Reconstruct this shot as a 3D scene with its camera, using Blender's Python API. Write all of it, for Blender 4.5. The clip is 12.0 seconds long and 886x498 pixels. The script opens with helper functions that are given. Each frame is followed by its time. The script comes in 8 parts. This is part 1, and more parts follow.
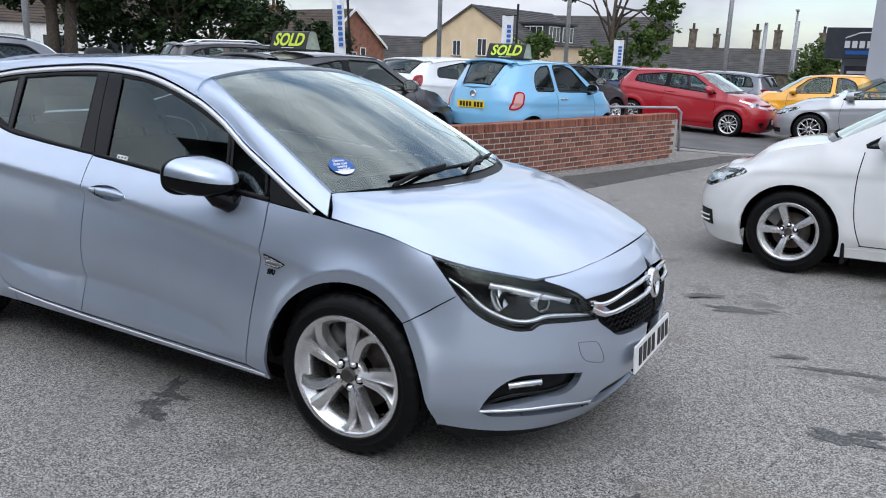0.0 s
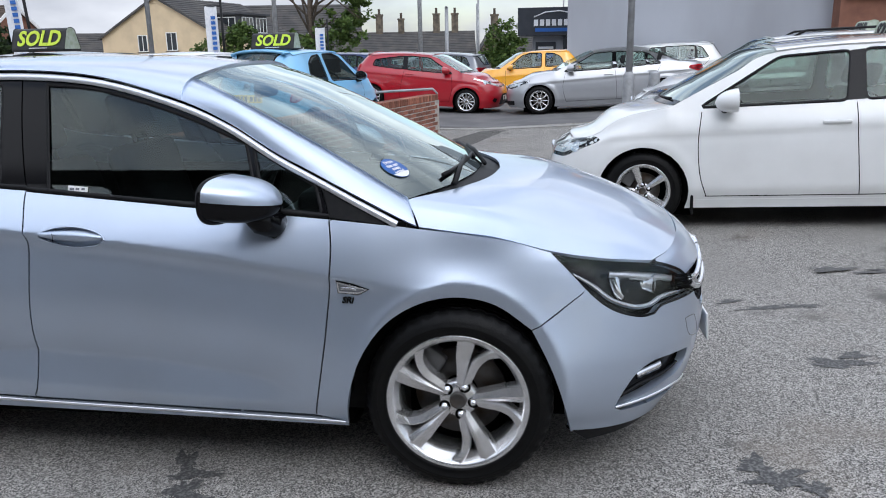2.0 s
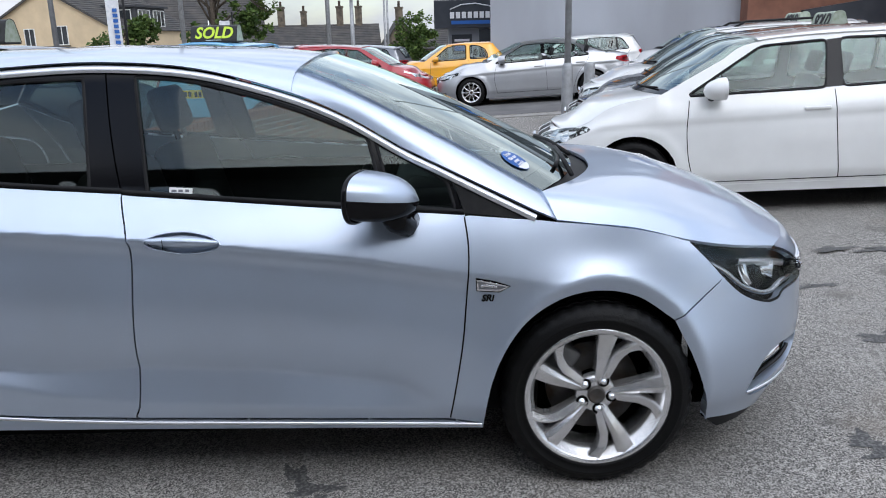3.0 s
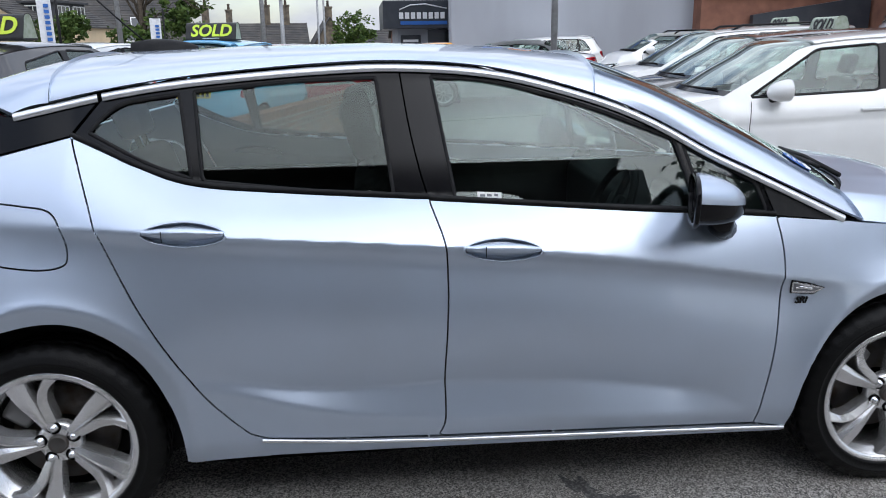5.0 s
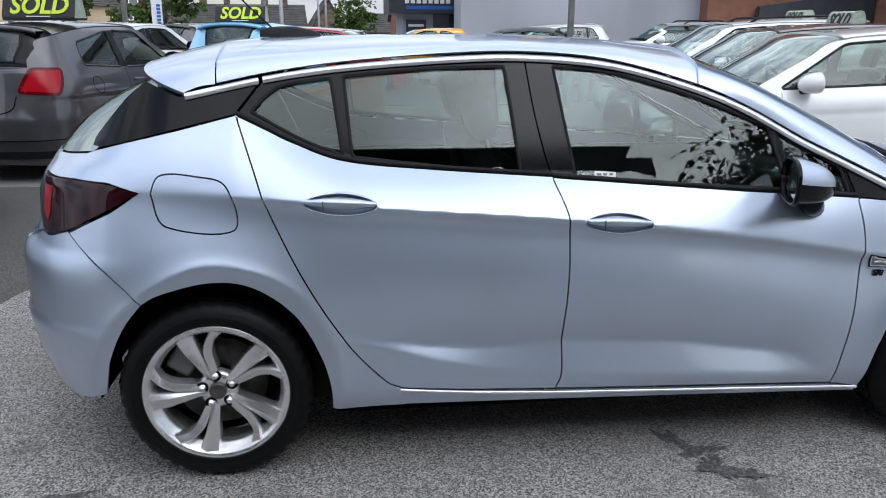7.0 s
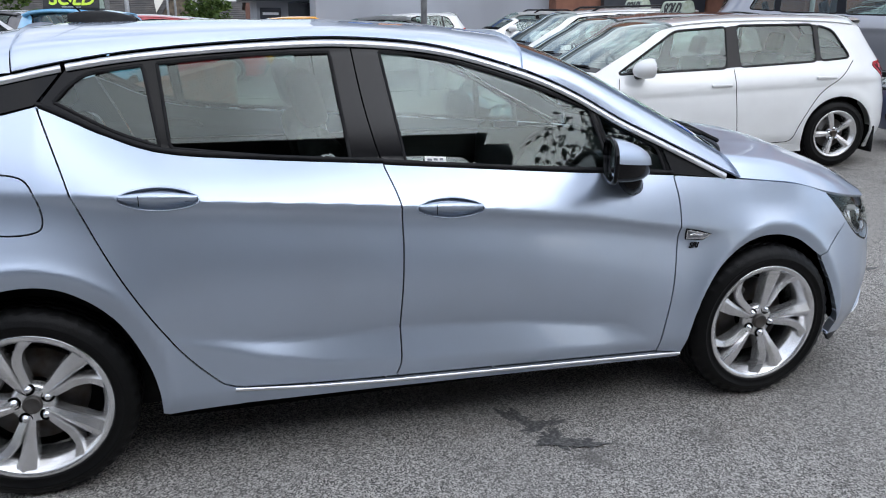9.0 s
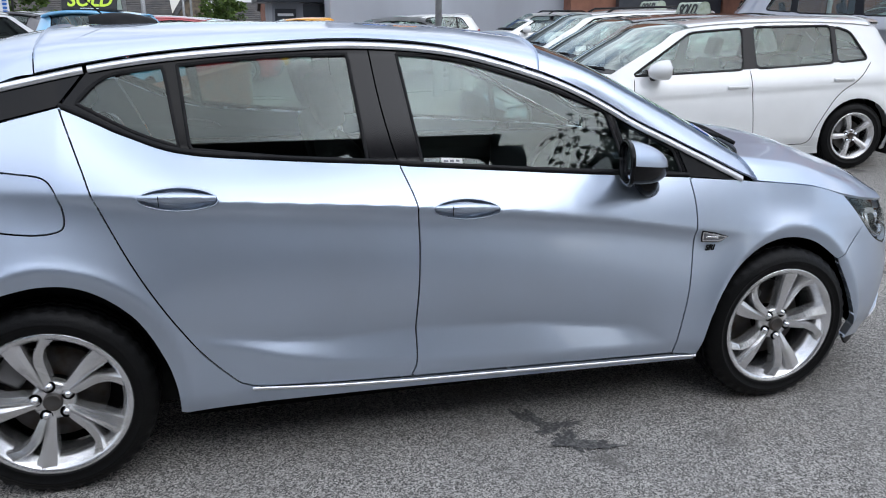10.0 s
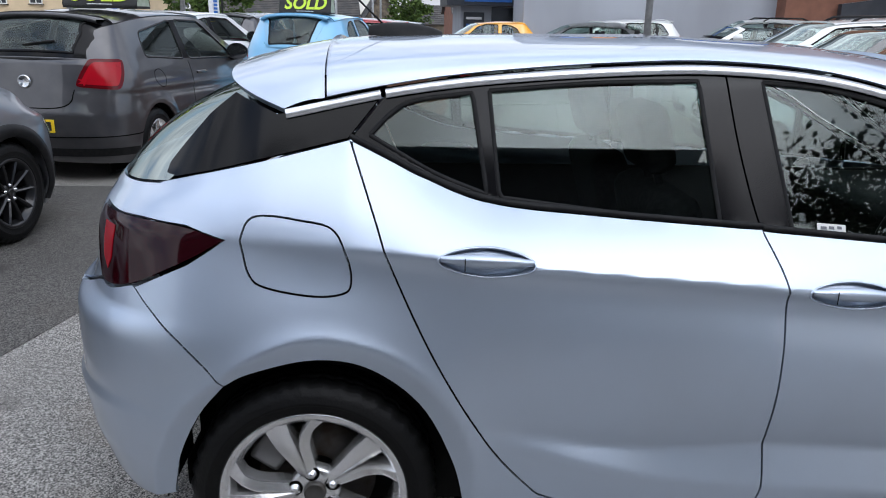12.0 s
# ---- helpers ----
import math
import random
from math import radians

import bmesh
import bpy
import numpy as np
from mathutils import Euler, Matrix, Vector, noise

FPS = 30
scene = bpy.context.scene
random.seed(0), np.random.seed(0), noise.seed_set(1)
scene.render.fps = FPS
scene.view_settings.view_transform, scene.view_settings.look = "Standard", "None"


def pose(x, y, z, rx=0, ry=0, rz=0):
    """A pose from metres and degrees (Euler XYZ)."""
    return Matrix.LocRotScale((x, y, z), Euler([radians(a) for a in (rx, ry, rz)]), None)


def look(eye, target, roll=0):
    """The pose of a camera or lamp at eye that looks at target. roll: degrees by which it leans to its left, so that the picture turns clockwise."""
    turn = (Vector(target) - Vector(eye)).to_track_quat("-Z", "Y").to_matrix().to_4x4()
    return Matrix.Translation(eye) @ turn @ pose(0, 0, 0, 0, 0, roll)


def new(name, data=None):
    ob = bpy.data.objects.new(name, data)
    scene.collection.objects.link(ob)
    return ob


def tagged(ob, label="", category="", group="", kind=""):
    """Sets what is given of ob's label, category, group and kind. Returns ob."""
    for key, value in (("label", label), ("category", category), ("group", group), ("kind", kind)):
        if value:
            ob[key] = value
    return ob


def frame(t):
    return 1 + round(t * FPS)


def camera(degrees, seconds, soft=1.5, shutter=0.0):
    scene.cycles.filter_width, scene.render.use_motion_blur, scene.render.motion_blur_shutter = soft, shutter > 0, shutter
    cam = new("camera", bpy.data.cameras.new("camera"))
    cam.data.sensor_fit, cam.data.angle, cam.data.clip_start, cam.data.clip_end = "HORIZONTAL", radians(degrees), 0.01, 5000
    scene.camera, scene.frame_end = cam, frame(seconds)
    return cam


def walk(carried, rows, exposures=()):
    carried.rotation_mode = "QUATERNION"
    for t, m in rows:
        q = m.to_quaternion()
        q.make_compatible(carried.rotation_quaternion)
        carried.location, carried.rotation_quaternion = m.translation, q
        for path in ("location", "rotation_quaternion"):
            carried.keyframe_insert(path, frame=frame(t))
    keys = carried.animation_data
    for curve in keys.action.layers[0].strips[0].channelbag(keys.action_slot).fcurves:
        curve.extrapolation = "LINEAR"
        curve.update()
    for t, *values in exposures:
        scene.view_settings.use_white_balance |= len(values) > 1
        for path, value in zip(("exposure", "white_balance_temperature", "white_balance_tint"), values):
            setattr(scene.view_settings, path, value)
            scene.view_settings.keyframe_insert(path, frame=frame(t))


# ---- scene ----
cam = camera(59.6, 12.0, 1.0)
PATH = [
    (0, (2.964, -3.068, 1.495), (2.016, -1.373, 1.016), 1.9),
    (0.5, (2.651, -3.169, 1.48), (1.888, -1.378, 1.023), 1.2),
    (1, (2.28, -3.28, 1.511), (1.715, -1.417, 1.053), 0.1),
    (1.5, (1.937, -3.264, 1.448), (1.544, -1.362, 0.972), -0.8),
    (2, (1.598, -3.232, 1.459), (1.349, -1.312, 0.961), -1.1),
    (2.5, (1.214, -3.216, 1.453), (1.097, -1.288, 0.935), -1.3),
    (4.5, (-0.105, -3.097, 1.491), (0.07, -1.173, 0.971), -1.0),
    (5, (-0.379, -3.059, 1.475), (-0.187, -1.138, 0.954), -0.8),
    (5.5, (-0.626, -3.053, 1.492), (-0.434, -1.134, 0.964), -0.3),
    (6, (-0.797, -3.168, 1.503), (-0.61, -1.25, 0.966), 0.0),
    (6.5, (-0.85, -3.254, 1.503), (-0.66, -1.34, 0.955), 0.2),
    (7, (-0.845, -3.289, 1.503), (-0.631, -1.38, 0.946), 0.3),
    (9, (-0.717, -3.284, 1.49), (-0.178, -1.447, 0.91), 0.5),
    (9.5, (-0.715, -3.287, 1.49), (-0.162, -1.454, 0.91), 0.4),
    (10, (-0.73, -3.291, 1.494), (-0.223, -1.445, 0.916), 0.5),
    (10.5, (-0.779, -3.299, 1.495), (-0.375, -1.426, 0.921), 0.6),
    (11, (-0.841, -3.283, 1.494), (-0.561, -1.387, 0.92), 1.0),
    (11.5, (-0.922, -3.085, 1.488), (-0.755, -1.176, 0.914), 1.2),
    (12, (-1.104, -2.622, 1.515), (-1.001, -0.709, 0.939), 1.2),
]
walk(cam, [(t, look(eye, target, roll)) for t, eye, target, roll in PATH])

# ---- sky, sun and exposure ----
world = bpy.data.worlds.new("sky")
scene.world = world
world.use_nodes = True
wn, wl = world.node_tree.nodes, world.node_tree.links
sky = wn.new("ShaderNodeTexSky")
sky.sky_type, sky.sun_disc, sky.dust_density = "NISHITA", False, 0.6
SUN_UP, SUN_TURN = radians(41), radians(158)
sky.sun_elevation, sky.sun_rotation = SUN_UP, SUN_TURN
way = wn.new("ShaderNodeTexCoord")
stretch = wn.new("ShaderNodeMapping")
stretch.inputs["Scale"].default_value = (1.0, 1.0, 2.6)
puffs = wn.new("ShaderNodeTexNoise")
puffs.inputs["Scale"].default_value, puffs.inputs["Detail"].default_value, puffs.inputs["Roughness"].default_value = 2.6, 7.0, 0.58
cover = wn.new("ShaderNodeMapRange")
cover.inputs["From Min"].default_value, cover.inputs["From Max"].default_value = 0.33, 0.55
shade = wn.new("ShaderNodeTexNoise")
shade.inputs["Scale"].default_value, shade.inputs["Detail"].default_value = 4.5, 6.0
tone = wn.new("ShaderNodeValToRGB")
tone.color_ramp.elements[0].position, tone.color_ramp.elements[0].color = 0.33, (3.95, 4.25, 4.95, 1)
tone.color_ramp.elements[1].position, tone.color_ramp.elements[1].color = 0.68, (7.45, 7.8, 8.6, 1)
blend = wn.new("ShaderNodeMix")
blend.data_type = "RGBA"
back = wn["Background"]
back.inputs["Strength"].default_value = 0.165
wl.new(way.outputs["Generated"], stretch.inputs["Vector"])
wl.new(stretch.outputs["Vector"], puffs.inputs["Vector"])
wl.new(stretch.outputs["Vector"], shade.inputs["Vector"])
wl.new(puffs.outputs["Fac"], cover.inputs["Value"])
wl.new(shade.outputs["Fac"], tone.inputs["Fac"])
wl.new(cover.outputs["Result"], blend.inputs["Factor"])
wl.new(sky.outputs["Color"], blend.inputs["A"])
toward = wn.new("ShaderNodeVectorMath")
toward.operation = "DOT_PRODUCT"
toward.inputs[1].default_value = (math.cos(SUN_UP) * math.sin(SUN_TURN), math.cos(SUN_UP) * math.cos(SUN_TURN), math.sin(SUN_UP))
lit = wn.new("ShaderNodeMapRange")
lit.interpolation_type = "SMOOTHERSTEP"
lit.inputs["From Min"].default_value, lit.inputs["From Max"].default_value = 0.955, 1.0
lit.inputs["To Min"].default_value, lit.inputs["To Max"].default_value = 1.0, 3.2
glow = wn.new("ShaderNodeVectorMath")
glow.operation = "SCALE"
wl.new(way.outputs["Generated"], toward.inputs[0])
wl.new(toward.outputs["Value"], lit.inputs["Value"])
wl.new(tone.outputs["Color"], glow.inputs[0])
wl.new(lit.outputs["Result"], glow.inputs["Scale"])
wl.new(glow.outputs["Vector"], blend.inputs["B"])
# an overcast sky is brightest overhead
parts = wn.new("ShaderNodeSeparateXYZ")
climb = wn.new("ShaderNodeMapRange")
climb.inputs["To Min"].default_value, climb.inputs["To Max"].default_value = 0.44, 1.2
grade = wn.new("ShaderNodeVectorMath")
grade.operation = "SCALE"
wl.new(way.outputs["Generated"], parts.inputs[0])
wl.new(parts.outputs["Z"], climb.inputs["Value"])
wl.new(blend.outputs["Result"], grade.inputs[0])
wl.new(climb.outputs["Result"], grade.inputs["Scale"])
wl.new(grade.outputs["Vector"], back.inputs["Color"])

sun = new("sun", bpy.data.lights.new("sun", "SUN"))
sun.data.energy, sun.data.angle, sun.data.color = 0.5, radians(70), (1.0, 0.985, 0.96)
sun.matrix_world = look((0, 0, 20), (0 - 20 * math.cos(SUN_UP) * math.sin(SUN_TURN), -20 * math.cos(SUN_UP) * math.cos(SUN_TURN), 20 - 20 * math.sin(SUN_UP)))
scene.view_settings.exposure = 0.70

# ---- materials ----
def material(name, color, rough=0.5, metal=0.0, coat=0.0, spec=0.5):
    m = bpy.data.materials.new(name)
    m.use_nodes = True
    b = m.node_tree.nodes["Principled BSDF"]
    b.inputs["Base Color"].default_value = (*color, 1)
    b.inputs["Roughness"].default_value, b.inputs["Metallic"].default_value = rough, metal
    b.inputs["Coat Weight"].default_value, b.inputs["Coat Roughness"].default_value = coat, 0.03
    b.inputs["Specular IOR Level"].default_value = spec
    return m


def noisy(m, color2, scale=8.0, detail=6.0, low=0.4, high=0.65, bump=0.0, bump_scale=None, rough2=None, each=False, stretch=None):
    """Mixes a second colour in by noise, and adds relief, in object coordinates (metres)."""
    n, l = m.node_tree.nodes, m.node_tree.links
    b = n["Principled BSDF"]
    tc = n.new("ShaderNodeTexCoord")
    src = tc.outputs["Object"]
    if stretch:
        mp = n.new("ShaderNodeMapping")
        mp.inputs["Scale"].default_value = stretch
        l.new(src, mp.inputs["Vector"])
        src = mp.outputs["Vector"]
    t = n.new("ShaderNodeTexNoise")
    t.inputs["Scale"].default_value, t.inputs["Detail"].default_value = scale, detail
    l.new(src, t.inputs["Vector"])
    r = n.new("ShaderNodeMapRange")
    r.inputs["From Min"].default_value, r.inputs["From Max"].default_value = low, high
    l.new(t.outputs["Fac"], r.inputs["Value"])
    mix = n.new("ShaderNodeMix")
    mix.data_type = "RGBA"
    mix.inputs["B"].default_value = (*color2, 1)
    old = b.inputs["Base Color"]
    if old.is_linked:
        l.new(old.links[0].from_socket, mix.inputs["A"])
    else:
        mix.inputs["A"].default_value = old.default_value
    l.new(r.outputs["Result"], mix.inputs["Factor"])
    out = mix.outputs["Result"]
    if each:
        info = n.new("ShaderNodeObjectInfo")
        hsv = n.new("ShaderNodeHueSaturation")
        v = n.new("ShaderNodeMapRange")
        v.inputs["To Min"].default_value, v.inputs["To Max"].default_value = 0.6, 1.35
        l.new(info.outputs["Random"], v.inputs["Value"])
        l.new(v.outputs["Result"], hsv.inputs["Value"])
        l.new(out, hsv.inputs["Color"])
        out = hsv.outputs["Color"]
    l.new(out, b.inputs["Base Color"])
    if rough2 is not None:
        q = n.new("ShaderNodeMapRange")
        q.inputs["To Min"].default_value, q.inputs["To Max"].default_value = b.inputs["Roughness"].default_value, rough2
        l.new(r.outputs["Result"], q.inputs["Value"])
        l.new(q.outputs["Result"], b.inputs["Roughness"])
    if bump:
        t2 = n.new("ShaderNodeTexNoise")
        t2.inputs["Scale"].default_value, t2.inputs["Detail"].default_value = bump_scale or scale * 4, 5.0
        l.new(src, t2.inputs["Vector"])
        bp = n.new("ShaderNodeBump")
        bp.inputs["Strength"].default_value, bp.inputs["Distance"].default_value = bump, 0.01
        l.new(t2.outputs["Fac"], bp.inputs["Height"])
        l.new(bp.outputs["Normal"], b.inputs["Normal"])
    return m


def car_paint(name, color, metal=0.0, rough=0.35, dust=(0.35, 0.34, 0.32)):
    """Lacquered paint with a faint film of road dust."""
    m = material(name, color, rough, metal, 1.0)
    noisy(m, tuple(0.86 * c + 0.14 * d for c, d in zip(color, dust)), 3.0, 6.0, 0.35, 0.75)
    return m


def glass(name, tint, mirror=1.5):
    m = bpy.data.materials.new(name)
    m.use_nodes = True
    n, l = m.node_tree.nodes, m.node_tree.links
    n.remove(n["Principled BSDF"])
    fr = n.new("ShaderNodeFresnel")
    fr.inputs["IOR"].default_value = 1.52
    tr = n.new("ShaderNodeBsdfTransparent")
    tr.inputs["Color"].default_value = (*tint, 1)
    gl = n.new("ShaderNodeBsdfGlossy")
    gl.inputs["Roughness"].default_value = 0.01
    gl.inputs["Color"].default_value = (0.90, 1.0, 0.96, 1)
    gain = n.new("ShaderNodeMath")
    gain.operation, gain.inputs[1].default_value, gain.use_clamp = "MULTIPLY", mirror, True
    mx = n.new("ShaderNodeMixShader")
    l.new(fr.outputs["Fac"], gain.inputs[0])
    l.new(gain.outputs[0], mx.inputs["Fac"])
    l.new(tr.outputs[0], mx.inputs[1])
    l.new(gl.outputs[0], mx.inputs[2])
    l.new(mx.outputs[0], n["Material Output"].inputs["Surface"])
    return m


PAINT = car_paint("silver_blue_metallic", (0.535, 0.615, 0.735), 0.86, 0.40)
WHITE = car_paint("white_paint", (0.80, 0.81, 0.80), 0.0, 0.3)
BLUE = car_paint("powder_blue_paint", (0.20, 0.52, 0.80), 0.0, 0.3)
RED = car_paint("red_paint", (0.38, 0.003, 0.013), 0.0, 0.3, (0.36, 0.02, 0.03))
YELLOW = car_paint("yellow_paint", (0.92, 0.42, 0.01), 0.0, 0.3)
SILVER = car_paint("silver_metallic", (0.52, 0.53, 0.55), 0.7, 0.32)
GREY = car_paint("grey_metallic", (0.062, 0.061, 0.067), 0.6, 0.3)
BLACK = car_paint("black_paint", (0.012, 0.012, 0.014), 0.1, 0.25)
NAVY = car_paint("navy_paint", (0.012, 0.03, 0.11), 0.4, 0.3)
STEELGREY = car_paint("mid_grey_metallic", (0.19, 0.2, 0.22), 0.6, 0.32)
SILVERGREY = car_paint("silver_grey_metallic", (0.30, 0.31, 0.34), 0.6, 0.32)
GLOSSBLACK = material("gloss_black_trim", (0.005, 0.005, 0.006), 0.10, 0.0, 0.0, 0.20)
PLASTIC = noisy(material("black_plastic", (0.008, 0.008, 0.009), 0.5, spec=0.18), (0.014, 0.014, 0.014), 30, 4)
# near-black colour that holds the shade of gaps, wells and undersides
GAP = material("painted_gap_shade", (0.002, 0.002, 0.002), 0.9, spec=0.05)
CHROME = material("chrome", (0.80, 0.81, 0.83), 0.08, 1.0)
SATIN = material("satin_chrome", (0.84, 0.85, 0.87), 0.36, 0.9)
ALLOY = noisy(material("alloy_silver", (0.80, 0.80, 0.81), 0.27, 0.85, 0.5), (0.68, 0.675, 0.66), 12, 5)
DARKALLOY = material("black_alloy", (0.02, 0.02, 0.022), 0.3, 0.5, 0.5)
RUBBER = noisy(material("tyre_rubber", (0.005, 0.005, 0.0053), 0.45, spec=0.16), (0.0065, 0.0065, 0.006), 9, 6, 0.45, 0.75, 0.15, 120)
STEEL = noisy(material("brake_steel", (0.10, 0.095, 0.09), 0.5, 0.6), (0.06, 0.04, 0.028), 14, 5)
CAST = material("brake_caliper", (0.16, 0.16, 0.16), 0.5, 0.6)
GLASS = glass("tinted_car_glass", (0.48, 0.58, 0.54), 1.4)
CLEAR = glass("clear_car_glass", (0.70, 0.78, 0.76), 2.0)
LENS = glass("lamp_lens", (0.94, 0.95, 0.95), 0.55)
CARGLASS = glass("pale_car_glass", (0.66, 0.74, 0.71), 1.4)
REARGLASS = glass("dark_rear_glass", (0.14, 0.17, 0.17), 0.38)
REDLENS = material("red_lamp_lens", (0.36, 0.004, 0.012), 0.12, 0.0, 0.0, 0.3)
DEEPRED = material("deep_red_lens", (0.10, 0.002, 0.005), 0.12, 0.0, 0.0, 0.3)
PINKLENS = material("pale_lamp_lens", (0.62, 0.30, 0.30), 0.12, 0.0, 0.5)
SMOKELENS = material("smoked_red_lens", (0.020, 0.001, 0.003), 0.06, 0.0, 0.0, 0.35)
LAMPBLACK = material("lamp_bezel", (0.004, 0.004, 0.005), 0.22, spec=0.3)
AMBER = material("amber_lens", (0.7, 0.25, 0.02), 0.15, 0.0, 0.8)
CLOTH = noisy(material("dark_seat_cloth", (0.014, 0.014, 0.015), 0.9, spec=0.2), (0.025, 0.025, 0.026), 60, 3)
LIGHTCLOTH = material("grey_headlining", (0.30, 0.32, 0.31), 0.9)
YPLATE = material("yellow_plate", (0.85, 0.58, 0.02), 0.4)
WPLATE = material("white_plate", (0.82, 0.82, 0.80), 0.4)
INK = material("black_print", (0.01, 0.01, 0.01), 0.5)



def asphalt(name="worn_asphalt", k=1.0):
    """Coarse worn asphalt: pale stones in dark binder, patches, oil stains and damp marks."""
    m = material(name, (0.2, 0.2, 0.19), 0.86, spec=0.3)
    n, l = m.node_tree.nodes, m.node_tree.links
    b = n["Principled BSDF"]
    tc = n.new("ShaderNodeTexCoord")

    def field(kind, scale, lo, hi, detail=5.0):
        t = n.new("ShaderNodeTexNoise" if kind == "noise" else "ShaderNodeTexVoronoi")
        t.inputs["Scale"].default_value = scale
        if kind == "noise":
            t.inputs["Detail"].default_value = detail
        l.new(tc.outputs["Object"], t.inputs["Vector"])
        r = n.new("ShaderNodeMapRange")
        r.inputs["From Min"].default_value, r.inputs["From Max"].default_value = lo, hi
        l.new(t.outputs["Fac" if kind == "noise" else "Color"], r.inputs["Value"])
        return r.outputs["Result"]

    def mixed(a, c, fac):
        x = n.new("ShaderNodeMix")
        x.data_type = "RGBA"
        x.inputs["B"].default_value = (*(k * v for v in c), 1)
        if isinstance(a, tuple):
            x.inputs["A"].default_value = (*(k * v for v in a), 1)
        else:
            l.new(a, x.inputs["A"])
        l.new(fac, x.inputs["Factor"])
        return x.outputs["Result"]

    stones = field("cells", 200, 0.22, 0.82)
    col = mixed((0.090, 0.086, 0.079), (0.55, 0.52, 0.48), stones)
    col = mixed(col, (0.60, 0.57, 0.53), field("cells", 190, 0.76, 0.84))
    col = mixed(col, (0.035, 0.034, 0.033), field("cells", 230, 0.70, 0.80))
    worn = mixed(col, (0.23, 0.217, 0.20), field("noise", 0.8, 0.46, 0.95, 9))
    col = mixed(worn, (0.12, 0.113, 0.105), field("noise", 2.3, 0.60, 0.74, 9))
    col = mixed(col, (0.14, 0.133, 0.124), field("noise", 34, 0.54, 0.80, 4))
    col = mixed(col, (0.25, 0.212, 0.172), field("noise", 1.1, 0.56, 0.90, 9))
    l.new(col, b.inputs["Base Color"])
    bp = n.new("ShaderNodeBump")
    bp.inputs["Strength"].default_value, bp.inputs["Distance"].default_value = 0.9, 0.006
    l.new(stones, bp.inputs["Height"])
    l.new(bp.outputs["Normal"], b.inputs["Normal"])
    return m


ASPHALT = asphalt()

BRICK = noisy(material("red_brick", (0.30, 0.115, 0.070), 0.85), (0.15, 0.055, 0.042), 14, 5, 0.4, 0.7, 0.3, 90, each=True)
MORTAR = noisy(material("mortar", (0.50, 0.46, 0.41), 0.95), (0.36, 0.33, 0.3), 20, 5, bump=0.3)
BRICKFAR = noisy(material("far_brickwork", (0.27, 0.125, 0.082), 0.9), (0.18, 0.08, 0.056), 2.5, 8, 0.35, 0.7, 0.2, 40)
RENDER = noisy(material("cream_render", (0.66, 0.52, 0.34), 0.9), (0.56, 0.44, 0.29), 0.9, 8, 0.4, 0.7, 0.1)
GREYWALL = noisy(material("grey_painted_wall", (0.36, 0.38, 0.42), 0.75), (0.31, 0.325, 0.355), 0.45, 8, 0.4, 0.68, 0.06, 25, stretch=(1.6, 1.6, 0.45))
STONE = noisy(material("sooty_sandstone", (0.17, 0.138, 0.10), 0.92), (0.07, 0.06, 0.05), 2.2, 8, 0.38, 0.66, 0.4, 12)
TILE = noisy(material("brown_roof_tile", (0.085, 0.064, 0.050), 0.85, spec=0.3), (0.055, 0.043, 0.037), 1.2, 7, 0.4, 0.65, 0.2, 20)
SLATE = noisy(material("grey_slate", (0.058, 0.056, 0.056), 0.8, spec=0.3), (0.095, 0.088, 0.08), 0.9, 8, 0.4, 0.7, 0.25, 20)
WHITEPAINT = noisy(material("white_upvc", (0.80, 0.80, 0.78), 0.45), (0.7, 0.7, 0.67), 6, 4)
PANE = material("dark_window_pane", (0.03, 0.035, 0.04), 0.06, 0.0, 0.6)
FASCIA = noisy(material("anthracite_panel", (0.028, 0.034, 0.045), 0.4), (0.04, 0.046, 0.056), 3, 5)
SIGNWHITE = material("white_vinyl", (0.78, 0.79, 0.8), 0.5)
SIGNBLUE = material("blue_vinyl", (0.02, 0.12, 0.42), 0.5)
BANNER = noisy(material("white_banner_cloth", (0.72, 0.73, 0.75), 0.8), (0.62, 0.64, 0.68), 8, 5)
LIME = material("lime_print", (0.62, 0.78, 0.06), 0.5)
SIGNBLACK = noisy(material("black_sign_plastic", (0.010, 0.010, 0.011), 0.5), (0.02, 0.02, 0.02), 12, 4)
SIGNBACK = noisy(material("pale_translucent_sign", (0.42, 0.47, 0.40), 0.45), (0.30, 0.36, 0.26), 18, 5)
GALV = noisy(material("galvanised_steel", (0.34, 0.35, 0.36), 0.55, 0.45), (0.25, 0.255, 0.26), 8, 6, 0.4, 0.7)
BARK = noisy(material("bark", (0.055, 0.042, 0.032), 0.95), (0.10, 0.08, 0.06), 12, 6, bump=0.5)
CONCRETE = noisy(material("concrete_kerb", (0.30, 0.29, 0.27), 0.9), (0.2, 0.195, 0.18), 7, 6, bump=0.2)
PAVING = noisy(material("pavement_grey", (0.24, 0.235, 0.225), 0.9), (0.17, 0.168, 0.16), 1.6, 8, bump=0.15)
ROADMAT = noisy(material("road_tarmac", (0.10, 0.098, 0.098), 0.9), (0.14, 0.137, 0.135), 1.2, 8, bump=0.2)
NEWTAR = asphalt("newer_dark_asphalt", 0.40)
OIL = noisy(material("oil_stain", (0.055, 0.054, 0.053), 0.7), (0.16, 0.157, 0.15), 90, 4, 0.45, 0.62, 0.3, 90)
DARKWALL = noisy(material("dark_cladding", (0.05, 0.052, 0.058), 0.7), (0.035, 0.036, 0.04), 0.7, 7)


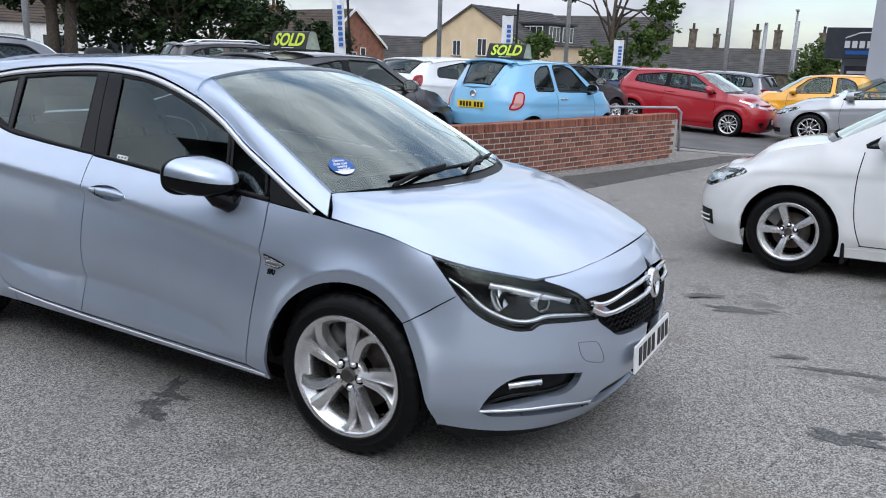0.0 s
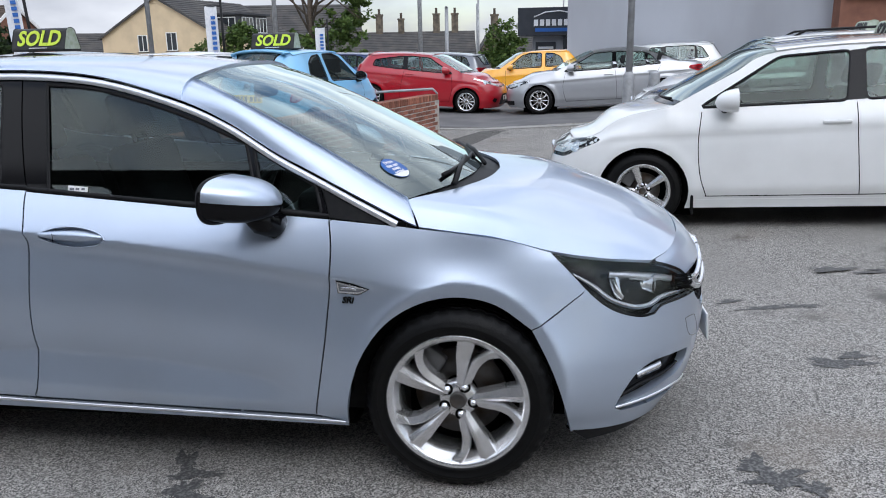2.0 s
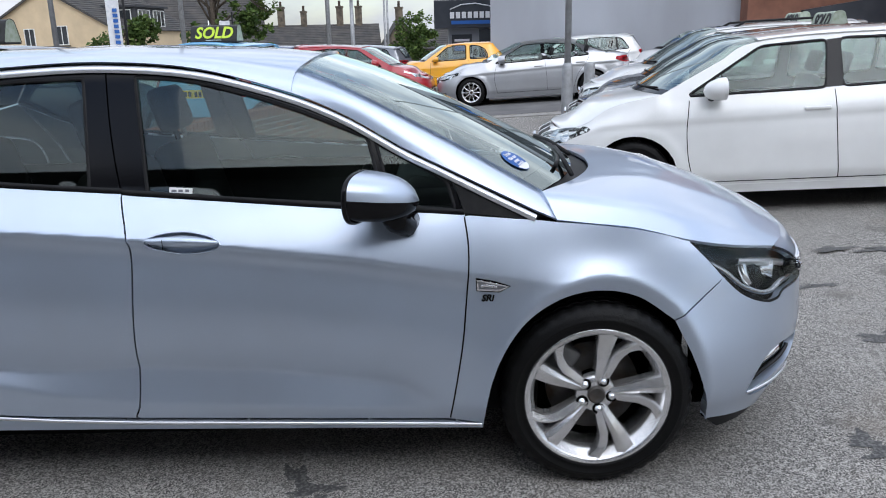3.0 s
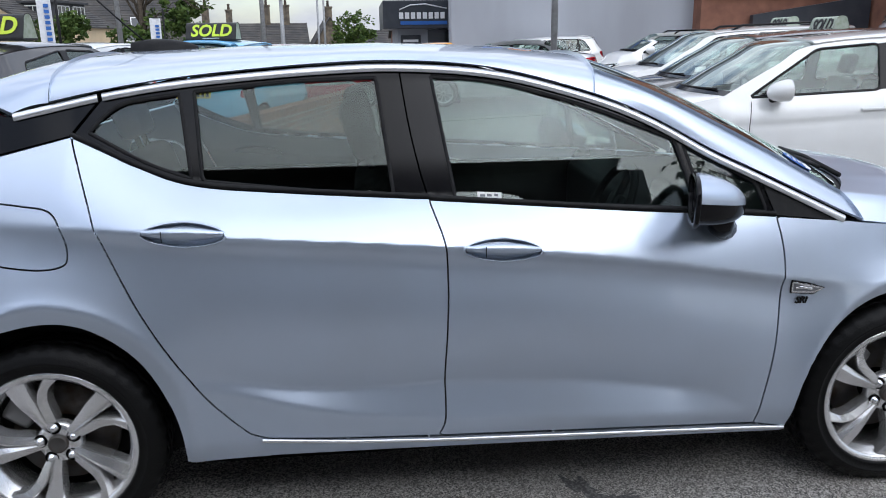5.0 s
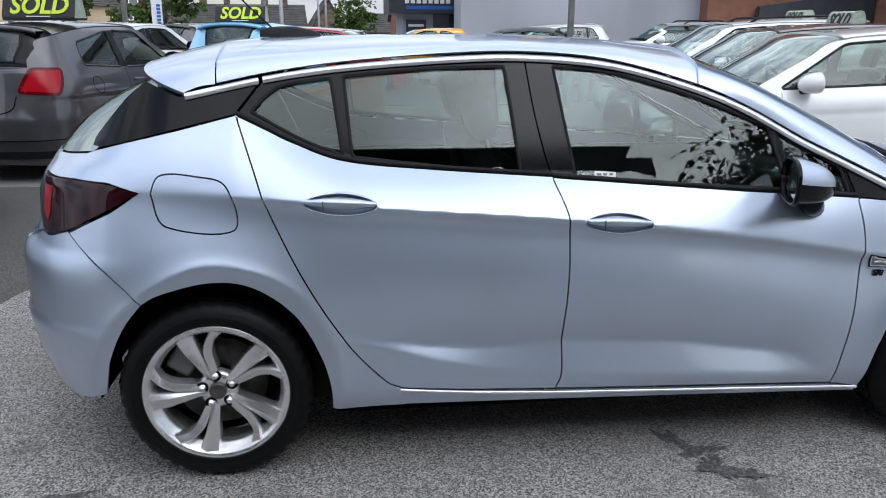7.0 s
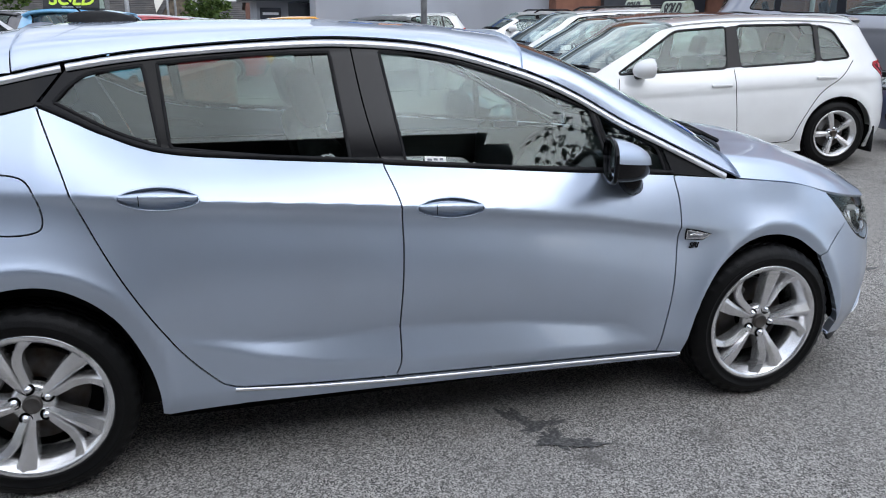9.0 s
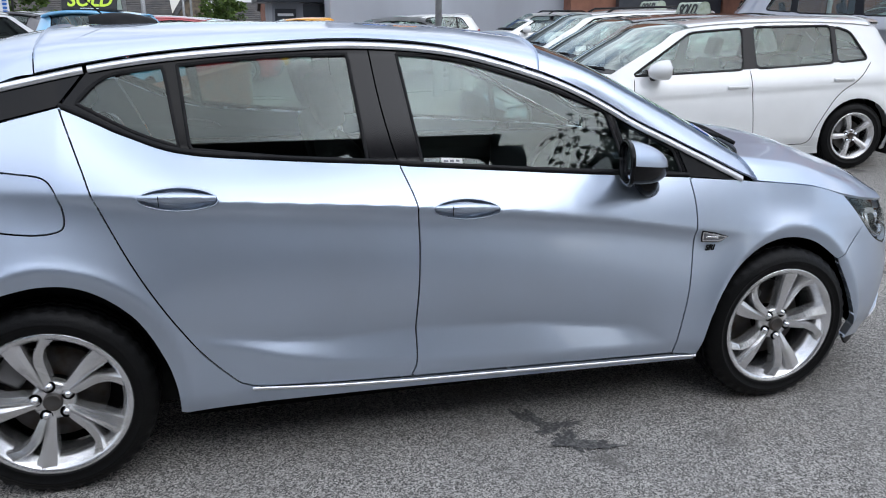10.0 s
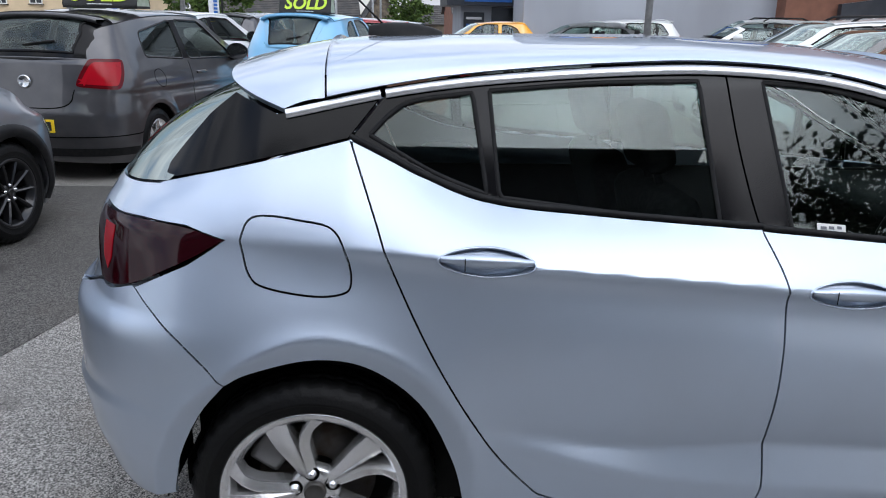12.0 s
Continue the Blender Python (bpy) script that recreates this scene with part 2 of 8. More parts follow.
def leaf(name, a, b):
    m = material(name, a, 0.7, spec=0.2)
    n, l = m.node_tree.nodes, m.node_tree.links
    g = n.new("ShaderNodeNewGeometry")
    x = n.new("ShaderNodeMix")
    x.data_type = "RGBA"
    x.inputs["A"].default_value, x.inputs["B"].default_value = (*a, 1), (*b, 1)
    l.new(g.outputs["Random Per Island"], x.inputs["Factor"])
    l.new(x.outputs["Result"], n["Principled BSDF"].inputs["Base Color"])
    return m


LEAF = leaf("green_leaves", (0.035, 0.07, 0.018), (0.10, 0.15, 0.035))
DARKLEAF = leaf("dark_evergreen", (0.007, 0.017, 0.006), (0.026, 0.046, 0.012))


# ---- curves and car skins ----
def lerp(x, *pts):
    """Piecewise linear curve through (x, value) pairs."""
    return np.interp(x, [p[0] for p in pts], [p[1] for p in pts])


def smooth(x, a, b):
    q = np.clip((x - a) / (b - a), 0, 1)
    return q * q * (3 - 2 * q)


def soft(pts, n=12):
    """Catmull-Rom curve through the points, as a dense array."""
    p = np.array(pts, float)
    q = np.vstack([2 * p[0] - p[1], p, 2 * p[-1] - p[-2]])
    u = np.linspace(0, 1, n, endpoint=False)[:, None]
    out = []
    for i in range(1, len(q) - 2):
        a, b, c, d = q[i - 1], q[i], q[i + 1], q[i + 2]
        out.append(0.5 * (2 * b + (c - a) * u + (2 * a - 5 * b + 4 * c - d) * u**2 + (3 * b - a - 3 * c + d) * u**3))
    return np.vstack([*out, p[-1:]])


class Shell:
    """The skin of a car's right half: for each height a plan outline from the tail's centre to the nose's centre.
    s runs along that outline and is about x on the flank; wide(x, z) is the half width, nose(z) and tail(z) the ends."""

    def __init__(self, wide, nose, tail, xf, xr, nf, nr, top, mid=0.0):
        self.zs = np.arange(0.10, top + 0.011, 0.01)
        self.sg = np.linspace(-3.4, 3.4, 1361)
        rows = []
        for z in self.zs:
            f, r = float(nose(z)), float(tail(z))
            e = 1 - (1 - np.linspace(0, 1, 160)) ** 2.5
            x = np.concatenate([(xr + (r - xr) * e)[::-1], np.linspace(xr, xf, 160)[1:-1], xf + (f - xf) * e])
            u = np.clip((x - xf) / (f - xf), 0, 1)
            v = np.clip((xr - x) / (xr - r), 0, 1)
            y = wide(x, z) * (1 - u**nf) ** (1 / nf) * (1 - v**nr) ** (1 / nr)
            step = np.r_[0, np.cumsum(np.hypot(np.diff(x), np.diff(y)))]
            step -= np.interp(mid, x, step)
            rows.append((np.interp(self.sg, step, x), np.interp(self.sg, step, y), step[0], step[-1]))
        self.X, self.Y = np.array([r[0] for r in rows]), np.array([r[1] for r in rows])
        self.ends = np.array([(r[2], r[3]) for r in rows])

    def at(self, s, z):
        """Places on the right flank (y negative) for arrays of s and z."""
        s, z = np.asarray(s, float), np.asarray(z, float)
        i = np.clip((z - self.zs[0]) / 0.01, 0, len(self.zs) - 1.001)
        j = np.clip((s - self.sg[0]) / (self.sg[1] - self.sg[0]), 0, len(self.sg) - 1.001)
        a, b = i.astype(int), j.astype(int)
        i, j = i - a, j - b
        mix = lambda g: (g[a, b] * (1 - i) + g[a + 1, b] * i) * (1 - j) + (g[a, b + 1] * (1 - i) + g[a + 1, b + 1] * i) * j
        return np.stack([mix(self.X), -mix(self.Y), z], -1)

    def s(self, x, z):
        """s of a place on the flank given by x and z."""
        i = int(np.clip(round((z - self.zs[0]) / 0.01), 0, len(self.zs) - 1))
        return float(np.interp(x, self.X[i] + np.arange(len(self.sg)) * 1e-9, self.sg))

    def end(self, z, front=True):
        i = int(np.clip(round((z - self.zs[0]) / 0.01), 0, len(self.zs) - 1))
        return float(self.ends[i, 1 if front else 0])




# ---- mesh helpers ----
def part(name, geo, material_, parent=None, label="", flat=False):
    """Links verts and faces, or a bmesh, as one mesh object, a child of parent."""
    me = bpy.data.meshes.new(name)
    if isinstance(geo, bmesh.types.BMesh):
        geo.to_mesh(me)
        geo.free()
    else:
        me.from_pydata([tuple(map(float, v)) for v in geo[0]], [], [tuple(map(int, f)) for f in geo[1]])
    me.materials.append(material_)
    if not flat:
        me.shade_smooth()
    ob = new(name, me)
    if parent is not None:
        ob.parent = parent
    if label:
        ob["label"] = label
    return ob


def thing(name, m, label, category, group="", kind=""):
    ob = new(name)
    ob.matrix_basis = m
    return tagged(ob, label, category, group, kind)


def join(*geos):
    v, f = [], []
    for a, b in geos:
        k = len(v)
        v.extend(map(tuple, a))
        f.extend([tuple(i + k for i in q) for q in b])
    return v, f


def flip(geo):
    """The mirror image on the car's other side."""
    return [(x, -y, z) for x, y, z in geo[0]], [tuple(q)[::-1] for q in geo[1]]


def moved(geo, m):
    return [tuple(m @ Vector(v)) for v in geo[0]], geo[1]


def box(x0, y0, z0, x1, y1, z1, r=0.0, seg=2):
    bm = bmesh.new()
    bmesh.ops.create_cube(bm, size=1, matrix=Matrix.LocRotScale(((x0 + x1) / 2, (y0 + y1) / 2, (z0 + z1) / 2), None, (abs(x1 - x0), abs(y1 - y0), abs(z1 - z0))))
    if r:
        bmesh.ops.bevel(bm, geom=bm.edges[:], offset=r, segments=seg, affect="EDGES", profile=0.6)
    bm.verts.ensure_lookup_table()
    for i, v in enumerate(bm.verts):
        v.index = i
    out = [tuple(v.co) for v in bm.verts], [tuple(v.index for v in f.verts) for f in bm.faces]
    bm.free()
    return out


def lathe(profile, n=40, axis="y"):
    """Turns (radius, offset) pairs round an axis through the origin."""
    v, f, k = [], [], len(profile)
    for i in range(n):
        a = 2 * math.pi * i / n
        for r, o in profile:
            p = (r * math.cos(a), o, r * math.sin(a))
            v.append(p if axis == "y" else (p[0], p[2], p[1]))
    for i in range(n):
        for j in range(k - 1):
            f.append((i * k + j, i * k + j + 1, (i + 1) % n * k + j + 1, (i + 1) % n * k + j))
    return v, f


def tube(pts, r, n=8, taper=1.0):
    """A round rod along the points."""
    p = [Vector(q) for q in pts]
    v, f = [], []
    for i, c in enumerate(p):
        d = (p[min(i + 1, len(p) - 1)] - p[max(i - 1, 0)]).normalized()
        a = d.orthogonal().normalized() if i == 0 else (a - a.dot(d) * d).normalized()
        b = d.cross(a)
        rr = r * (1 + (taper - 1) * i / max(len(p) - 1, 1))
        for k in range(n):
            t = 2 * math.pi * k / n
            v.append(tuple(c + rr * (math.cos(t) * a + math.sin(t) * b)))
    for i in range(len(p) - 1):
        for k in range(n):
            f.append((i * n + k, i * n + (k + 1) % n, (i + 1) * n + (k + 1) % n, (i + 1) * n + k))
    f.append(tuple(range(n))[::-1])
    f.append(tuple((len(p) - 1) * n + k for k in range(n)))
    return v, f


def grid(rows):
    """A sheet through rows of equal length."""
    rows = [np.asarray(r, float) for r in rows]
    k = len(rows[0])
    v = [tuple(p) for r in rows for p in r]
    f = [(i * k + j, i * k + j + 1, (i + 1) * k + j + 1, (i + 1) * k + j) for i in range(len(rows) - 1) for j in range(k - 1)]
    return v, f


def spaced(curve, n):
    """n points at even steps along a polyline."""
    c = np.asarray(curve, float)
    d = np.r_[0, np.cumsum(np.linalg.norm(np.diff(c, axis=0), axis=1))]
    t = np.linspace(0, d[-1], n)
    return np.stack([np.interp(t, d, c[:, i]) for i in range(c.shape[1])], -1)


def coons(bottom, top, left, right, nu, nv, bulge=(0, 0, 0), power=1.0):
    """A sheet between four curves; bulge lifts its middle."""
    b, t, l, r = spaced(bottom, nu), spaced(top, nu), spaced(left, nv), spaced(right, nv)
    u, w = np.linspace(0, 1, nu)[None, :, None], np.linspace(0, 1, nv)[:, None, None]
    s = (1 - w) * b[None] + w * t[None] + (1 - u) * l[:, None] + u * r[:, None]
    s = s - ((1 - u) * (1 - w) * b[0] + u * (1 - w) * b[-1] + (1 - u) * w * t[0] + u * w * t[-1])
    s = s + np.array(bulge) * (4 * u * (1 - u)) ** power * (4 * w * (1 - w)) ** power
    return grid(list(s))


def thick(geo, depth, flipped=False):
    """Gives a sheet a back and rims: depth metres along its inward normal."""
    bm = bmesh.new()
    vs = [bm.verts.new(v) for v in geo[0]]
    for q in geo[1]:
        try:
            bm.faces.new([vs[i] for i in q])
        except ValueError:
            pass
    bm.normal_update()
    if flipped:
        bmesh.ops.reverse_faces(bm, faces=bm.faces[:])
        bm.normal_update()
    rim = [e for e in bm.edges if len(e.link_faces) == 1]
    nrm = {v: v.normal.copy() for v in bm.verts}
    made = {}
    for e in rim:
        pair = []
        for v in e.verts:
            if v not in made:
                made[v] = (bm.verts.new(v.co), bm.verts.new(v.co - nrm[v] * depth))
            pair.append(made[v])
        bm.faces.new((pair[0][0], pair[1][0], pair[1][1], pair[0][1]))
    bm.verts.index_update()
    out = [tuple(v.co) for v in bm.verts], [tuple(v.index for v in f.verts) for f in bm.faces]
    bm.free()
    return out


def inside(px, pz, poly):
    x, y = poly[:, 0], poly[:, 1]
    x2, y2 = np.roll(x, -1), np.roll(y, -1)
    hit = np.zeros(px.shape, bool)
    for a, b, c, d in zip(x, y, x2, y2):
        if b != d:
            hit ^= ((b > pz) != (d > pz)) & (px < (c - a) * (pz - b) / (d - b) + a)
    return hit


def offset(poly, d):
    """Moves a closed outline inwards by d."""
    p = np.asarray(poly, float)
    area = 0.5 * np.sum(p[:, 0] * np.roll(p[:, 1], -1) - np.roll(p[:, 0], -1) * p[:, 1])
    e = np.roll(p, -1, 0) - p
    n = np.stack([-e[:, 1], e[:, 0]], -1) / np.maximum(np.linalg.norm(e, axis=1), 1e-9)[:, None] * np.sign(area)
    m = n + np.roll(n, 1, 0)
    m /= np.maximum(np.linalg.norm(m, axis=1), 0.5)[:, None]
    return p + d * m


def nearest(p, poly):
    a, b = poly, np.roll(poly, -1, 0)
    e = b - a
    t = np.clip(((p[:, None] - a) * e).sum(-1) / np.maximum((e * e).sum(-1), 1e-12), 0, 1)
    q = a + t[..., None] * e
    d = np.linalg.norm(p[:, None] - q, axis=-1)
    k = d.argmin(1)
    return q[np.arange(len(p)), k], d[np.arange(len(p)), k]


def trim(sh, outline, holes=(), step=0.02, lift=0.0, gap=0.0025, depth=0.012):
    """A panel of a skin: the part of it inside an outline in (s, z) and outside the holes, with turned-in edges."""
    polys = [offset(outline, gap)] + [offset(h, -gap) for h in holes]
    lo, hi = polys[0].min(0) - step, polys[0].max(0) + step
    ns, nz = int((hi[0] - lo[0]) / step) + 2, int((hi[1] - lo[1]) / step) + 2
    S, Z = np.meshgrid(lo[0] + step * np.arange(ns), lo[1] + step * np.arange(nz), indexing="ij")
    cs, cz = S[:-1, :-1] + step / 2, Z[:-1, :-1] + step / 2
    keep = inside(cs, cz, polys[0])
    for h in polys[1:]:
        keep &= ~inside(cs, cz, h)
    idx = -np.ones(S.shape, int)
    I, J = np.nonzero(keep)
    quads = np.stack([I * nz + J, (I + 1) * nz + J, (I + 1) * nz + J + 1, I * nz + J + 1], -1)
    used, inv = np.unique(quads, return_inverse=True)
    quads = inv.reshape(-1, 4)
    uv = np.stack([S.ravel()[used], Z.ravel()[used]], -1)
    count = {}
    for q in quads:
        for a, b in ((q[0], q[1]), (q[1], q[2]), (q[2], q[3]), (q[3], q[0])):
            k = (min(a, b), max(a, b))
            count[k] = count.get(k, 0) + 1
    edges = [k for k, c in count.items() if c == 1]
    rim = np.unique([i for k in edges for i in k])
    best, dist = None, None
    for p in polys:
        q, d = nearest(uv[rim], p)
        best, dist = (q, d) if best is None else (np.where((d < dist)[:, None], q, best), np.minimum(d, dist))
    uv[rim] = best
    for p in polys:
        e1, e2 = p - np.roll(p, 1, 0), np.roll(p, -1, 0) - p
        turn = np.abs(np.arctan2(e1[:, 0] * e2[:, 1] - e1[:, 1] * e2[:, 0], (e1 * e2).sum(1)))
        for c in p[turn > 0.6]:
            d = np.linalg.norm(uv[rim] - c, axis=1)
            if d.min() < 1.2 * step:
                uv[rim[d.argmin()]] = c
    P = sh.at(uv[:, 0], uv[:, 1])
    h = 0.004
    n = np.cross(sh.at(uv[:, 0] + h, uv[:, 1]) - sh.at(uv[:, 0] - h, uv[:, 1]), sh.at(uv[:, 0], uv[:, 1] + h) - sh.at(uv[:, 0], uv[:, 1] - h))
    n /= np.maximum(np.linalg.norm(n, axis=1), 1e-9)[:, None]
    P = P + n * lift
    size = np.linalg.norm(np.cross(P[quads[:, 2]] - P[quads[:, 0]], P[quads[:, 3]] - P[quads[:, 1]]), axis=1)
    v, f = [tuple(p) for p in P], [tuple(q) for q in quads[size > 1e-7]]
    if depth:
        low = {}
        for i in rim:
            low[i] = len(v)
            v.append(tuple(P[i]))
            v.append(tuple(P[i] - n[i] * depth))
        f += [(low[a], low[b], low[b] + 1, low[a] + 1) for a, b in edges]
    return v, f


def rail(sh, pts, width, lift=0.0, rise=0.004, n=None):
    """A strip of the skin along a curve in (s, z), slightly proud: a trim strip."""
    c = np.asarray(pts, float)
    c = spaced(c, n or max(4, int(np.linalg.norm(np.diff(c, axis=0), axis=1).sum() / 0.02)))
    t = np.gradient(c, axis=0)
    t /= np.linalg.norm(t, axis=1)[:, None]
    m = np.stack([-t[:, 1], t[:, 0]], -1)
    rows = []
    for o, r in ((-0.5, 0.0), (-0.46, rise), (0, rise * 1.35), (0.46, rise), (0.5, 0.0)):
        q = c + m * width * o
        p = sh.at(q[:, 0], q[:, 1])
        h = 0.004
        nr = np.cross(sh.at(q[:, 0] + h, q[:, 1]) - sh.at(q[:, 0] - h, q[:, 1]), sh.at(q[:, 0], q[:, 1] + h) - sh.at(q[:, 0], q[:, 1] - h))
        rows.append(p + nr / np.maximum(np.linalg.norm(nr, axis=1), 1e-9)[:, None] * (lift + r))
    return grid(rows)


def letters(text, size, depth=0.002, bold=0.0, slant=0.0):
    """Raised lettering in the XZ plane, facing -y, centred at the origin."""
    cu = bpy.data.curves.new("writing", "FONT")
    cu.body, cu.size, cu.extrude, cu.align_x, cu.align_y, cu.resolution_u = text, size, depth, "CENTER", "CENTER", 3
    cu.offset, cu.shear = bold, slant
    ob = bpy.data.objects.new("writing", cu)
    me = ob.to_mesh()
    out = [(v.co.x, -v.co.z, v.co.y) for v in me.vertices], [tuple(p.vertices) for p in me.polygons]
    ob.to_mesh_clear()
    bpy.data.objects.remove(ob)
    bpy.data.curves.remove(cu)
    return out


# ---- wheels ----
def wheel(parent, x, y, z, side, r, rim, style="twin", tyre_w=0.205, alloy=None, spokes=5, turn=0.0, detail=True):
    """A road wheel under its car: tyre, rim, spokes, centre cap, bolts, brake disc and caliper. side -1: the right."""
    alloy = alloy or ALLOY
    w = tyre_w / 2
    place = Matrix.Translation((x, y, z)) @ (Matrix.Identity(4) if side < 0 else Matrix.Rotation(math.pi, 4, "Z"))
    n = 120 if detail else 36
    put = lambda g: moved(g, place)
    prof = [(rim, -w * 0.80), (rim + 0.010, -w * 0.97), (rim + 0.014, -w * 1.03), (rim + 0.018, -w * 1.005), (rim + 0.030, -w * 1.03), (rim + 0.42 * (r - rim), -w * 1.055), (rim + 0.46 * (r - rim), -w * 1.075), (rim + 0.50 * (r - rim), -w * 1.055), (r - 0.034, -w * 1.02), (r - 0.028, -w * 0.99), (r - 0.012, -w * 0.90), (r - 0.003, -w * 0.76)]
    for k in range(-2, 3):
        c = k * w * 0.29
        prof += [(r, c - w * 0.115), (r, c + w * 0.10), (r - 0.007, c + w * 0.11), (r - 0.007, c + w * 0.165)] if detail else [(r, c)]
    prof += [(r - 0.012, w * 0.9), (rim, w * 0.95)]
    tv, tf = lathe(prof, n)
    if detail:
        k = len(prof)
        tv = [tuple(np.array(v) * ((1 - 0.018) if (i // k) % 3 == 0 and abs(v[1]) > 0.15 * w and math.hypot(v[0], v[2]) > r - 0.020 else 1)) for i, v in enumerate(tv)]
    wh = part("wheel", put((tv, tf)), RUBBER, parent, "black rubber tyre on a wheel")
    lip = [(rim + 0.012, -w * 0.93), (rim + 0.009, -w * 0.99), (rim + 0.002, -w * 1.0), (rim - 0.013, -w * 0.93), (rim - 0.015, -w * 0.66), (rim - 0.026, -w * 0.62), (rim - 0.028, -w * 0.2), (rim - 0.030, w * 0.7), (rim - 0.005, w * 0.9)]
    part("rim", put(lathe(lip, n)), alloy, wh, "alloy wheel rim")
    face = -w * 0.86
    gs = []
    k_ = rim / 0.232
    blades = {"twin": [(((0.030, 0.0), (0.10, 1.0), (0.160, 1.5), (0.200, 0.5), (0.228, 0.0)), ((0.03, 0.012), (0.10, 0.018), (0.16, 0.026), (0.228, 0.034)), 0.25),
                       (((0.030, -20.0), (0.060, -18.0), (0.138, -15.5), (0.180, -19.5), (0.213, -27.0), (0.228, -30.0)), ((0.03, 0.009), (0.06, 0.013), (0.138, 0.0165), (0.19, 0.0165), (0.228, 0.026)), -0.55)],
              "broad": [(((0.030, 0.0), (0.228, 0.0)), ((0.03, 0.020), (0.12, 0.028), (0.228, 0.034)), 0.0)],
              "multi": [(((0.030, 0.0), (0.228, 0.0)), ((0.03, 0.010), (0.228, 0.013)), 0.0)],
              "plain": [(((0.030, 0.0), (0.228, 0.0)), ((0.03, 0.022), (0.228, 0.027)), 0.0)]}[style]
    for k in range(spokes):
        for line, breadth, ridge_ in blades:
            rows = []
            for r0 in np.linspace(0.030, 0.228, 15 if detail else 8):
                a = turn + 2 * math.pi * k / spokes + radians(float(lerp(r0, *line)))
                hw = float(lerp(r0, *breadth)) * k_
                q = (r0 - 0.03) / 0.198
                rr, dep = r0 * k_, face + 0.020 * (1 - q) ** 2 - 0.006 * q
                c, s_ = math.cos(a), math.sin(a)
                groove = 0.0025 if style == "broad" else 0.0
                rows.append([(rr * c + o * hw * s_, dep + e, rr * s_ - o * hw * c) for o, e in ((-1, 0.050), (-1, 0.014), (-0.90, 0.004), (ridge_ - 0.12, -0.004 + groove), (ridge_ + 0.12, -0.004 + groove), (0.90, 0.005), (1, 0.015), (1, 0.050))])
            gs.append(grid(rows))
    part("spokes", put(join(*gs)), alloy, wh, "silver alloy spokes" if alloy is ALLOY else "black alloy spokes", flat=True)
    hub = [(0.0001, face + 0.018), (0.040, face + 0.017), (0.058, face + 0.020), (0.066, face + 0.028), (0.068, face + 0.05)]
    part("hub", put(lathe(hub, 30)), alloy, wh)
    part("centre_cap", put(lathe([(0.0001, face + 0.006), (0.022, face + 0.006), (0.024, face + 0.004), (0.028, face + 0.006), (0.030, face + 0.016)], 24)), STEEL if alloy is ALLOY else DARKALLOY, wh, "grey centre cap with a round emblem")
    if detail:
        for k in range(5):
            a = turn - 0.30 + 2 * math.pi * k / 5
            p = Matrix.Translation((0.052 * math.cos(a), face + 0.008, 0.052 * math.sin(a)))
            part("wheel_bolt", put(moved(lathe([(0.0001, -0.005), (0.0095, -0.004), (0.0105, 0.004), (0.0155, 0.006), (0.0155, 0.02)], 6), p)), CHROME, wh, "steel wheel bolt")
            # flat black disc paints the shade inside the bolt's recess
            part("bolt_well_shade", put(moved(lathe([(0.0001, 0.0065), (0.0195, 0.0060), (0.0205, 0.012)], 16), p)), GAP, wh)
    # added black disc: the arch's darkness put in as colour behind the spokes
    part("wheel_shade_disc", put(lathe([(0.05, 0.035), (rim - 0.03, 0.035), (rim - 0.03, 0.045)], 30)), GAP, wh, "black disc in place of the shade behind the spokes")
    part("brake_disc", put(lathe([(0.06, 0.0), (rim - 0.075, 0.0), (rim - 0.075, 0.022), (0.06, 0.022)], 36)), STEEL, wh, "worn steel brake disc")
    if detail:
        part("brake_caliper", put(moved(box(-0.045, -0.03, -0.06, 0.045, 0.05, 0.06, 0.015), Matrix.Rotation(0.6, 4, "Y") @ Matrix.Translation((-0.145, 0.0, 0.02)))), CAST, wh, "dull grey brake caliper")
    return wh


def plate(parent, m, colour, label):
    """A number plate whose characters are plain bars."""
    pl = part("number_plate", moved(box(-0.26, -0.004, -0.055, 0.26, 0.004, 0.055, 0.003), m), colour, parent, label, flat=True)
    for k in range(7):
        cx = -0.21 + 0.062 * k + (0.03 if k > 3 else 0)
        part("plate_bar", moved(box(cx, -0.0065, -0.036, cx + 0.042, -0.003, 0.036), m), INK, pl, flat=True)
    return pl


# ---- ground ----
def ground_height(x, y):
    near = 0.045 * np.clip(x - 3.0, -2.5, 3.0) * smooth(y, 0.8, 3.2) * smooth(x, -2.5, -0.5) * (1 - smooth(y, 24, 40))
    near = near + 0.065 * smooth(y, 2.2, 4.2) * (1 - smooth(x, -2.3, -1.2)) * (1 - smooth(y, 14, 20))
    near = near + 0.36 * smooth(x, 6.9, 7.8) * smooth(y, 4.3, 5.3) * (1 - smooth(y, 10.5, 14))
    return near - 3.6 * smooth(np.hypot(x - 2, y - 4), 27, 80)


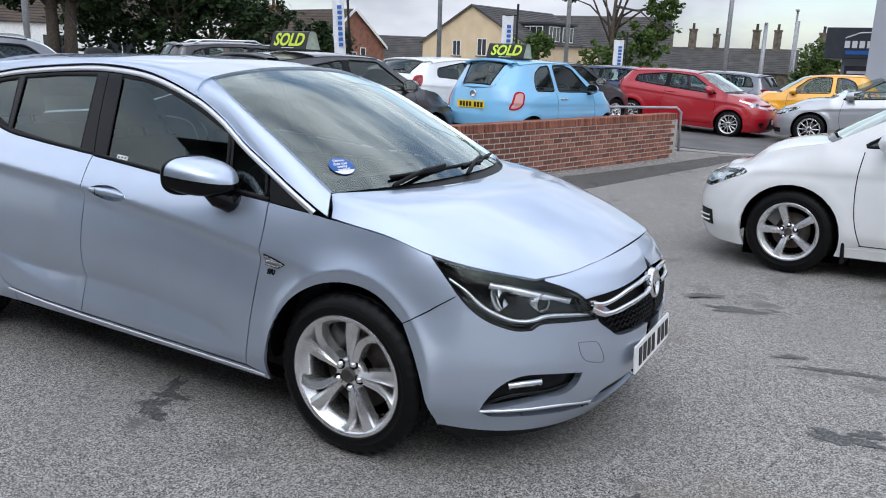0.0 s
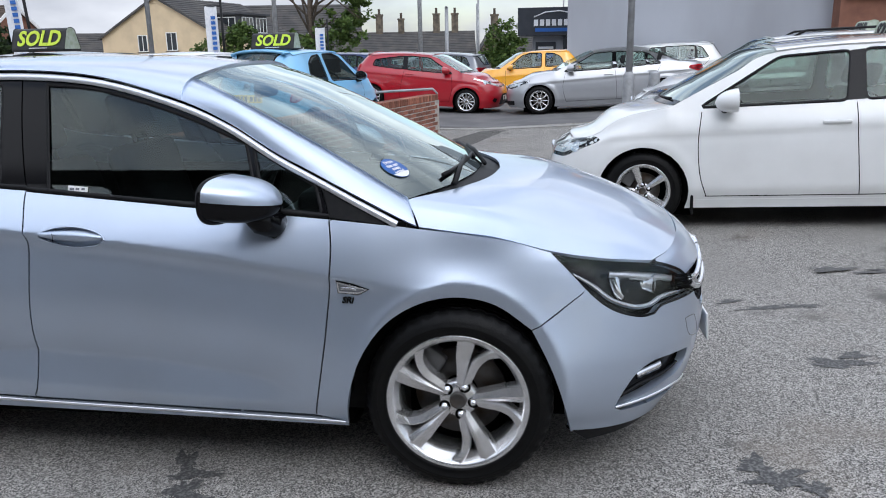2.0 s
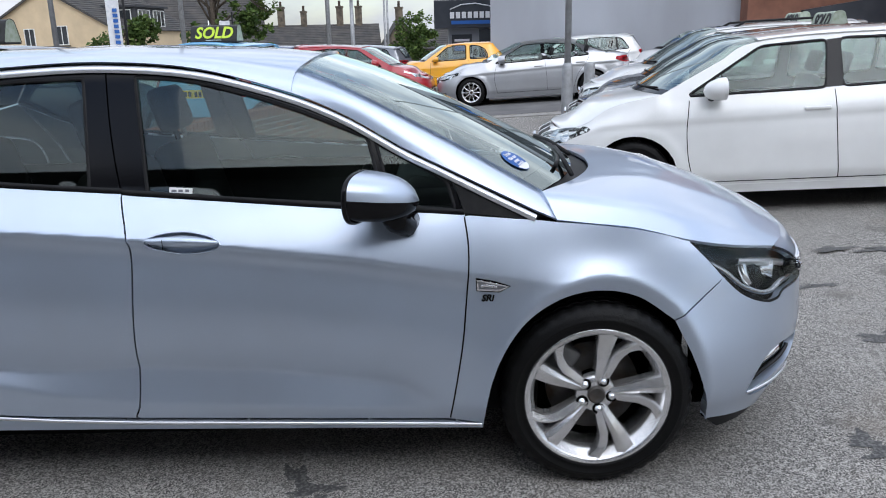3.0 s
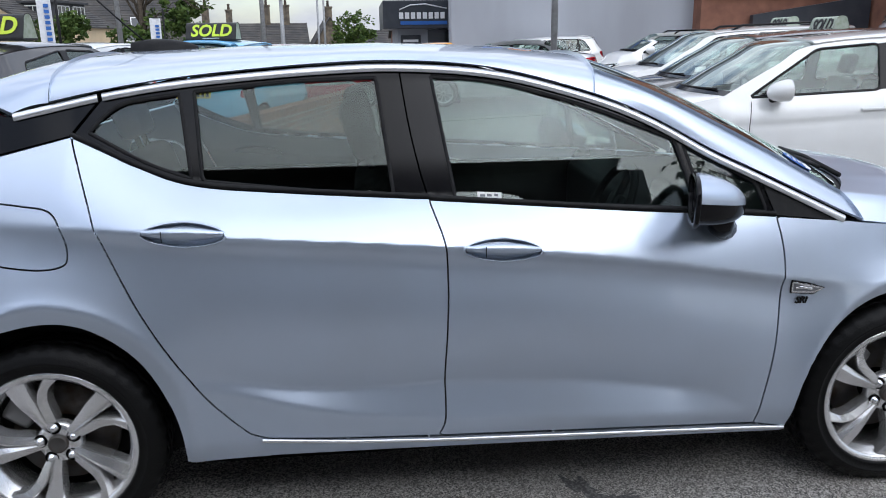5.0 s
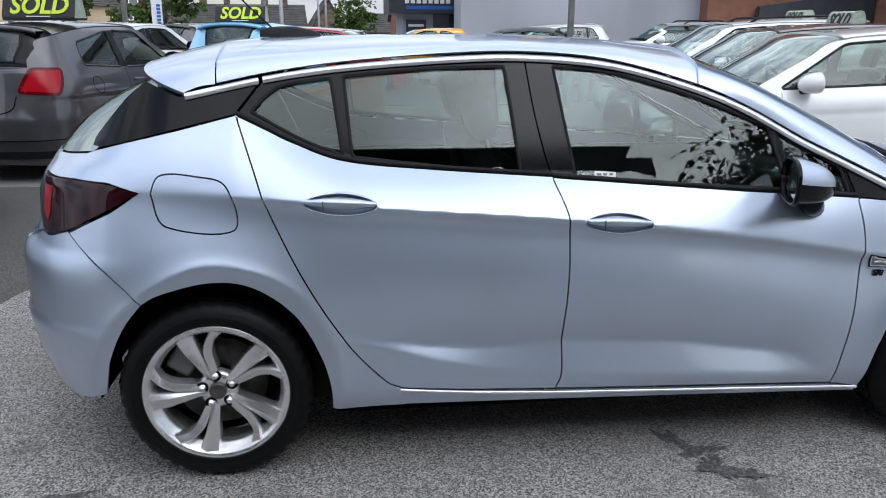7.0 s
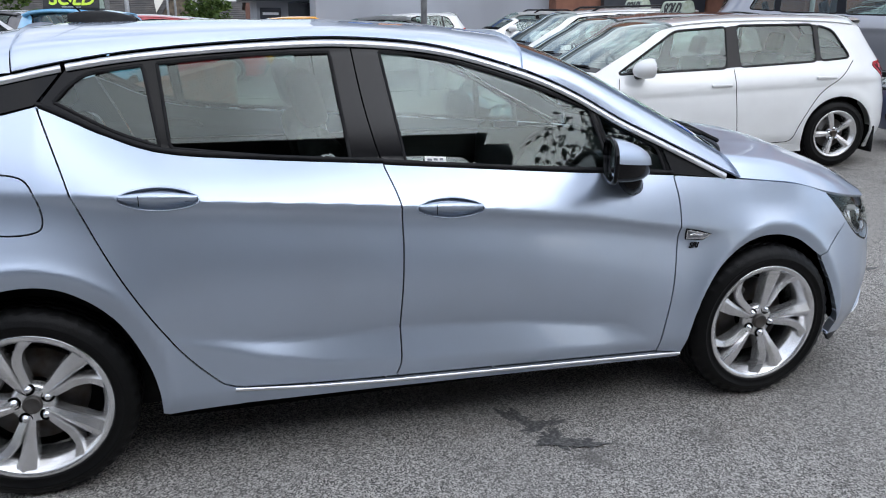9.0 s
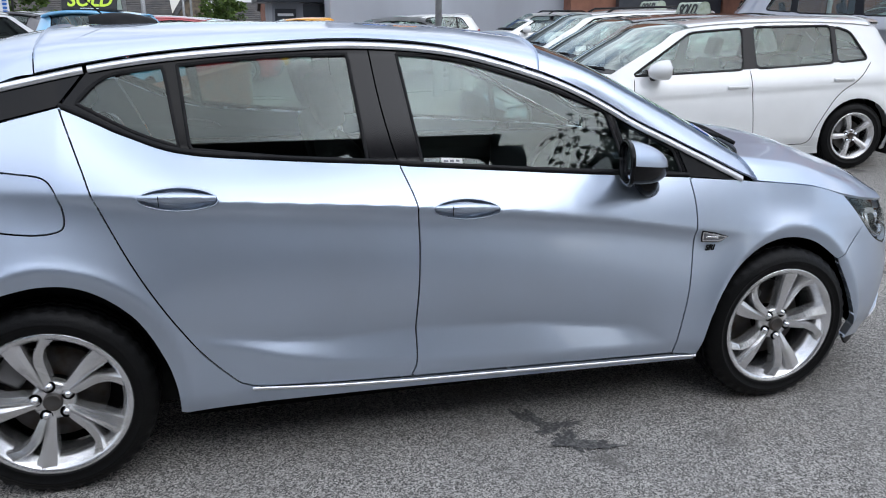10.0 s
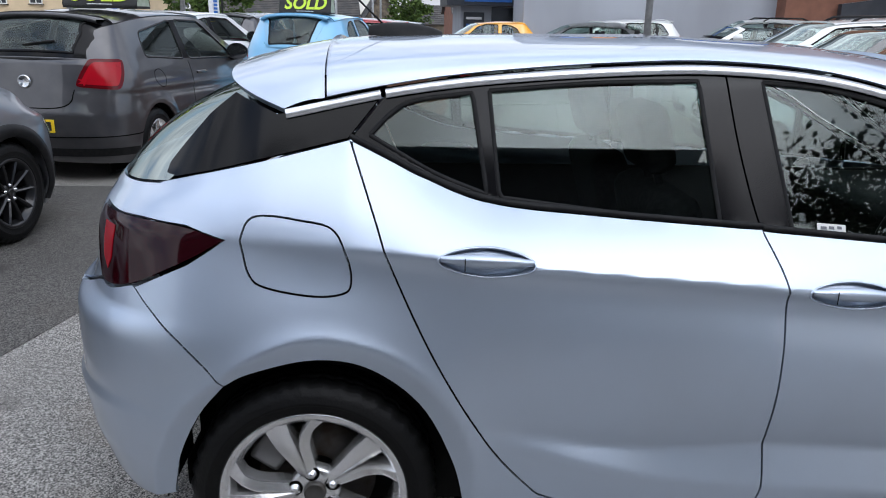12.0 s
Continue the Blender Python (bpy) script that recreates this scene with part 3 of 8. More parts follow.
gx = np.unique(np.concatenate([np.linspace(-6, 8, 57), np.linspace(-40, 40, 41), np.array([-900, -300, -120, -70, 70, 120, 300, 900])]))
gy = np.unique(np.concatenate([np.linspace(-8, 18, 105), np.linspace(-40, 60, 51), np.array([-900, -300, -100, 90, 150, 300, 900])]))
part("ground", grid([[(x, y, float(ground_height(x, y))) for x in gx] for y in gy]), ASPHALT)
tagged(bpy.data.objects["ground"], "worn grey asphalt forecourt with dark stains", "ground", kind="structure")
def astra_belt(x):
    return lerp(x, (-2.1, 0.98), (-1.9, 1.04), (-1.7, 1.095), (-1.45, 1.165), (-1.24, 1.214), (-1.05, 1.126), (-0.885, 1.07), (-0.6, 1.04), (-0.19, 1.01), (0.19, 0.978), (0.48, 0.955), (0.9, 0.926), (1.2, 0.897), (1.46, 0.865), (1.6, 0.84), (1.9, 0.81), (2.2, 0.76))


def astra_crease(x):
    return lerp(x, (-2.1, 1.0), (-1.55, 0.99), (-1.25, 0.972), (-1.0, 0.955), (-0.78, 0.932), (-0.39, 0.9), (-0.15, 0.878), (0.17, 0.848), (0.56, 0.8), (0.9, 0.742), (1.3, 0.70), (1.7, 0.66), (2.2, 0.63))


def astra_wide(x, z):
    zb, zc = astra_belt(x), astra_crease(x)
    zc = np.minimum(zc, zb - 0.06)
    glass = 0.765 - 0.45 * (z - 1.0) - 0.5 * np.maximum(z - 1.36, 0) ** 1.5
    top = lerp(x, (-1.6, 0.0), (-1.24, 1.0), (1.0, 1.0), (1.25, 0.0))
    yb = (0.765 - 0.45 * (zb - 1.0)) * top + (1 - top) * lerp(x, (-1.6, 0.712), (-1.2, 0.68), (1.0, 0.79), (1.6, 0.80))
    lean = 0.070 * smooth(-x, 0.90, 1.55) + 0.030 * smooth(x, 0.98, 1.45)
    yc = 0.872 - lean
    q = np.clip((z - zc) / np.maximum(zb - zc, 0.01), 0, 1)
    upper = yc + (yb - yc) * (0.72 * q + 0.28 * q * q)
    # below the crease: a hollow, the door's belly, the scoop and the sill
    d = zc - z
    hard = lerp(x, (-1.7, 0.0), (-1.3, 0.2), (-1.0, 0.75), (-0.4, 1.0), (0.6, 1.0), (0.9, 0.8), (1.12, 0.0))
    dd = np.maximum(d, 0)
    hollow = 0.0185 * hard * (dd / 0.045) * np.exp(1 - dd / 0.045)
    belly = yc + 0.024 * smooth(d, 0.0, 0.32) + lean * np.sin(np.clip(d / 0.32, 0, 1) * math.pi / 2)
    scoop = lerp(x, (-0.92, 0.50), (-0.75, 0.455), (-0.62, 0.415), (-0.44, 0.375), (-0.22, 0.350), (-0.14, 0.346), (0.41, 0.318), (0.83, 0.296))
    edge = scoop + lerp(x, (-0.92, 0.02), (-0.60, 0.05), (-0.18, 0.112), (0.26, 0.112), (0.69, 0.075), (0.83, 0.012))
    on = smooth(x, -1.0, -0.50) * (1 - smooth(x, 0.58, 0.84))
    dip = 0.030 * on * np.clip((z - scoop) / np.maximum(edge - scoop, 0.02), 0, 1) * np.exp(-np.maximum(z - edge, 0) / 0.085)
    low = 0.03 * smooth(0.32 - z, 0.0, 0.14)
    lower = belly - hollow - dip - low
    y = np.where(z > zc, upper, lower)
    y = np.where(z > zb, yb - (0.765 - 0.45 * (zb - 1.0)) + glass, y)
    # flared arches: a flat lip band with a crisp upper edge
    for hub, band, top_ in ((1.331, ((-30, 0.36), (30, 0.37), (50, 0.383), (60, 0.388), (75, 0.396), (95, 0.396), (120, 0.378), (150, 0.354), (200, 0.345)), 0.80), (-1.331, ((-30, 0.40), (30, 0.43), (60, 0.44), (85, 0.437), (95, 0.432), (107, 0.415), (125, 0.395), (150, 0.40), (200, 0.41)), 0.90)):
        r = np.hypot(x - hub, z - 0.33)
        th = np.degrees(np.arctan2(z - 0.33, x - hub))
        th = np.where(th < -90, th + 360, th)
        r1 = lerp(th, *band)
        y = y + (0.024 * np.exp(-np.maximum(r - r1, 0) / 0.055) - 0.42 * np.clip(r1 - r, 0, 0.07)) * (1 - smooth(z, top_ - 0.06, top_ + 0.06)) * (1 - smooth(r, 0.50, 0.62)) * smooth(z, 0.16, 0.34)
    return y


ASTRA = Shell(astra_wide,
    lambda z: lerp(z, (0.1, 2.08), (0.15, 2.13), (0.2, 2.17), (0.27, 2.215), (0.35, 2.237), (0.45, 2.252), (0.6, 2.248), (0.68, 2.225), (0.74, 2.185), (0.79, 2.12), (0.84, 2.0), (1.5, 1.6)),
    lambda z: lerp(z, (0.1, -1.90), (0.2, -1.96), (0.3, -2.03), (0.40, -2.075), (0.50, -2.095), (0.535, -2.100), (0.56, -2.086), (0.62, -2.088), (0.74, -2.090), (0.765, -2.080), (0.80, -2.035), (0.85, -2.02), (0.95, -2.015), (1.0, -2.0), (1.06, -1.96), (1.12, -1.88), (1.5, -1.62)),
    1.4, -1.40, 2.3, 2.7, 1.55)


# ---- the silver-blue hatchback ----
def build_astra():
    sh = ASTRA
    car = thing("hatchback_car", pose(0, 0, 0), "silver-blue metallic five-door hatchback parked on worn asphalt", "car")
    sz = lambda pts: np.array([(sh.s(x, z), z) for x, z in pts])
    cur = lambda pts, n=10: sz(soft(pts, n))
    both = lambda name, g, mat, par, label="": [part(name, g, mat, par, label), part(name, flip(g), mat, par, label)]
    mid = [(-0.263, 1.392), (-0.241, 1.23), (-0.214, 1.096), (-0.188, 1.002), (-0.151, 0.889), (-0.145, 0.771), (-0.151, 0.63), (-0.159, 0.497), (-0.161, 0.349), (-0.183, 0.288)]
    frd = [(0.904, 0.926), (0.915, 0.84), (0.914, 0.753), (0.904, 0.64), (0.892, 0.524), (0.87, 0.39), (0.846, 0.258)]
    rrd = [(-1.239, 1.214), (-1.177, 1.051), (-1.127, 0.918), (-1.021, 0.704), (-0.883, 0.476), (-0.774, 0.351), (-0.735, 0.326), (-0.69, 0.312)]
    belt_f = [(-0.188, 1.008), (0.19, 0.978), (0.481, 0.955), (0.638, 0.945), (0.904, 0.926)]
    belt_r = [(-1.239, 1.214), (-1.14, 1.168), (-1.05, 1.126), (-0.885, 1.07), (-0.607, 1.041), (-0.188, 1.011)]
    chrome = [(-1.40, 1.272), (-1.142, 1.325), (-0.898, 1.359), (-0.551, 1.386), (-0.265, 1.393), (0.039, 1.367), (0.33, 1.292), (0.525, 1.215), (0.711, 1.112), (0.85, 1.045), (1.132, 0.908)]
    arch_f = [(0.957, 0.231), (0.976, 0.36), (1.02, 0.485), (1.098, 0.592), (1.208, 0.658), (1.334, 0.677), (1.458, 0.652), (1.573, 0.575)]
    arch_ff = [(1.573, 0.575), (1.638, 0.446), (1.682, 0.321), (1.708, 0.2)]
    arch_r = [(-1.534, 0.648), (-1.467, 0.680), (-1.31, 0.709), (-1.183, 0.686), (-1.062, 0.591), (-0.986, 0.451), (-0.954, 0.342), (-0.949, 0.25)]
    arch_rr = [(-1.684, 0.33), (-1.676, 0.37), (-1.655, 0.455), (-1.60, 0.565), (-1.534, 0.648)]

    # doors
    low_f = [(0.846, 0.258), (0.42, 0.270), (-0.183, 0.288)]
    low_r = [(-0.183, 0.288), (-0.45, 0.298), (-0.69, 0.312)]
    lower_mid = mid[3:]
    fd = np.vstack([cur(frd), sz(low_f), cur(lower_mid)[::-1], cur(belt_f)])
    rd = np.vstack([cur(rrd)[::-1], cur(belt_r), cur(lower_mid), sz(low_r)])
    for nm, outl, hx, hz in (("front_door", fd, 0.022, 0.866), ("rear_door", rd, -0.902, 0.948)):
        # cut the oval handle recess
        ang = np.linspace(0, 2 * math.pi, 40, endpoint=False)
        tilt = -0.05
        eye = lambda a, b: np.array([(sh.s(hx, hz) + a * math.cos(t) * math.cos(tilt) - b * math.sin(t) * (1 - 0.10 * abs(math.cos(t))) * math.sin(tilt), hz + a * math.cos(t) * math.sin(tilt) + b * math.sin(t) * (1 - 0.10 * abs(math.cos(t))) * math.cos(tilt)) for t in ang])
        hole = eye(0.118, 0.034)
        g = trim(sh, outl, [hole], 0.009, depth=0.014)
        cup = trim(sh, eye(0.123, 0.039), [], 0.008, lift=-0.014, gap=0, depth=0)
        ring = np.vstack([eye(0.119, 0.035), eye(0.119, 0.035)[:1]])
        bar = []
        for k in range(13):
            q = k / 12
            xx = hx - 0.112 + 0.224 * q
            zz = hz + 0.006 + tilt * (xx - hx)
            base = sh.at(sh.s(xx, zz), zz)
            ht = 0.017 * math.sin(math.pi * min(max(q, 0.06), 0.94)) ** 0.45
            out = 0.010 * math.sin(math.pi * q) ** 0.5 + 0.004
            bar.append([tuple(base + np.array((0, -o, e))) for o, e in ((-0.006, ht), (out * 0.7, ht * 0.8), (out, 0.0), (out * 0.7, -ht * 0.8), (-0.006, -ht))])
        hb = grid(bar)
        lock = tube([tuple(sh.at(sh.s(hx - 0.055, hz), hz) + np.array((0, -0.0145, d))) for d in (-0.013, 0.0, 0.019)], 0.0012, 6)
        for s in (0, 1):
            mk = (lambda a: a) if s == 0 else flip
            door = part(nm, mk(g), PAINT, car, "silver-blue front door" if nm[0] == "f" else "silver-blue rear door")
            part("handle_recess", mk(cup), PAINT, door)
            part("recess_rim", mk(rail(sh, ring, 0.005, 0.0, 0.002, 60)), PAINT, door)
            part("handle", mk(hb), PAINT, door, "body-coloured pull handle")
            part("handle_joint", mk(lock), GAP, door)

    # front wing, rear quarter with fuel flap, sill
    wing = np.vstack([sz([(0.846, 0.258), (0.957, 0.235)]), cur(arch_f), sz([(1.66, 0.628)]), sz([(1.751, 0.691)]), sz([(1.637, 0.812)]), cur([(1.637, 0.818), (1.46, 0.865), (1.195, 0.897), (1.132, 0.905), (0.904, 0.926)]), cur(frd)])
    both("front_wing", trim(sh, wing, [], 0.008), PAINT, car)
    flap = [(-1.500, 0.985), (-1.482, 1.030), (-1.44, 1.042), (-1.36, 1.034), (-1.275, 1.016), (-1.238, 0.95), (-1.229, 0.892), (-1.25, 0.868), (-1.322, 0.862), (-1.43, 0.878), (-1.475, 0.905)]
    closed = lambda pts, n=8: soft([*pts, pts[0]], n)[:-1]
    fl = sz(closed(flap, 6))
    quarter = np.vstack([cur(rrd), sz([(-0.70, 0.246), (-0.93, 0.243), (-0.949, 0.252)]), cur(arch_r)[::-1], sz([(-1.648, 0.751), (-1.772, 0.854), (-1.63, 0.925), (-1.537, 0.985), (-1.637, 1.012), (-1.76, 1.016), (-1.843, 1.014), (-1.727, 1.094), (-1.414, 1.172)])])
    both("rear_quarter", trim(sh, quarter, [fl], 0.008), PAINT, car)
    both("fuel_flap", trim(sh, fl, [], 0.01), PAINT, car)
    sill = np.vstack([sz([(-0.76, 0.2455), (-0.74, 0.285), (-0.69, 0.305), (-0.183, 0.281), (0.42, 0.263), (0.846, 0.25), (0.957, 0.231), (0.955, 0.212), (-0.2, 0.236)])])
    both("sill", trim(sh, sill, [], 0.012, lift=-0.004), PAINT, car)
    both("sill_strip", rail(sh, sz([(-0.72, 0.312), (-0.45, 0.290), (-0.183, 0.276), (0.42, 0.257), (0.95, 0.240)]), 0.010, 0.007, 0.004), SATIN, car, "bright sill strip")

    # glasshouse: black surround with panes
    gf = [(-0.165, 1.368), (-0.105, 0.995), (0.19, 0.986), (0.45, 0.970), (0.655, 0.957), (0.598, 1.165), (0.33, 1.268), (0.04, 1.347)]
    gt = [(0.625, 1.150), (0.678, 0.957), (0.878, 0.940), (0.852, 1.028)]
    gr = [(-0.885, 1.336), (-0.6, 1.360), (-0.335, 1.368), (-0.295, 1.024), (-0.6, 1.052), (-0.862, 1.082)]
    gq = [(-1.190, 1.226), (-1.14, 1.278), (-1.08, 1.309), (-0.928, 1.331), (-0.893, 1.088), (-1.03, 1.140)]
    panes = []
    for pts, k in ((gf, ((0, 1), (1, 4), (4, 5), (5, 8))), (gt, ((0, 1), (1, 2), (2, 3), (3, 4))), (gr, ((0, 2), (2, 3), (3, 5), (5, 6))), (gq, ((0, 1), (1, 3), (3, 4), (4, 6)))):
        q = [*pts, pts[0]]
        panes.append(sz(np.vstack([soft(q[a : b + 1], 6)[:-1] if b - a > 1 else np.array(q[a : a + 1]) for a, b in k])))
    ctop = [(x, z + 0.004) for x, z in chrome]
    near = lambda a, b: [p for p in ctop if a < p[0] < b]
    trim_f = np.vstack([cur([(x, z) for x, z in belt_f]), sz([(0.868, 1.03)]), cur([(0.85, 1.045), (0.711, 1.112), (0.525, 1.215), (0.33, 1.292), (0.039, 1.367), (-0.262, 1.393)]), cur(mid[:4])])
    trim_r = np.vstack([cur(belt_r), cur(mid[:4])[::-1], cur([(-0.263, 1.393), (-0.551, 1.386), (-0.898, 1.359), (-1.152, 1.322)])])
    both("window_surround", trim(sh, trim_f, panes[:2], 0.012, lift=-0.004), GLOSSBLACK, car, "gloss black window surround")
    both("window_surround", trim(sh, trim_r, panes[2:], 0.012, lift=-0.004), GLOSSBLACK, car, "gloss black window surround")
    for p in panes:
        for ob in both("side_window", trim(sh, p, [], 0.02, lift=-0.011, gap=-0.004, depth=0), GLASS, car, "tinted side window"):
            ob.visible_shadow = False
        ring = np.vstack([p, p[:1]])
        both("window_seal", rail(sh, ring, 0.012, -0.006, 0.002), PLASTIC, car)
    both("belt_seal", rail(sh, cur([(x, z + 0.008) for x, z in belt_f]), 0.014, -0.002, 0.005), PLASTIC, car)
    both("belt_seal", rail(sh, cur([(x, z + 0.008) for x, z in belt_r]), 0.014, -0.002, 0.005), PLASTIC, car)
    sail = np.vstack([sz([(0.872, 1.03), (0.904, 0.928), (1.0, 0.918), (1.13, 0.903)])])
    both("wing_sail", trim(sh, sail, [], 0.012, lift=-0.003), PLASTIC, car, "black plastic sail panel")
    dpan = np.vstack([sz([(-1.162, 1.318), (-1.244, 1.216), (-1.414, 1.176), (-1.60, 1.13), (-1.727, 1.10), (-1.715, 1.14), (-1.60, 1.27), (-1.53, 1.325), (-1.42, 1.275), (-1.30, 1.292)])])
    both("rear_pillar_panel", trim(sh, dpan, [], 0.012, lift=-0.003), GLOSSBLACK, car, "gloss black rear pillar panel")
    cr = cur(chrome, 60)
    both("chrome_strip", rail(sh, cr[cr[:, 0] > sh.s(-1.151, 1.32)], 0.022, 0.001, 0.005), SATIN, car, "bright window strip")
    both("chrome_strip", rail(sh, cr[cr[:, 0] < sh.s(-1.159, 1.32)], 0.022, 0.001, 0.005), SATIN, car, "bright window strip")
    both("pillar_joint", rail(sh, cur(mid[:4]), 0.012, -0.012, 0.002), GAP, car)
    both("gutter_seal", rail(sh, cur([(x, z + 0.0135) for x, z in chrome]), 0.006, -0.006, 0.003), GAP, car)

    # roof, pillars, screens
    edge = soft([(x, z + 0.019) for x, z in chrome], 12)
    e3 = sh.at(sz(edge)[:, 0], edge[:, 1])
    ridge = lambda x: lerp(x, (-1.65, 1.405), (-1.57, 1.415), (-1.2, 1.450), (-0.8, 1.464), (-0.3, 1.470), (0.1, 1.455), (0.36, 1.420), (0.5, 1.39))
    vv = np.sin(np.linspace(-1, 1, 49) * math.pi / 2)

    def roof_row(x):
        ye, ze = np.interp(x, e3[:, 0], -e3[:, 1]), np.interp(x, e3[:, 0], e3[:, 2])
        bow = 0.055 * (1 - vv**2) * smooth(x, 0.0, 0.34) - 0.02 * (1 - vv**2) * smooth(-x, 1.0, 1.3)
        zc = ridge(x + 0.0)
        prof = 1 - np.abs(vv) ** 2.4
        return np.stack([x + bow, vv * ye, ze + (zc - ze) * (0.56 * prof + 0.44 * (1 - np.abs(vv) ** 30))], -1)

    part("roof", thick(grid([roof_row(x) for x in np.linspace(-1.298, 0.352, 56)]), 0.01), PAINT, car, "silver-blue roof panel")
    lip_ = soft([(-1.405, -0.640, 1.285), (-1.485, -0.585, 1.312), (-1.555, -0.50, 1.344), (-1.592, -0.3, 1.366), (-1.605, 0.0, 1.374)], 10)
    lip_ = np.vstack([lip_, (lip_ * (1, -1, 1))[::-1][1:]])
    first = roof_row(-1.304)
    rows = []
    for q in np.linspace(0, 1, 14):
        rows.append(spaced(first, 61) * (1 - q) + spaced(lip_, 61) * q + np.array((0, 0, 0.006)) * math.sin(math.pi * q))
    sp = grid(rows[::-1])
    hem = soft([(-1.395, -0.636, 1.262), (-1.475, -0.575, 1.284), (-1.53, -0.46, 1.310), (-1.552, -0.25, 1.330), (-1.56, 0.0, 1.338)], 10)
    hem = np.vstack([hem, (hem * (1, -1, 1))[::-1][1:]])
    edge_ = spaced(lip_, 61)
    part("rear_spoiler", join(sp, grid([edge_, edge_ + (0.010, 0, -0.016)])), PAINT, car, "silver-blue roof spoiler")
    part("spoiler_underside", grid([edge_ + (0.008, 0, -0.014), spaced(hem, 61)]), GLOSSBLACK, car, "gloss black spoiler underside")
    # windscreen and pillars
    ws_side = soft([(0.352, -0.572, 1.392), (0.60, -0.628, 1.272), (0.90, -0.682, 1.112), (1.153, -0.722, 0.978)], 10)
    a_low = e3[(e3[:, 0] > 0.34)]
    head = roof_row(0.352)
    a_low = spaced(np.vstack([head[:1], a_low, sh.at(sh.s(1.195, 0.90), 0.9)[None]]), 44)

    def apil_():
        """The windscreen pillar: its section goes over from the roof's rounded edge to a flat fillet."""
        top = spaced(ws_side, 44)
        us = np.linspace(0, 1, 9)
        v = 1 - us * (1 - abs(vv[8]))
        f = 0.56 * (1 - v**2.4) + 0.44 * (1 - v**30)
        f = f / f[-1]
        out = []
        for k in range(44):
            q = smooth(k / 43, 0.0, 0.9)
            rise = f * (1 - q) + (us + 0.35 * us * (1 - us)) * q
            out.append([tuple(a_low[k] + (top[k] - a_low[k]) * np.array((u, u, e))) for u, e in zip(us, rise)])
        return thick(grid(out), 0.01)

    cowl = soft([(1.153, -0.722, 0.978), (1.26, -0.50, 0.985), (1.33, -0.25, 0.990), (1.352, 0.0, 0.992)], 10)
    cowl = np.vstack([cowl, (cowl * (1, -1, 1))[::-1][1:]])
    hd = head[8:-8] + (0.010, 0, -0.006)
    ws_side = soft([tuple(head[8]), (0.56, -0.618, 1.296), (0.86, -0.672, 1.142), (1.153, -0.722, 0.978)], 10)
    both("windscreen_pillar", apil_(), PAINT, car)
    scr = coons(cowl, hd, [ws_side[-1], *ws_side[::-1][1:]], [(x, -y, z) for x, y, z in ws_side[::-1]], 40, 24, (0.0, 0, 0.006))
    w = part("windscreen", scr, CLEAR, car, "clear laminated windscreen")
    w.visible_shadow = False
    band = lambda a, b: [np.asarray(scr[0]).reshape(24, 40, 3)[i] + (0.0, 0, -0.004) for i in range(a, b)]
    part("windscreen_band", grid(band(0, 3)), GLOSSBLACK, car, "black screen border")
    part("windscreen_band", grid(band(22, 24)), GLOSSBLACK, car, "black screen border")
    sg = np.asarray(scr[0]).reshape(24, 40, 3)
    both("windscreen_band", grid([sg[:, 0] + (0, 0, -0.003), sg[:, 1] + (0, 0, -0.003)]), GLOSSBLACK, car, "black screen border")
    # round sticker inside the foot of the windscreen
    k_ = int(np.argmin(np.linalg.norm(sg.reshape(-1, 3) - (1.066, -0.558, 1.018), axis=1)))
    ki, kj = min(max(k_ // 40, 1), 22), min(max(k_ % 40, 1), 38)
    tx_ = Vector(sg[ki, kj + 1] - sg[ki, kj - 1]).normalized()
    tx_ = tx_ if tx_.y > 0 else -tx_
    tz_ = Vector(sg[ki + 1, kj] - sg[ki - 1, kj])
    tz_ = (tz_ - tx_ * tz_.dot(tx_)).normalized()
    tz_ = tz_ if tz_.z > 0 else -tz_
    ty_ = tz_.cross(tx_)
    q_ = Vector((1.066, -0.558, 1.018)) - Vector(sg[ki, kj])
    q_ = Vector(sg[ki, kj]) + q_ - ty_ * q_.dot(ty_) - ty_ * 0.004
    base_ = Matrix(((tx_.x, ty_.x, tz_.x, q_.x), (tx_.y, ty_.y, tz_.y, q_.y), (tx_.z, ty_.z, tz_.z, q_.z), (0, 0, 0, 1)))
    stk = part("screen_sticker", moved(lathe([(0.0001, 0.0), (0.054, 0.0), (0.054, 0.001)], 32), base_), SIGNBLUE, car, "round blue and white sticker")
    part("sticker_foot", moved(([(0.053 * math.cos(a), -0.0008, 0.053 * math.sin(a)) for a in np.linspace(math.pi + 0.55, 2 * math.pi - 0.55, 14)], [tuple(range(14))]), base_), SIGNWHITE, stk, flat=True)
    for word, up_ in (("Drive", 0.034), ("this car", 0.014), ("away", -0.004), ("today!", -0.023)):
        part("sticker_word", moved(letters(word, 0.022, 0.0003, 0.0005), base_ @ Matrix.Translation((0, -0.0012, up_))), SIGNWHITE, stk, flat=True)
    # bonnet
    bside = soft([(1.203, -0.785, 0.898), (1.32, -0.792, 0.885), (1.46, -0.792, 0.867), (1.637, -0.778, 0.820), (1.80, -0.725, 0.785), (1.973, -0.622, 0.752)], 8)
    bfront = soft([(1.973, -0.622, 0.752), (2.045, -0.505, 0.760), (2.098, -0.34, 0.774), (2.118, -0.15, 0.783), (2.122, 0.0, 0.785)], 8)
    bfront = np.vstack([bfront, (bfront * (1, -1, 1))[::-1][1:]])
    brear = cowl + np.array((0.075, 0, -0.014)) * (1 - (cowl[:, 1] / 0.722) ** 2)[:, None]
    lip_r = np.array([(1.203, -0.785, 0.898), (1.190, -0.762, 0.922), (1.172, -0.740, 0.952)])
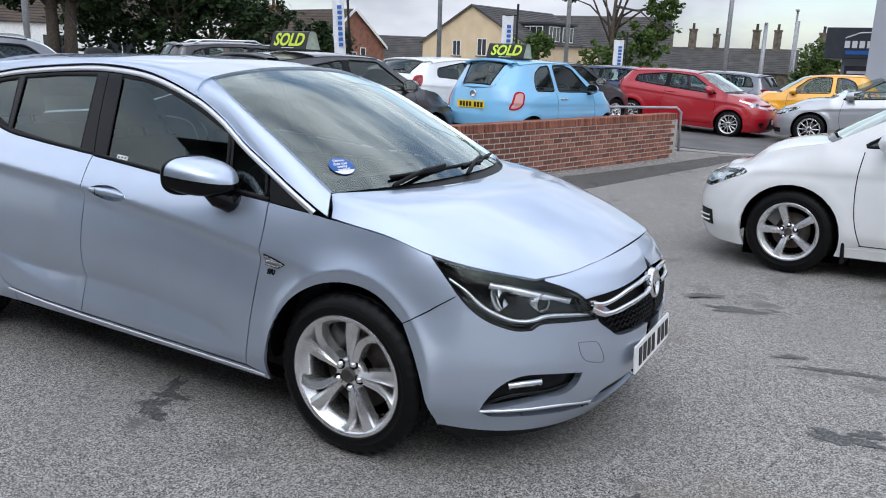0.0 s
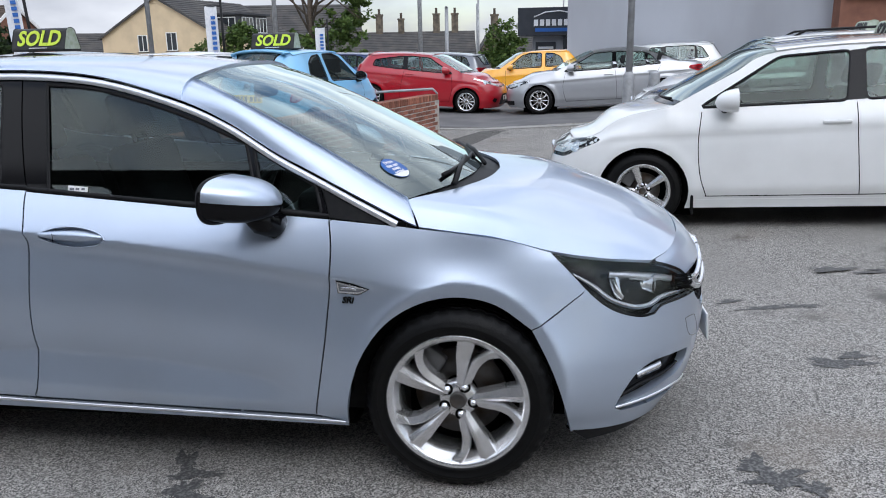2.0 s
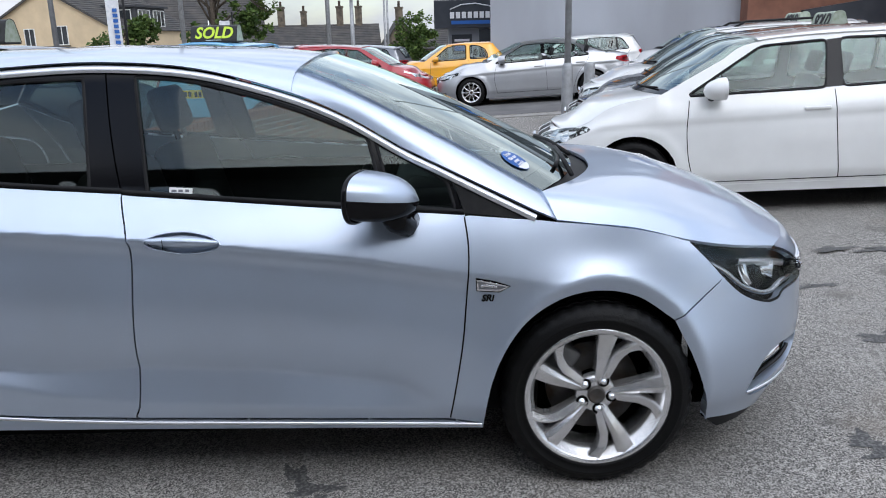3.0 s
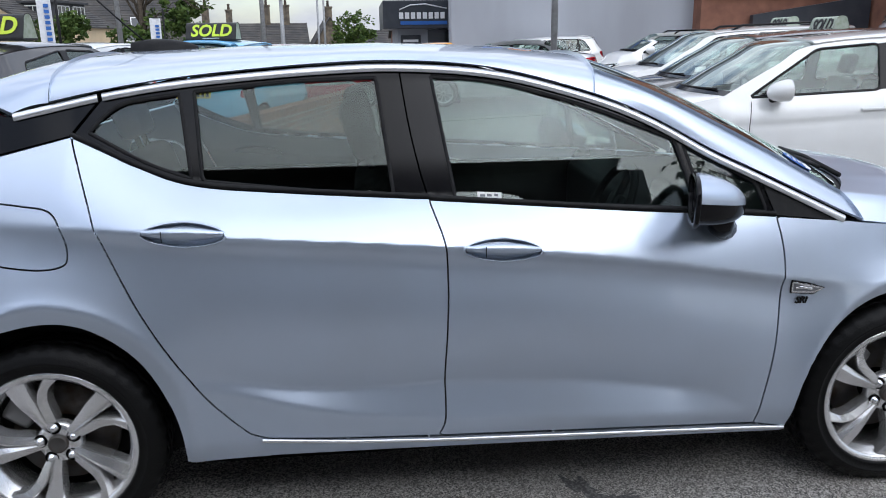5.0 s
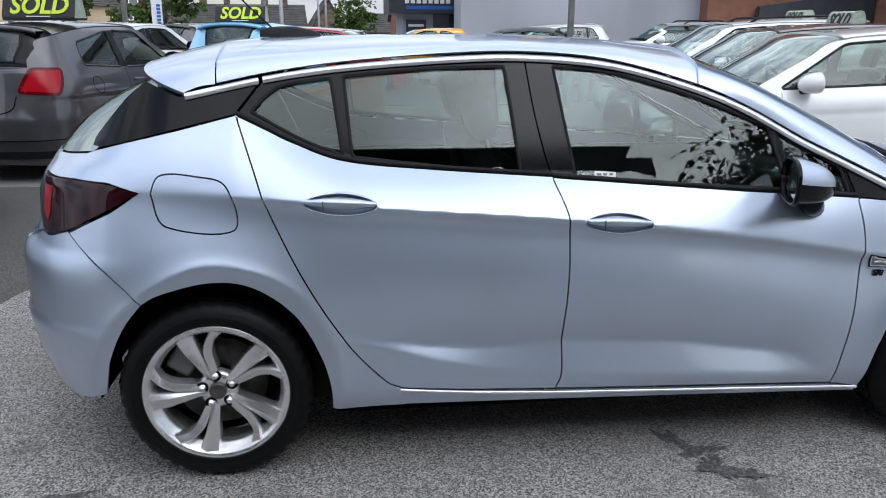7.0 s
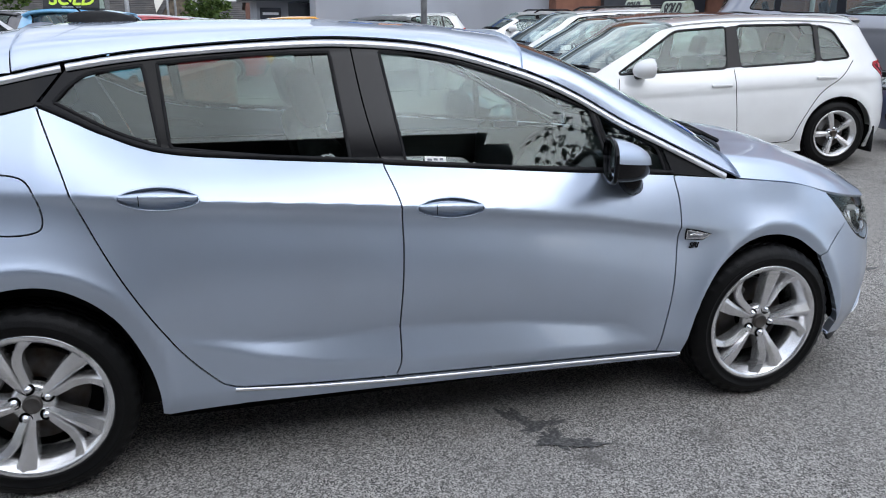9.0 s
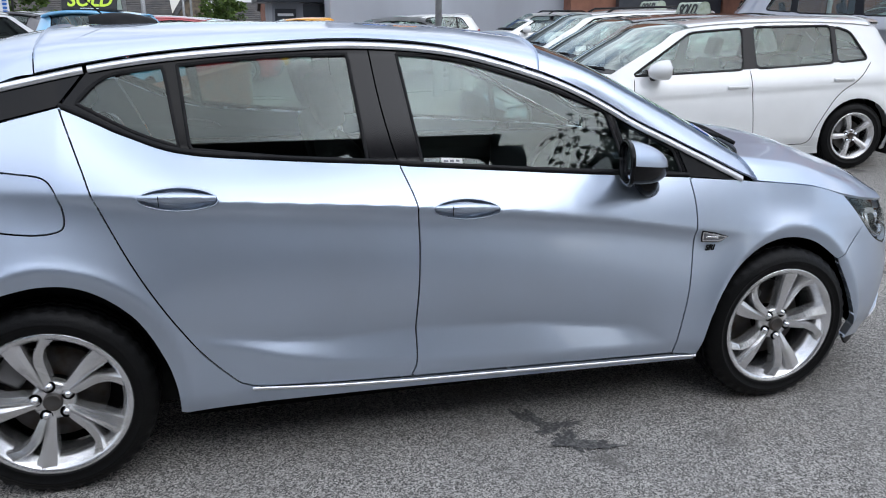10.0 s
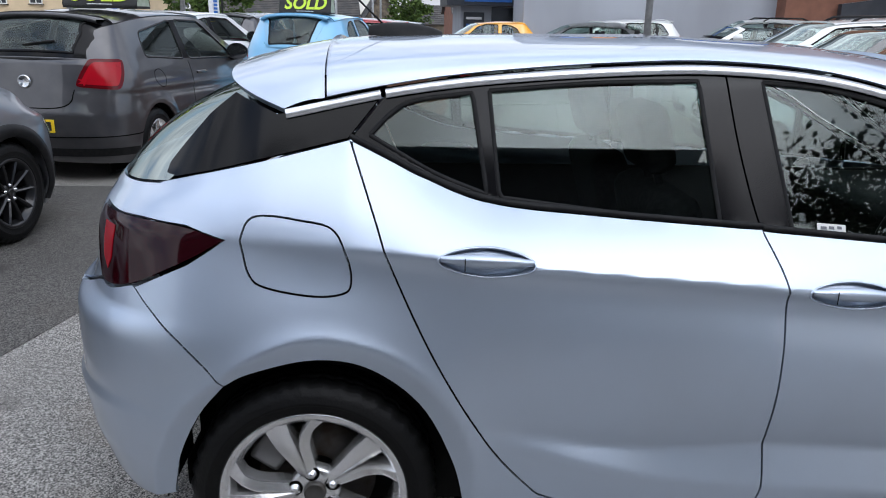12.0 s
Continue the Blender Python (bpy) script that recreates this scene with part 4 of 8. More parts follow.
    brear = np.vstack([lip_r, brear, (lip_r * (1, -1, 1))[::-1]])
    other = bside * (1, -1, 1)
    bon = coons(brear, bfront, bside, other, 50, 40, (0.015, 0, 0.045), 1.0)
    bv = np.array(bon[0])
    ridge_y = 0.47 - 0.10 * (bv[:, 0] - 1.2)
    bv[:, 2] += 0.003 * np.exp(-(((np.abs(bv[:, 1]) - ridge_y) / 0.05) ** 2)) * smooth(bv[:, 0], 1.3, 1.5)
    part("bonnet", thick((bv, bon[1]), 0.012, True), PAINT, car, "silver-blue bonnet")
    taper_ = (1 - (cowl[:, 1] / 0.722) ** 2)[:, None]
    cow = [cowl * (1, 0.97, 1) + np.array((max(dx, 0), 0, min(dz, 0))) * taper_ + (min(dx, 0), 0, max(dz, 0) - 0.003) for dx, dz in ((-0.03, 0.006), (0.0, -0.004), (0.03, -0.016), (0.07, -0.028), (0.11, -0.05))]
    part("cowl_panel", grid(cow), PLASTIC, car, "black scuttle panel")
    for y0, y1 in ((-0.45, 0.28), (0.05, 0.6)):
        t = np.linspace(0, 1, 9)
        bl = [(float(np.interp(y0 + (y1 - y0) * q, cowl[:, 1], cowl[:, 0])) - 0.035 - 0.02 * math.sin(math.pi * q), y0 + (y1 - y0) * q, 1.018 + 0.004 * math.sin(math.pi * q)) for q in t]
        wp = part("wiper", tube(bl, 0.008, 6), PLASTIC, car, "black wiper blade")
        part("wiper_arm", tube([(bl[0][0] + 0.05, bl[0][1] - 0.05, 0.995), (bl[2][0] + 0.012, bl[2][1], 1.03), (bl[4][0], bl[4][1], 1.036)], 0.009, 6), PLASTIC, wp)

    # nose: bumper with lamps, grille, fog lamps, plate
    ce = lambda z: sh.end(z) - 0.0001
    lamp = np.vstack([soft([(1.644, 0.815), (1.70, 0.752), (1.769, 0.691), (1.869, 0.618), (1.979, 0.580), (2.05, 0.577)], 6)[:-1], soft([(2.05, 0.577), (2.09, 0.598), (2.2, 0.597), (2.324, 0.592)], 6)[:-1], soft([(2.324, 0.592), (2.267, 0.655), (2.196, 0.697), (2.04, 0.745), (1.84, 0.788), (1.644, 0.815)], 6)[:-1]])
    grille = np.vstack([soft([(2.267, 0.668), (2.324, 0.590), (2.40, 0.540), (2.47, 0.507), (2.62, 0.498), (ce(0.5), 0.498)], 6), [(ce(0.70) + 0.03, 0.700)], soft([(ce(0.7), 0.700), (2.60, 0.690), (2.44, 0.678), (2.267, 0.668)], 6)[:-1]])
    fog = np.vstack([soft([(1.883, 0.282), (1.958, 0.372), (2.043, 0.412), (2.17, 0.409), (2.289, 0.396)], 6)[:-1], soft([(2.289, 0.396), (2.265, 0.352), (2.21, 0.325), (2.11, 0.318), (1.883, 0.282)], 6)[:-1]])
    intake = np.vstack([soft([(2.34, 0.240), (2.43, 0.288), (2.62, 0.300), (ce(0.3), 0.302)], 6), [(ce(0.22) + 0.03, 0.225)], soft([(ce(0.22), 0.222), (2.60, 0.216), (2.34, 0.222)], 6)[:-1]])
    slot = np.vstack([soft([(1.886, 0.272), (2.05, 0.268), (2.2, 0.262), (2.34, 0.240)], 6)[:-1], soft([(2.345, 0.222), (2.2, 0.236), (2.05, 0.247), (1.886, 0.258)], 6)[:-1]])
    nose_top = [(sh.s(1.80, 0.79), 0.795), (2.04, 0.752), (2.157, 0.762), (2.328, 0.776), (2.52, 0.784), (ce(0.785) + 0.05, 0.785)]
    outl = np.vstack([cur(arch_ff)[::-1], sz([(1.66, 0.628), (1.751, 0.691)]), [(1.644, 0.815)], soft(nose_top, 6), [(ce(0.15) + 0.05, 0.150)], soft([(ce(0.15), 0.150), (2.4, 0.152), (2.1, 0.165), (1.9, 0.183), (1.723, 0.205)], 6)])
    bump = trim(sh, outl, [lamp, grille, fog, intake, slot], 0.011, depth=0.03)
    part("front_bumper", join(bump, flip(bump)), PAINT, car, "silver-blue front bumper")
    splitter = trim(sh, np.vstack([soft([(1.70, 0.215), (1.9, 0.188), (2.1, 0.168), (2.4, 0.154), (ce(0.15) + 0.05, 0.152)], 6), [(ce(0.12) + 0.05, 0.118)], [(2.3, 0.12), (1.78, 0.15)]]), [], 0.015, lift=-0.008)
    both("splitter", splitter, PLASTIC, car, "black chin spoiler")
    for s in (0, 1):
        mk = (lambda a: a) if s == 0 else flip
        hl = part("headlight", mk(trim(sh, lamp, [], 0.012, lift=-0.06, gap=-0.01, depth=-0.058)), LAMPBLACK, car, "clear headlight with dark inner bezel")
        ln = part("headlight_lens", mk(trim(sh, lamp, [], 0.012, lift=-0.001, gap=0.001, depth=0)), LENS, hl)
        ln.visible_shadow = False
        rim_ = np.vstack([lamp, lamp[:1]])
        part("headlight_edge", mk(rail(sh, rim_, 0.012, -0.004, 0.002, 90)), GLOSSBLACK, hl)
        part("daylight_strip", mk(rail(sh, soft([(1.72, 0.745), (1.80, 0.70), (1.87, 0.650), (1.97, 0.612), (2.05, 0.607), (2.12, 0.622), (2.30, 0.612)], 6), 0.016, -0.03, 0.012)), CHROME, hl, "bright daytime light strip")
        part("headlight_brow", mk(rail(sh, soft([(1.87, 0.735), (1.95, 0.722), (2.10, 0.695), (2.21, 0.668)], 6), 0.026, -0.045, 0.01)), SATIN, hl)
        part("headlight_brow", mk(rail(sh, soft([(1.90, 0.735), (1.91, 0.69), (1.94, 0.65)], 6), 0.05, -0.05, 0.012)), CHROME, hl, "ribbed reflector")
        for cs_, cz_ in ((1.99, 0.665), (2.12, 0.655)):
            c = sh.at(cs_, cz_)
            aim = Vector((1, -0.35, 0)).normalized().to_track_quat("Y", "Z").to_matrix().to_4x4()
            part("projector", mk(moved(lathe([(0.0001, -0.018), (0.018, -0.015), (0.030, 0.0), (0.034, 0.012), (0.034, -0.05)], 24), Matrix.Translation(tuple(c + np.array((-0.055, 0.02, 0)))) @ aim)), CHROME if cs_ > 2.05 else GLOSSBLACK, hl, "round projector lens")
        fg = part("fog_light", mk(trim(sh, fog, [], 0.012, lift=-0.045, gap=-0.01, depth=-0.045)), PLASTIC, car, "black fog lamp recess")
        part("fog_lens", mk(rail(sh, [(2.0, 0.365), (2.05, 0.370), (2.13, 0.372)], 0.030, -0.035, 0.012)), CHROME, fg, "bright fog lamp")
        part("fog_fin", mk(rail(sh, soft([(1.90, 0.297), (2.0, 0.330), (2.15, 0.338), (2.24, 0.352)], 6), 0.012, -0.025, 0.01)), GLOSSBLACK, fg)
        part("bumper_lip", mk(rail(sh, soft([(1.884, 0.279), (2.05, 0.280), (2.2, 0.276), (2.345, 0.248)], 6), 0.010, 0.001, 0.004)), SATIN, car, "bright lower bumper strip")
    # near-black sheet painted as the shade seen through the bumper openings
    dark = trim(sh, np.vstack([[(1.86, 0.42), (ce(0.42) + 0.02, 0.42), (ce(0.2) + 0.02, 0.2), (1.86, 0.2)]]), [], 0.03, lift=-0.05, depth=0)
    part("bumper_shade_sheet", join(dark, flip(dark)), GAP, car)
    back_ = trim(sh, grille, [], 0.012, lift=-0.05, gap=-0.006, depth=-0.05)
    gr_ = part("grille", join(back_, flip(back_)), PLASTIC, car, "black honeycomb grille")
    scale_ = []
    for i in range(8):
        for j in range(18):
            s_, z_ = 2.33 + 0.036 * j + 0.018 * (i % 2), 0.512 + 0.021 * i
            if z_ < 0.612 and inside(np.array([s_]), np.array([z_]), offset(grille, 0.012))[0]:
                scale_.append(rail(sh, soft([(s_ - 0.017, z_ + 0.008), (s_, z_ - 0.006), (s_ + 0.017, z_ + 0.008)], 4), 0.006, -0.02, 0.012, 7))
    sc = join(*scale_)
    part("grille_mesh", join(sc, flip(sc)), GLOSSBLACK, gr_, "glossy scale-pattern mesh")
    b1 = rail(sh, soft([(2.285, 0.648), (2.36, 0.640), (2.50, 0.664), (2.64, 0.676), (2.70, 0.672)], 6), 0.016, -0.004, 0.012)
    b2 = rail(sh, soft([(2.285, 0.632), (2.36, 0.603), (2.50, 0.612), (2.64, 0.622), (2.70, 0.628)], 6), 0.018, -0.004, 0.012)
    b3 = trim(sh, np.array([(2.272, 0.660), (2.315, 0.602), (2.36, 0.600), (2.385, 0.612), (2.33, 0.645), (2.30, 0.661)]), [], 0.008, lift=0.004)
    part("grille_bar", join(b1, flip(b1), b2, flip(b2), b3, flip(b3)), CHROME, gr_, "chrome double grille bar")
    emb = Matrix.Translation((2.232, 0, 0.635)) @ Matrix.Rotation(radians(90), 4, "Z") @ Matrix.Rotation(radians(-8), 4, "X")
    part("emblem", moved(lathe([(0.0001, -0.006), (0.045, -0.006), (0.047, -0.014), (0.058, -0.014), (0.062, 0.0), (0.06, 0.02)], 40), emb), CHROME, gr_, "round chrome emblem")
    slats = join(*[rail(sh, soft([(2.38 + 0.02 * k, 0.238 + 0.016 * k), (2.6, 0.235 + 0.016 * k), (ce(0.25), 0.235 + 0.016 * k)], 4), 0.008, -0.03, 0.01) for k in range(4)])
    part("lower_intake", join(slats, flip(slats)), PLASTIC, car, "black slatted lower intake")
    plate(car, Matrix.Translation((2.254, 0, 0.385)) @ Matrix.Rotation(radians(90), 4, "Z") @ Matrix.Rotation(radians(-4), 4, "X"), WPLATE, "white front number plate")
    wsh = closed([(2.246, 0.517), (2.30, 0.512), (2.346, 0.498), (2.395, 0.425), (2.36, 0.424), (2.299, 0.442), (2.268, 0.47)], 5)
    both("washer_cover", rail(sh, np.vstack([wsh, wsh[:1]]), 0.003, 0.0, 0.0008, 60), STEELGREY, car)

    # tail: bumper, lamps, tailgate, rear screen
    te = lambda z: sh.end(z, False) - 0.12
    tl = np.vstack([soft([(-1.541, 0.985), (-1.648, 0.925), (-1.805, 0.857), (-1.904, 0.838), (-1.979, 0.840)], 6)[:-1], soft([(-1.979, 0.84), (-2.03, 0.89), (-2.06, 0.95), (-2.06, 1.004)], 6)[:-1], soft([(-2.06, 1.004), (-1.819, 1.014), (-1.648, 1.010), (-1.541, 0.985)], 6)[:-1]])
    for s in (0, 1):
        mk = (lambda a: a) if s == 0 else flip
        t_ = part("tail_light", mk(trim(sh, tl, [], 0.012, lift=0.003)), SMOKELENS, car, "smoked red tail light")
        part("tail_light_bar", mk(trim(sh, np.array([(-1.885, 0.985), (-1.895, 0.90), (-1.92, 0.87), (-1.955, 0.90), (-1.96, 0.985)]), [], 0.01, lift=0.005)), REDLENS, t_, "bright red light bar")
    bumper = np.vstack([sz([(-1.772, 0.854), (-1.648, 0.751)]), cur(arch_rr)[::-1], soft([(-1.69, 0.325), (-1.85, 0.285), (-2.05, 0.25), (-2.3, 0.235), (te(0.23), 0.23)], 5), [(te(0.74), 0.745)], soft([(-2.3, 0.755), (-2.10, 0.80), (-1.98, 0.833), (-1.904, 0.832), (-1.80, 0.858)], 5)])
    rb = trim(sh, bumper, [], 0.009, depth=0.02)
    part("rear_bumper", join(rb, flip(rb)), PAINT, car, "silver-blue rear bumper")
    gate = np.vstack([[(-1.849, 1.013), (-1.95, 1.011), (-2.06, 1.010), (-2.06, 0.95), (-1.985, 0.838), (-2.10, 0.805), (-2.3, 0.76), (te(0.75), 0.75), (te(1.06), 1.062)], soft([(-2.3, 1.066), (-1.96, 1.075), (-1.733, 1.094)], 5)])
    tg = trim(sh, gate, [], 0.012)
    part("tailgate", join(tg, flip(tg)), PAINT, car, "silver-blue tailgate")
    bot = np.array([sh.at(s_, z_) for s_, z_ in soft([(-1.738, 1.098), (-1.96, 1.078), (-2.3, 1.069), (sh.end(1.07, False), 1.066)], 8)])
    bot = np.vstack([bot, (bot * (1, -1, 1))[::-1][1:]])
    upp = soft([(-1.500, -0.56, 1.282), (-1.54, -0.4, 1.316), (-1.56, 0, 1.332)], 8)
    upp = np.vstack([upp, (upp * (1, -1, 1))[::-1][1:]])
    rs = part("rear_screen", coons(bot, upp, [bot[0], upp[0]], [bot[-1], upp[-1]], 30, 12, (-0.05, 0, 0.02)), REARGLASS, car, "tinted rear window")
    rs.visible_shadow = False
    # wheel arch liners, floor and cabin
    for hub in (1.331, -1.331):
        arc = []
        for q in np.linspace(-0.08, math.pi + 0.08, 26):
            arc.append([(hub + 0.385 * math.cos(q), -y, 0.325 + 0.385 * math.sin(q)) for y in (0.852 if 0 < q < math.pi else 0.835, 0.75, 0.58)])
        liner = grid(arc)
        both("wheel_arch_liner", join(liner, ([(hub - 0.36, -0.58, 0.18), (hub + 0.36, -0.58, 0.18), (hub + 0.36, -0.58, 0.72), (hub - 0.36, -0.58, 0.72)], [(0, 1, 2, 3)])), GAP, car)
    # underside coloured near-black, so the darkness beneath the car is painted in
    part("floor_pan", box(-0.95, -0.72, 0.14, 0.95, 0.72, 0.22, 0.02), GAP, car)
    part("boot_floor", box(-1.75, -0.56, 0.14, -0.96, 0.56, 0.24, 0.02), GAP, car)
    part("engine_tray", box(0.96, -0.56, 0.13, 1.8, 0.56, 0.22, 0.02), GAP, car)
    part("cabin_tub", join(box(-1.6, -0.74, 0.22, 1.15, -0.71, 0.90), box(-1.6, 0.71, 0.22, 1.15, 0.74, 0.90), box(-1.78, -0.55, 0.3, -1.74, 0.55, 1.0)), PLASTIC, car)
    part("headlining", grid([[(x, v * 0.55, float(ridge(x)) - 0.035 - 0.03 * abs(v)) for v in np.linspace(-1, 1, 7)] for x in np.linspace(-1.25, 0.33, 9)]), LIGHTCLOTH, car, "pale grey headlining")
    part("dashboard", join(box(0.62, -0.72, 0.62, 1.2, 0.72, 0.90, 0.06, 3), box(0.70, -0.52, 0.86, 0.95, -0.22, 0.96, 0.04, 3)), PLASTIC, car, "black dashboard")
    sw = lathe([(0.165 + 0.016 * math.cos(a), 0.016 * math.sin(a)) for a in np.linspace(0, 2 * math.pi, 9)], 36, "z")
    tilt_ = Matrix.Translation((0.50, -0.37, 0.88)) @ Matrix.Rotation(radians(-65), 4, "Y")
    part("steering_wheel", moved(join(sw, box(-0.16, -0.02, -0.02, 0.16, 0.02, 0.0), box(-0.06, -0.06, -0.03, 0.06, 0.06, 0.0, 0.015)), tilt_), PLASTIC, car, "black steering wheel")
    for sx, sy in ((-0.02, -0.37), (-0.02, 0.37), (-0.98, -0.36), (-0.98, 0.36)):
        lean = Matrix.Translation((sx - 0.18, sy, 0.52)) @ Matrix.Rotation(radians(-16), 4, "Y")
        st = part("seat", join(box(sx - 0.25, sy - 0.26, 0.34, sx + 0.28, sy + 0.26, 0.56, 0.07, 3), moved(box(-0.08, -0.255, 0, 0.06, 0.255, 0.56, 0.07, 3), lean)), CLOTH, car, "dark cloth car seat")
        part("headrest", moved(join(box(-0.05, -0.13, 0.60, 0.05, 0.13, 0.80, 0.045, 3), box(-0.01, -0.06, 0.5, 0.01, -0.045, 0.62), box(-0.01, 0.045, 0.5, 0.01, 0.06, 0.62)), lean), CLOTH, st)
    part("interior_mirror", box(0.42, -0.12, 1.28, 0.45, 0.12, 1.345, 0.02), PLASTIC, car)

    # door mirrors
    cap, low = [], []
    for q in np.linspace(0, 1, 14):
        xx = 0.595 + 0.170 * q
        yc = -0.896 + 0.03 * q
        r = 0.113 * (1 - q**2.6) ** 0.55 if q < 1 else 0.004
        h = 0.074 * (1 - q**2.8) ** 0.55 if q < 1 else 0.004
        sq = lambda v: math.copysign(abs(v) ** 0.72, v)
        lean_ = lambda v: 0.325 * r * v * (1 - q)
        ring_ = [(xx + lean_(sq(math.cos(a))), yc + 0.02 * q + r * sq(math.cos(a)), 1.011 - 0.028 * q + h * sq(math.sin(a))) for a in np.linspace(0.015 * math.pi, 0.985 * math.pi, 25)]
        cap.append(ring_)
        low.append([(xx + lean_(sq(math.cos(a))), yc + 0.02 * q + r * sq(math.cos(a)), 1.011 - 0.028 * q + h * sq(math.sin(a)) * 0.93) for a in np.linspace(0.985 * math.pi, 2.015 * math.pi, 15)])
    foot = tube([(0.675, -0.875, 0.965), (0.695, -0.855, 0.922), (0.720, -0.83, 0.902), (0.735, -0.78, 0.912)], 0.044, 12, 0.8)
    gl_ = [[(0.595 + 0.034 * k * sq(math.cos(a)), -0.896 + 0.105 * k * sq(math.cos(a)), 1.009 + 0.066 * k * sq(math.sin(a))) for a in np.linspace(0, 2 * math.pi, 33)] for k in (0.001, 1.0)]
    for s in (0, 1):
        mk = (lambda a: a) if s == 0 else flip
        dm = part("door_mirror", mk(grid(cap)), PAINT, car, "silver-blue door mirror")
        part("mirror_base", mk(join(grid(low), foot)), GLOSSBLACK, dm, "gloss black mirror foot")
        part("mirror_bezel", mk(tube([(0.588 + 0.036 * sq(math.cos(a)), -0.896 + 0.110 * sq(math.cos(a)), 1.010 + 0.071 * sq(math.sin(a))) for a in np.linspace(0, 2 * math.pi, 49)], 0.009, 6)), GLOSSBLACK, dm)
        part("mirror_glass", mk(grid(gl_)), CHROME, dm, "mirror glass")
    # repeater badge and trim script on the wing, window sticker, roof aerial
    bd = sz([(0.939, 0.733), (0.99, 0.722), (1.043, 0.707), (1.01, 0.690), (0.941, 0.693)])
    for s in (0, 1):
        mk = (lambda a: a) if s == 0 else flip
        b_ = part("side_repeater", mk(trim(sh, offset(bd, -0.004), [], 0.006, lift=0.003, gap=0, depth=0.005)), GLOSSBLACK, car, "chrome side repeater in a black bezel")
        part("repeater_bezel", mk(trim(sh, bd, [], 0.006, lift=0.006, gap=0, depth=0.003)), CHROME, b_)
        part("repeater_lens", mk(trim(sh, offset(bd, 0.007), [], 0.004, lift=0.0075, gap=0, depth=0.002)), STEELGREY, b_)
        part("repeater_script", mk(rail(sh, sz([(0.953, 0.708), (0.972, 0.712), (1.004, 0.706)]), 0.009, 0.0085, 0.001)), CHROME, b_)
    at = sh.at(sh.s(0.972, 0.668), 0.668)
    part("trim_script", moved(letters("SRi", 0.030, 0.0015, 0.0012, 0.25), Matrix.Translation((at[0], at[1] - 0.003, at[2]))), GLOSSBLACK, car, "small dark trim lettering")
    st = np.array([(sh.s(-0.04, 1.03), 1.029), (sh.s(0.035, 1.03), 1.024), (sh.s(0.035, 1.0), 1.006), (sh.s(-0.04, 1.0), 1.011)])
    part("window_sticker", trim(sh, st, [], 0.006, lift=-0.009, gap=0, depth=0), WPLATE, car, "small white window sticker")
    for a_, b_ in ((-0.032, -0.016), (-0.010, 0.004), (0.012, 0.024)):
        bar_ = np.array([(sh.s(a_, 1.02), 1.021), (sh.s(b_, 1.02), 1.020), (sh.s(b_, 1.02), 1.013), (sh.s(a_, 1.02), 1.014)])
        part("sticker_bar", trim(sh, bar_, [], 0.004, lift=-0.0075, gap=0, depth=0), STEELGREY, car)
    part("aerial_fin", grid([[(x, 0.045 * c * (1 - ((x + 1.10) / 0.13) ** 2) ** 0.5 * 1.0, 1.452 + 0.042 * (1 - abs(c) ** 2.2) * max(0.02, (1 - ((x + 1.12) / 0.16) ** 2)) ** 0.7) for c in np.linspace(-1, 1, 13)] for x in np.linspace(-1.22, -0.98, 16)]), PLASTIC, car, "black aerial base")
    part("aerial_mast", tube([(-1.17, 0, 1.485), (-1.25, 0, 1.56), (-1.37, 0, 1.68)], 0.0035, 6), PLASTIC, car, "thin black aerial mast")
    for x, turn in ((1.331, 0.165), (-1.331, 0.75)):
        wheel(car, x, -0.774, 0.317, -1, 0.319, 0.232, "twin", 0.215, turn=turn)
        wheel(car, x, 0.774, 0.317, 1, 0.319, 0.232, "twin", 0.215, turn=turn, detail=False)
    return car


build_astra()


# ---- other cars: one builder, many shapes ----
def rounded(pts, r):
    """A closed outline with its corners rounded off."""
    p = [np.array(q, float) for q in pts]
    out = []
    for i, b in enumerate(p):
        a, c = p[i - 1], p[(i + 1) % len(p)]
        u, v = a - b, c - b
        s, t = b + u * min(r / np.linalg.norm(u), 0.4), b + v * min(r / np.linalg.norm(v), 0.4)
        out += [tuple((1 - k) ** 2 * s + 2 * k * (1 - k) * b + k * k * t) for k in (0, 0.25, 0.5, 0.75, 1)]
    return out


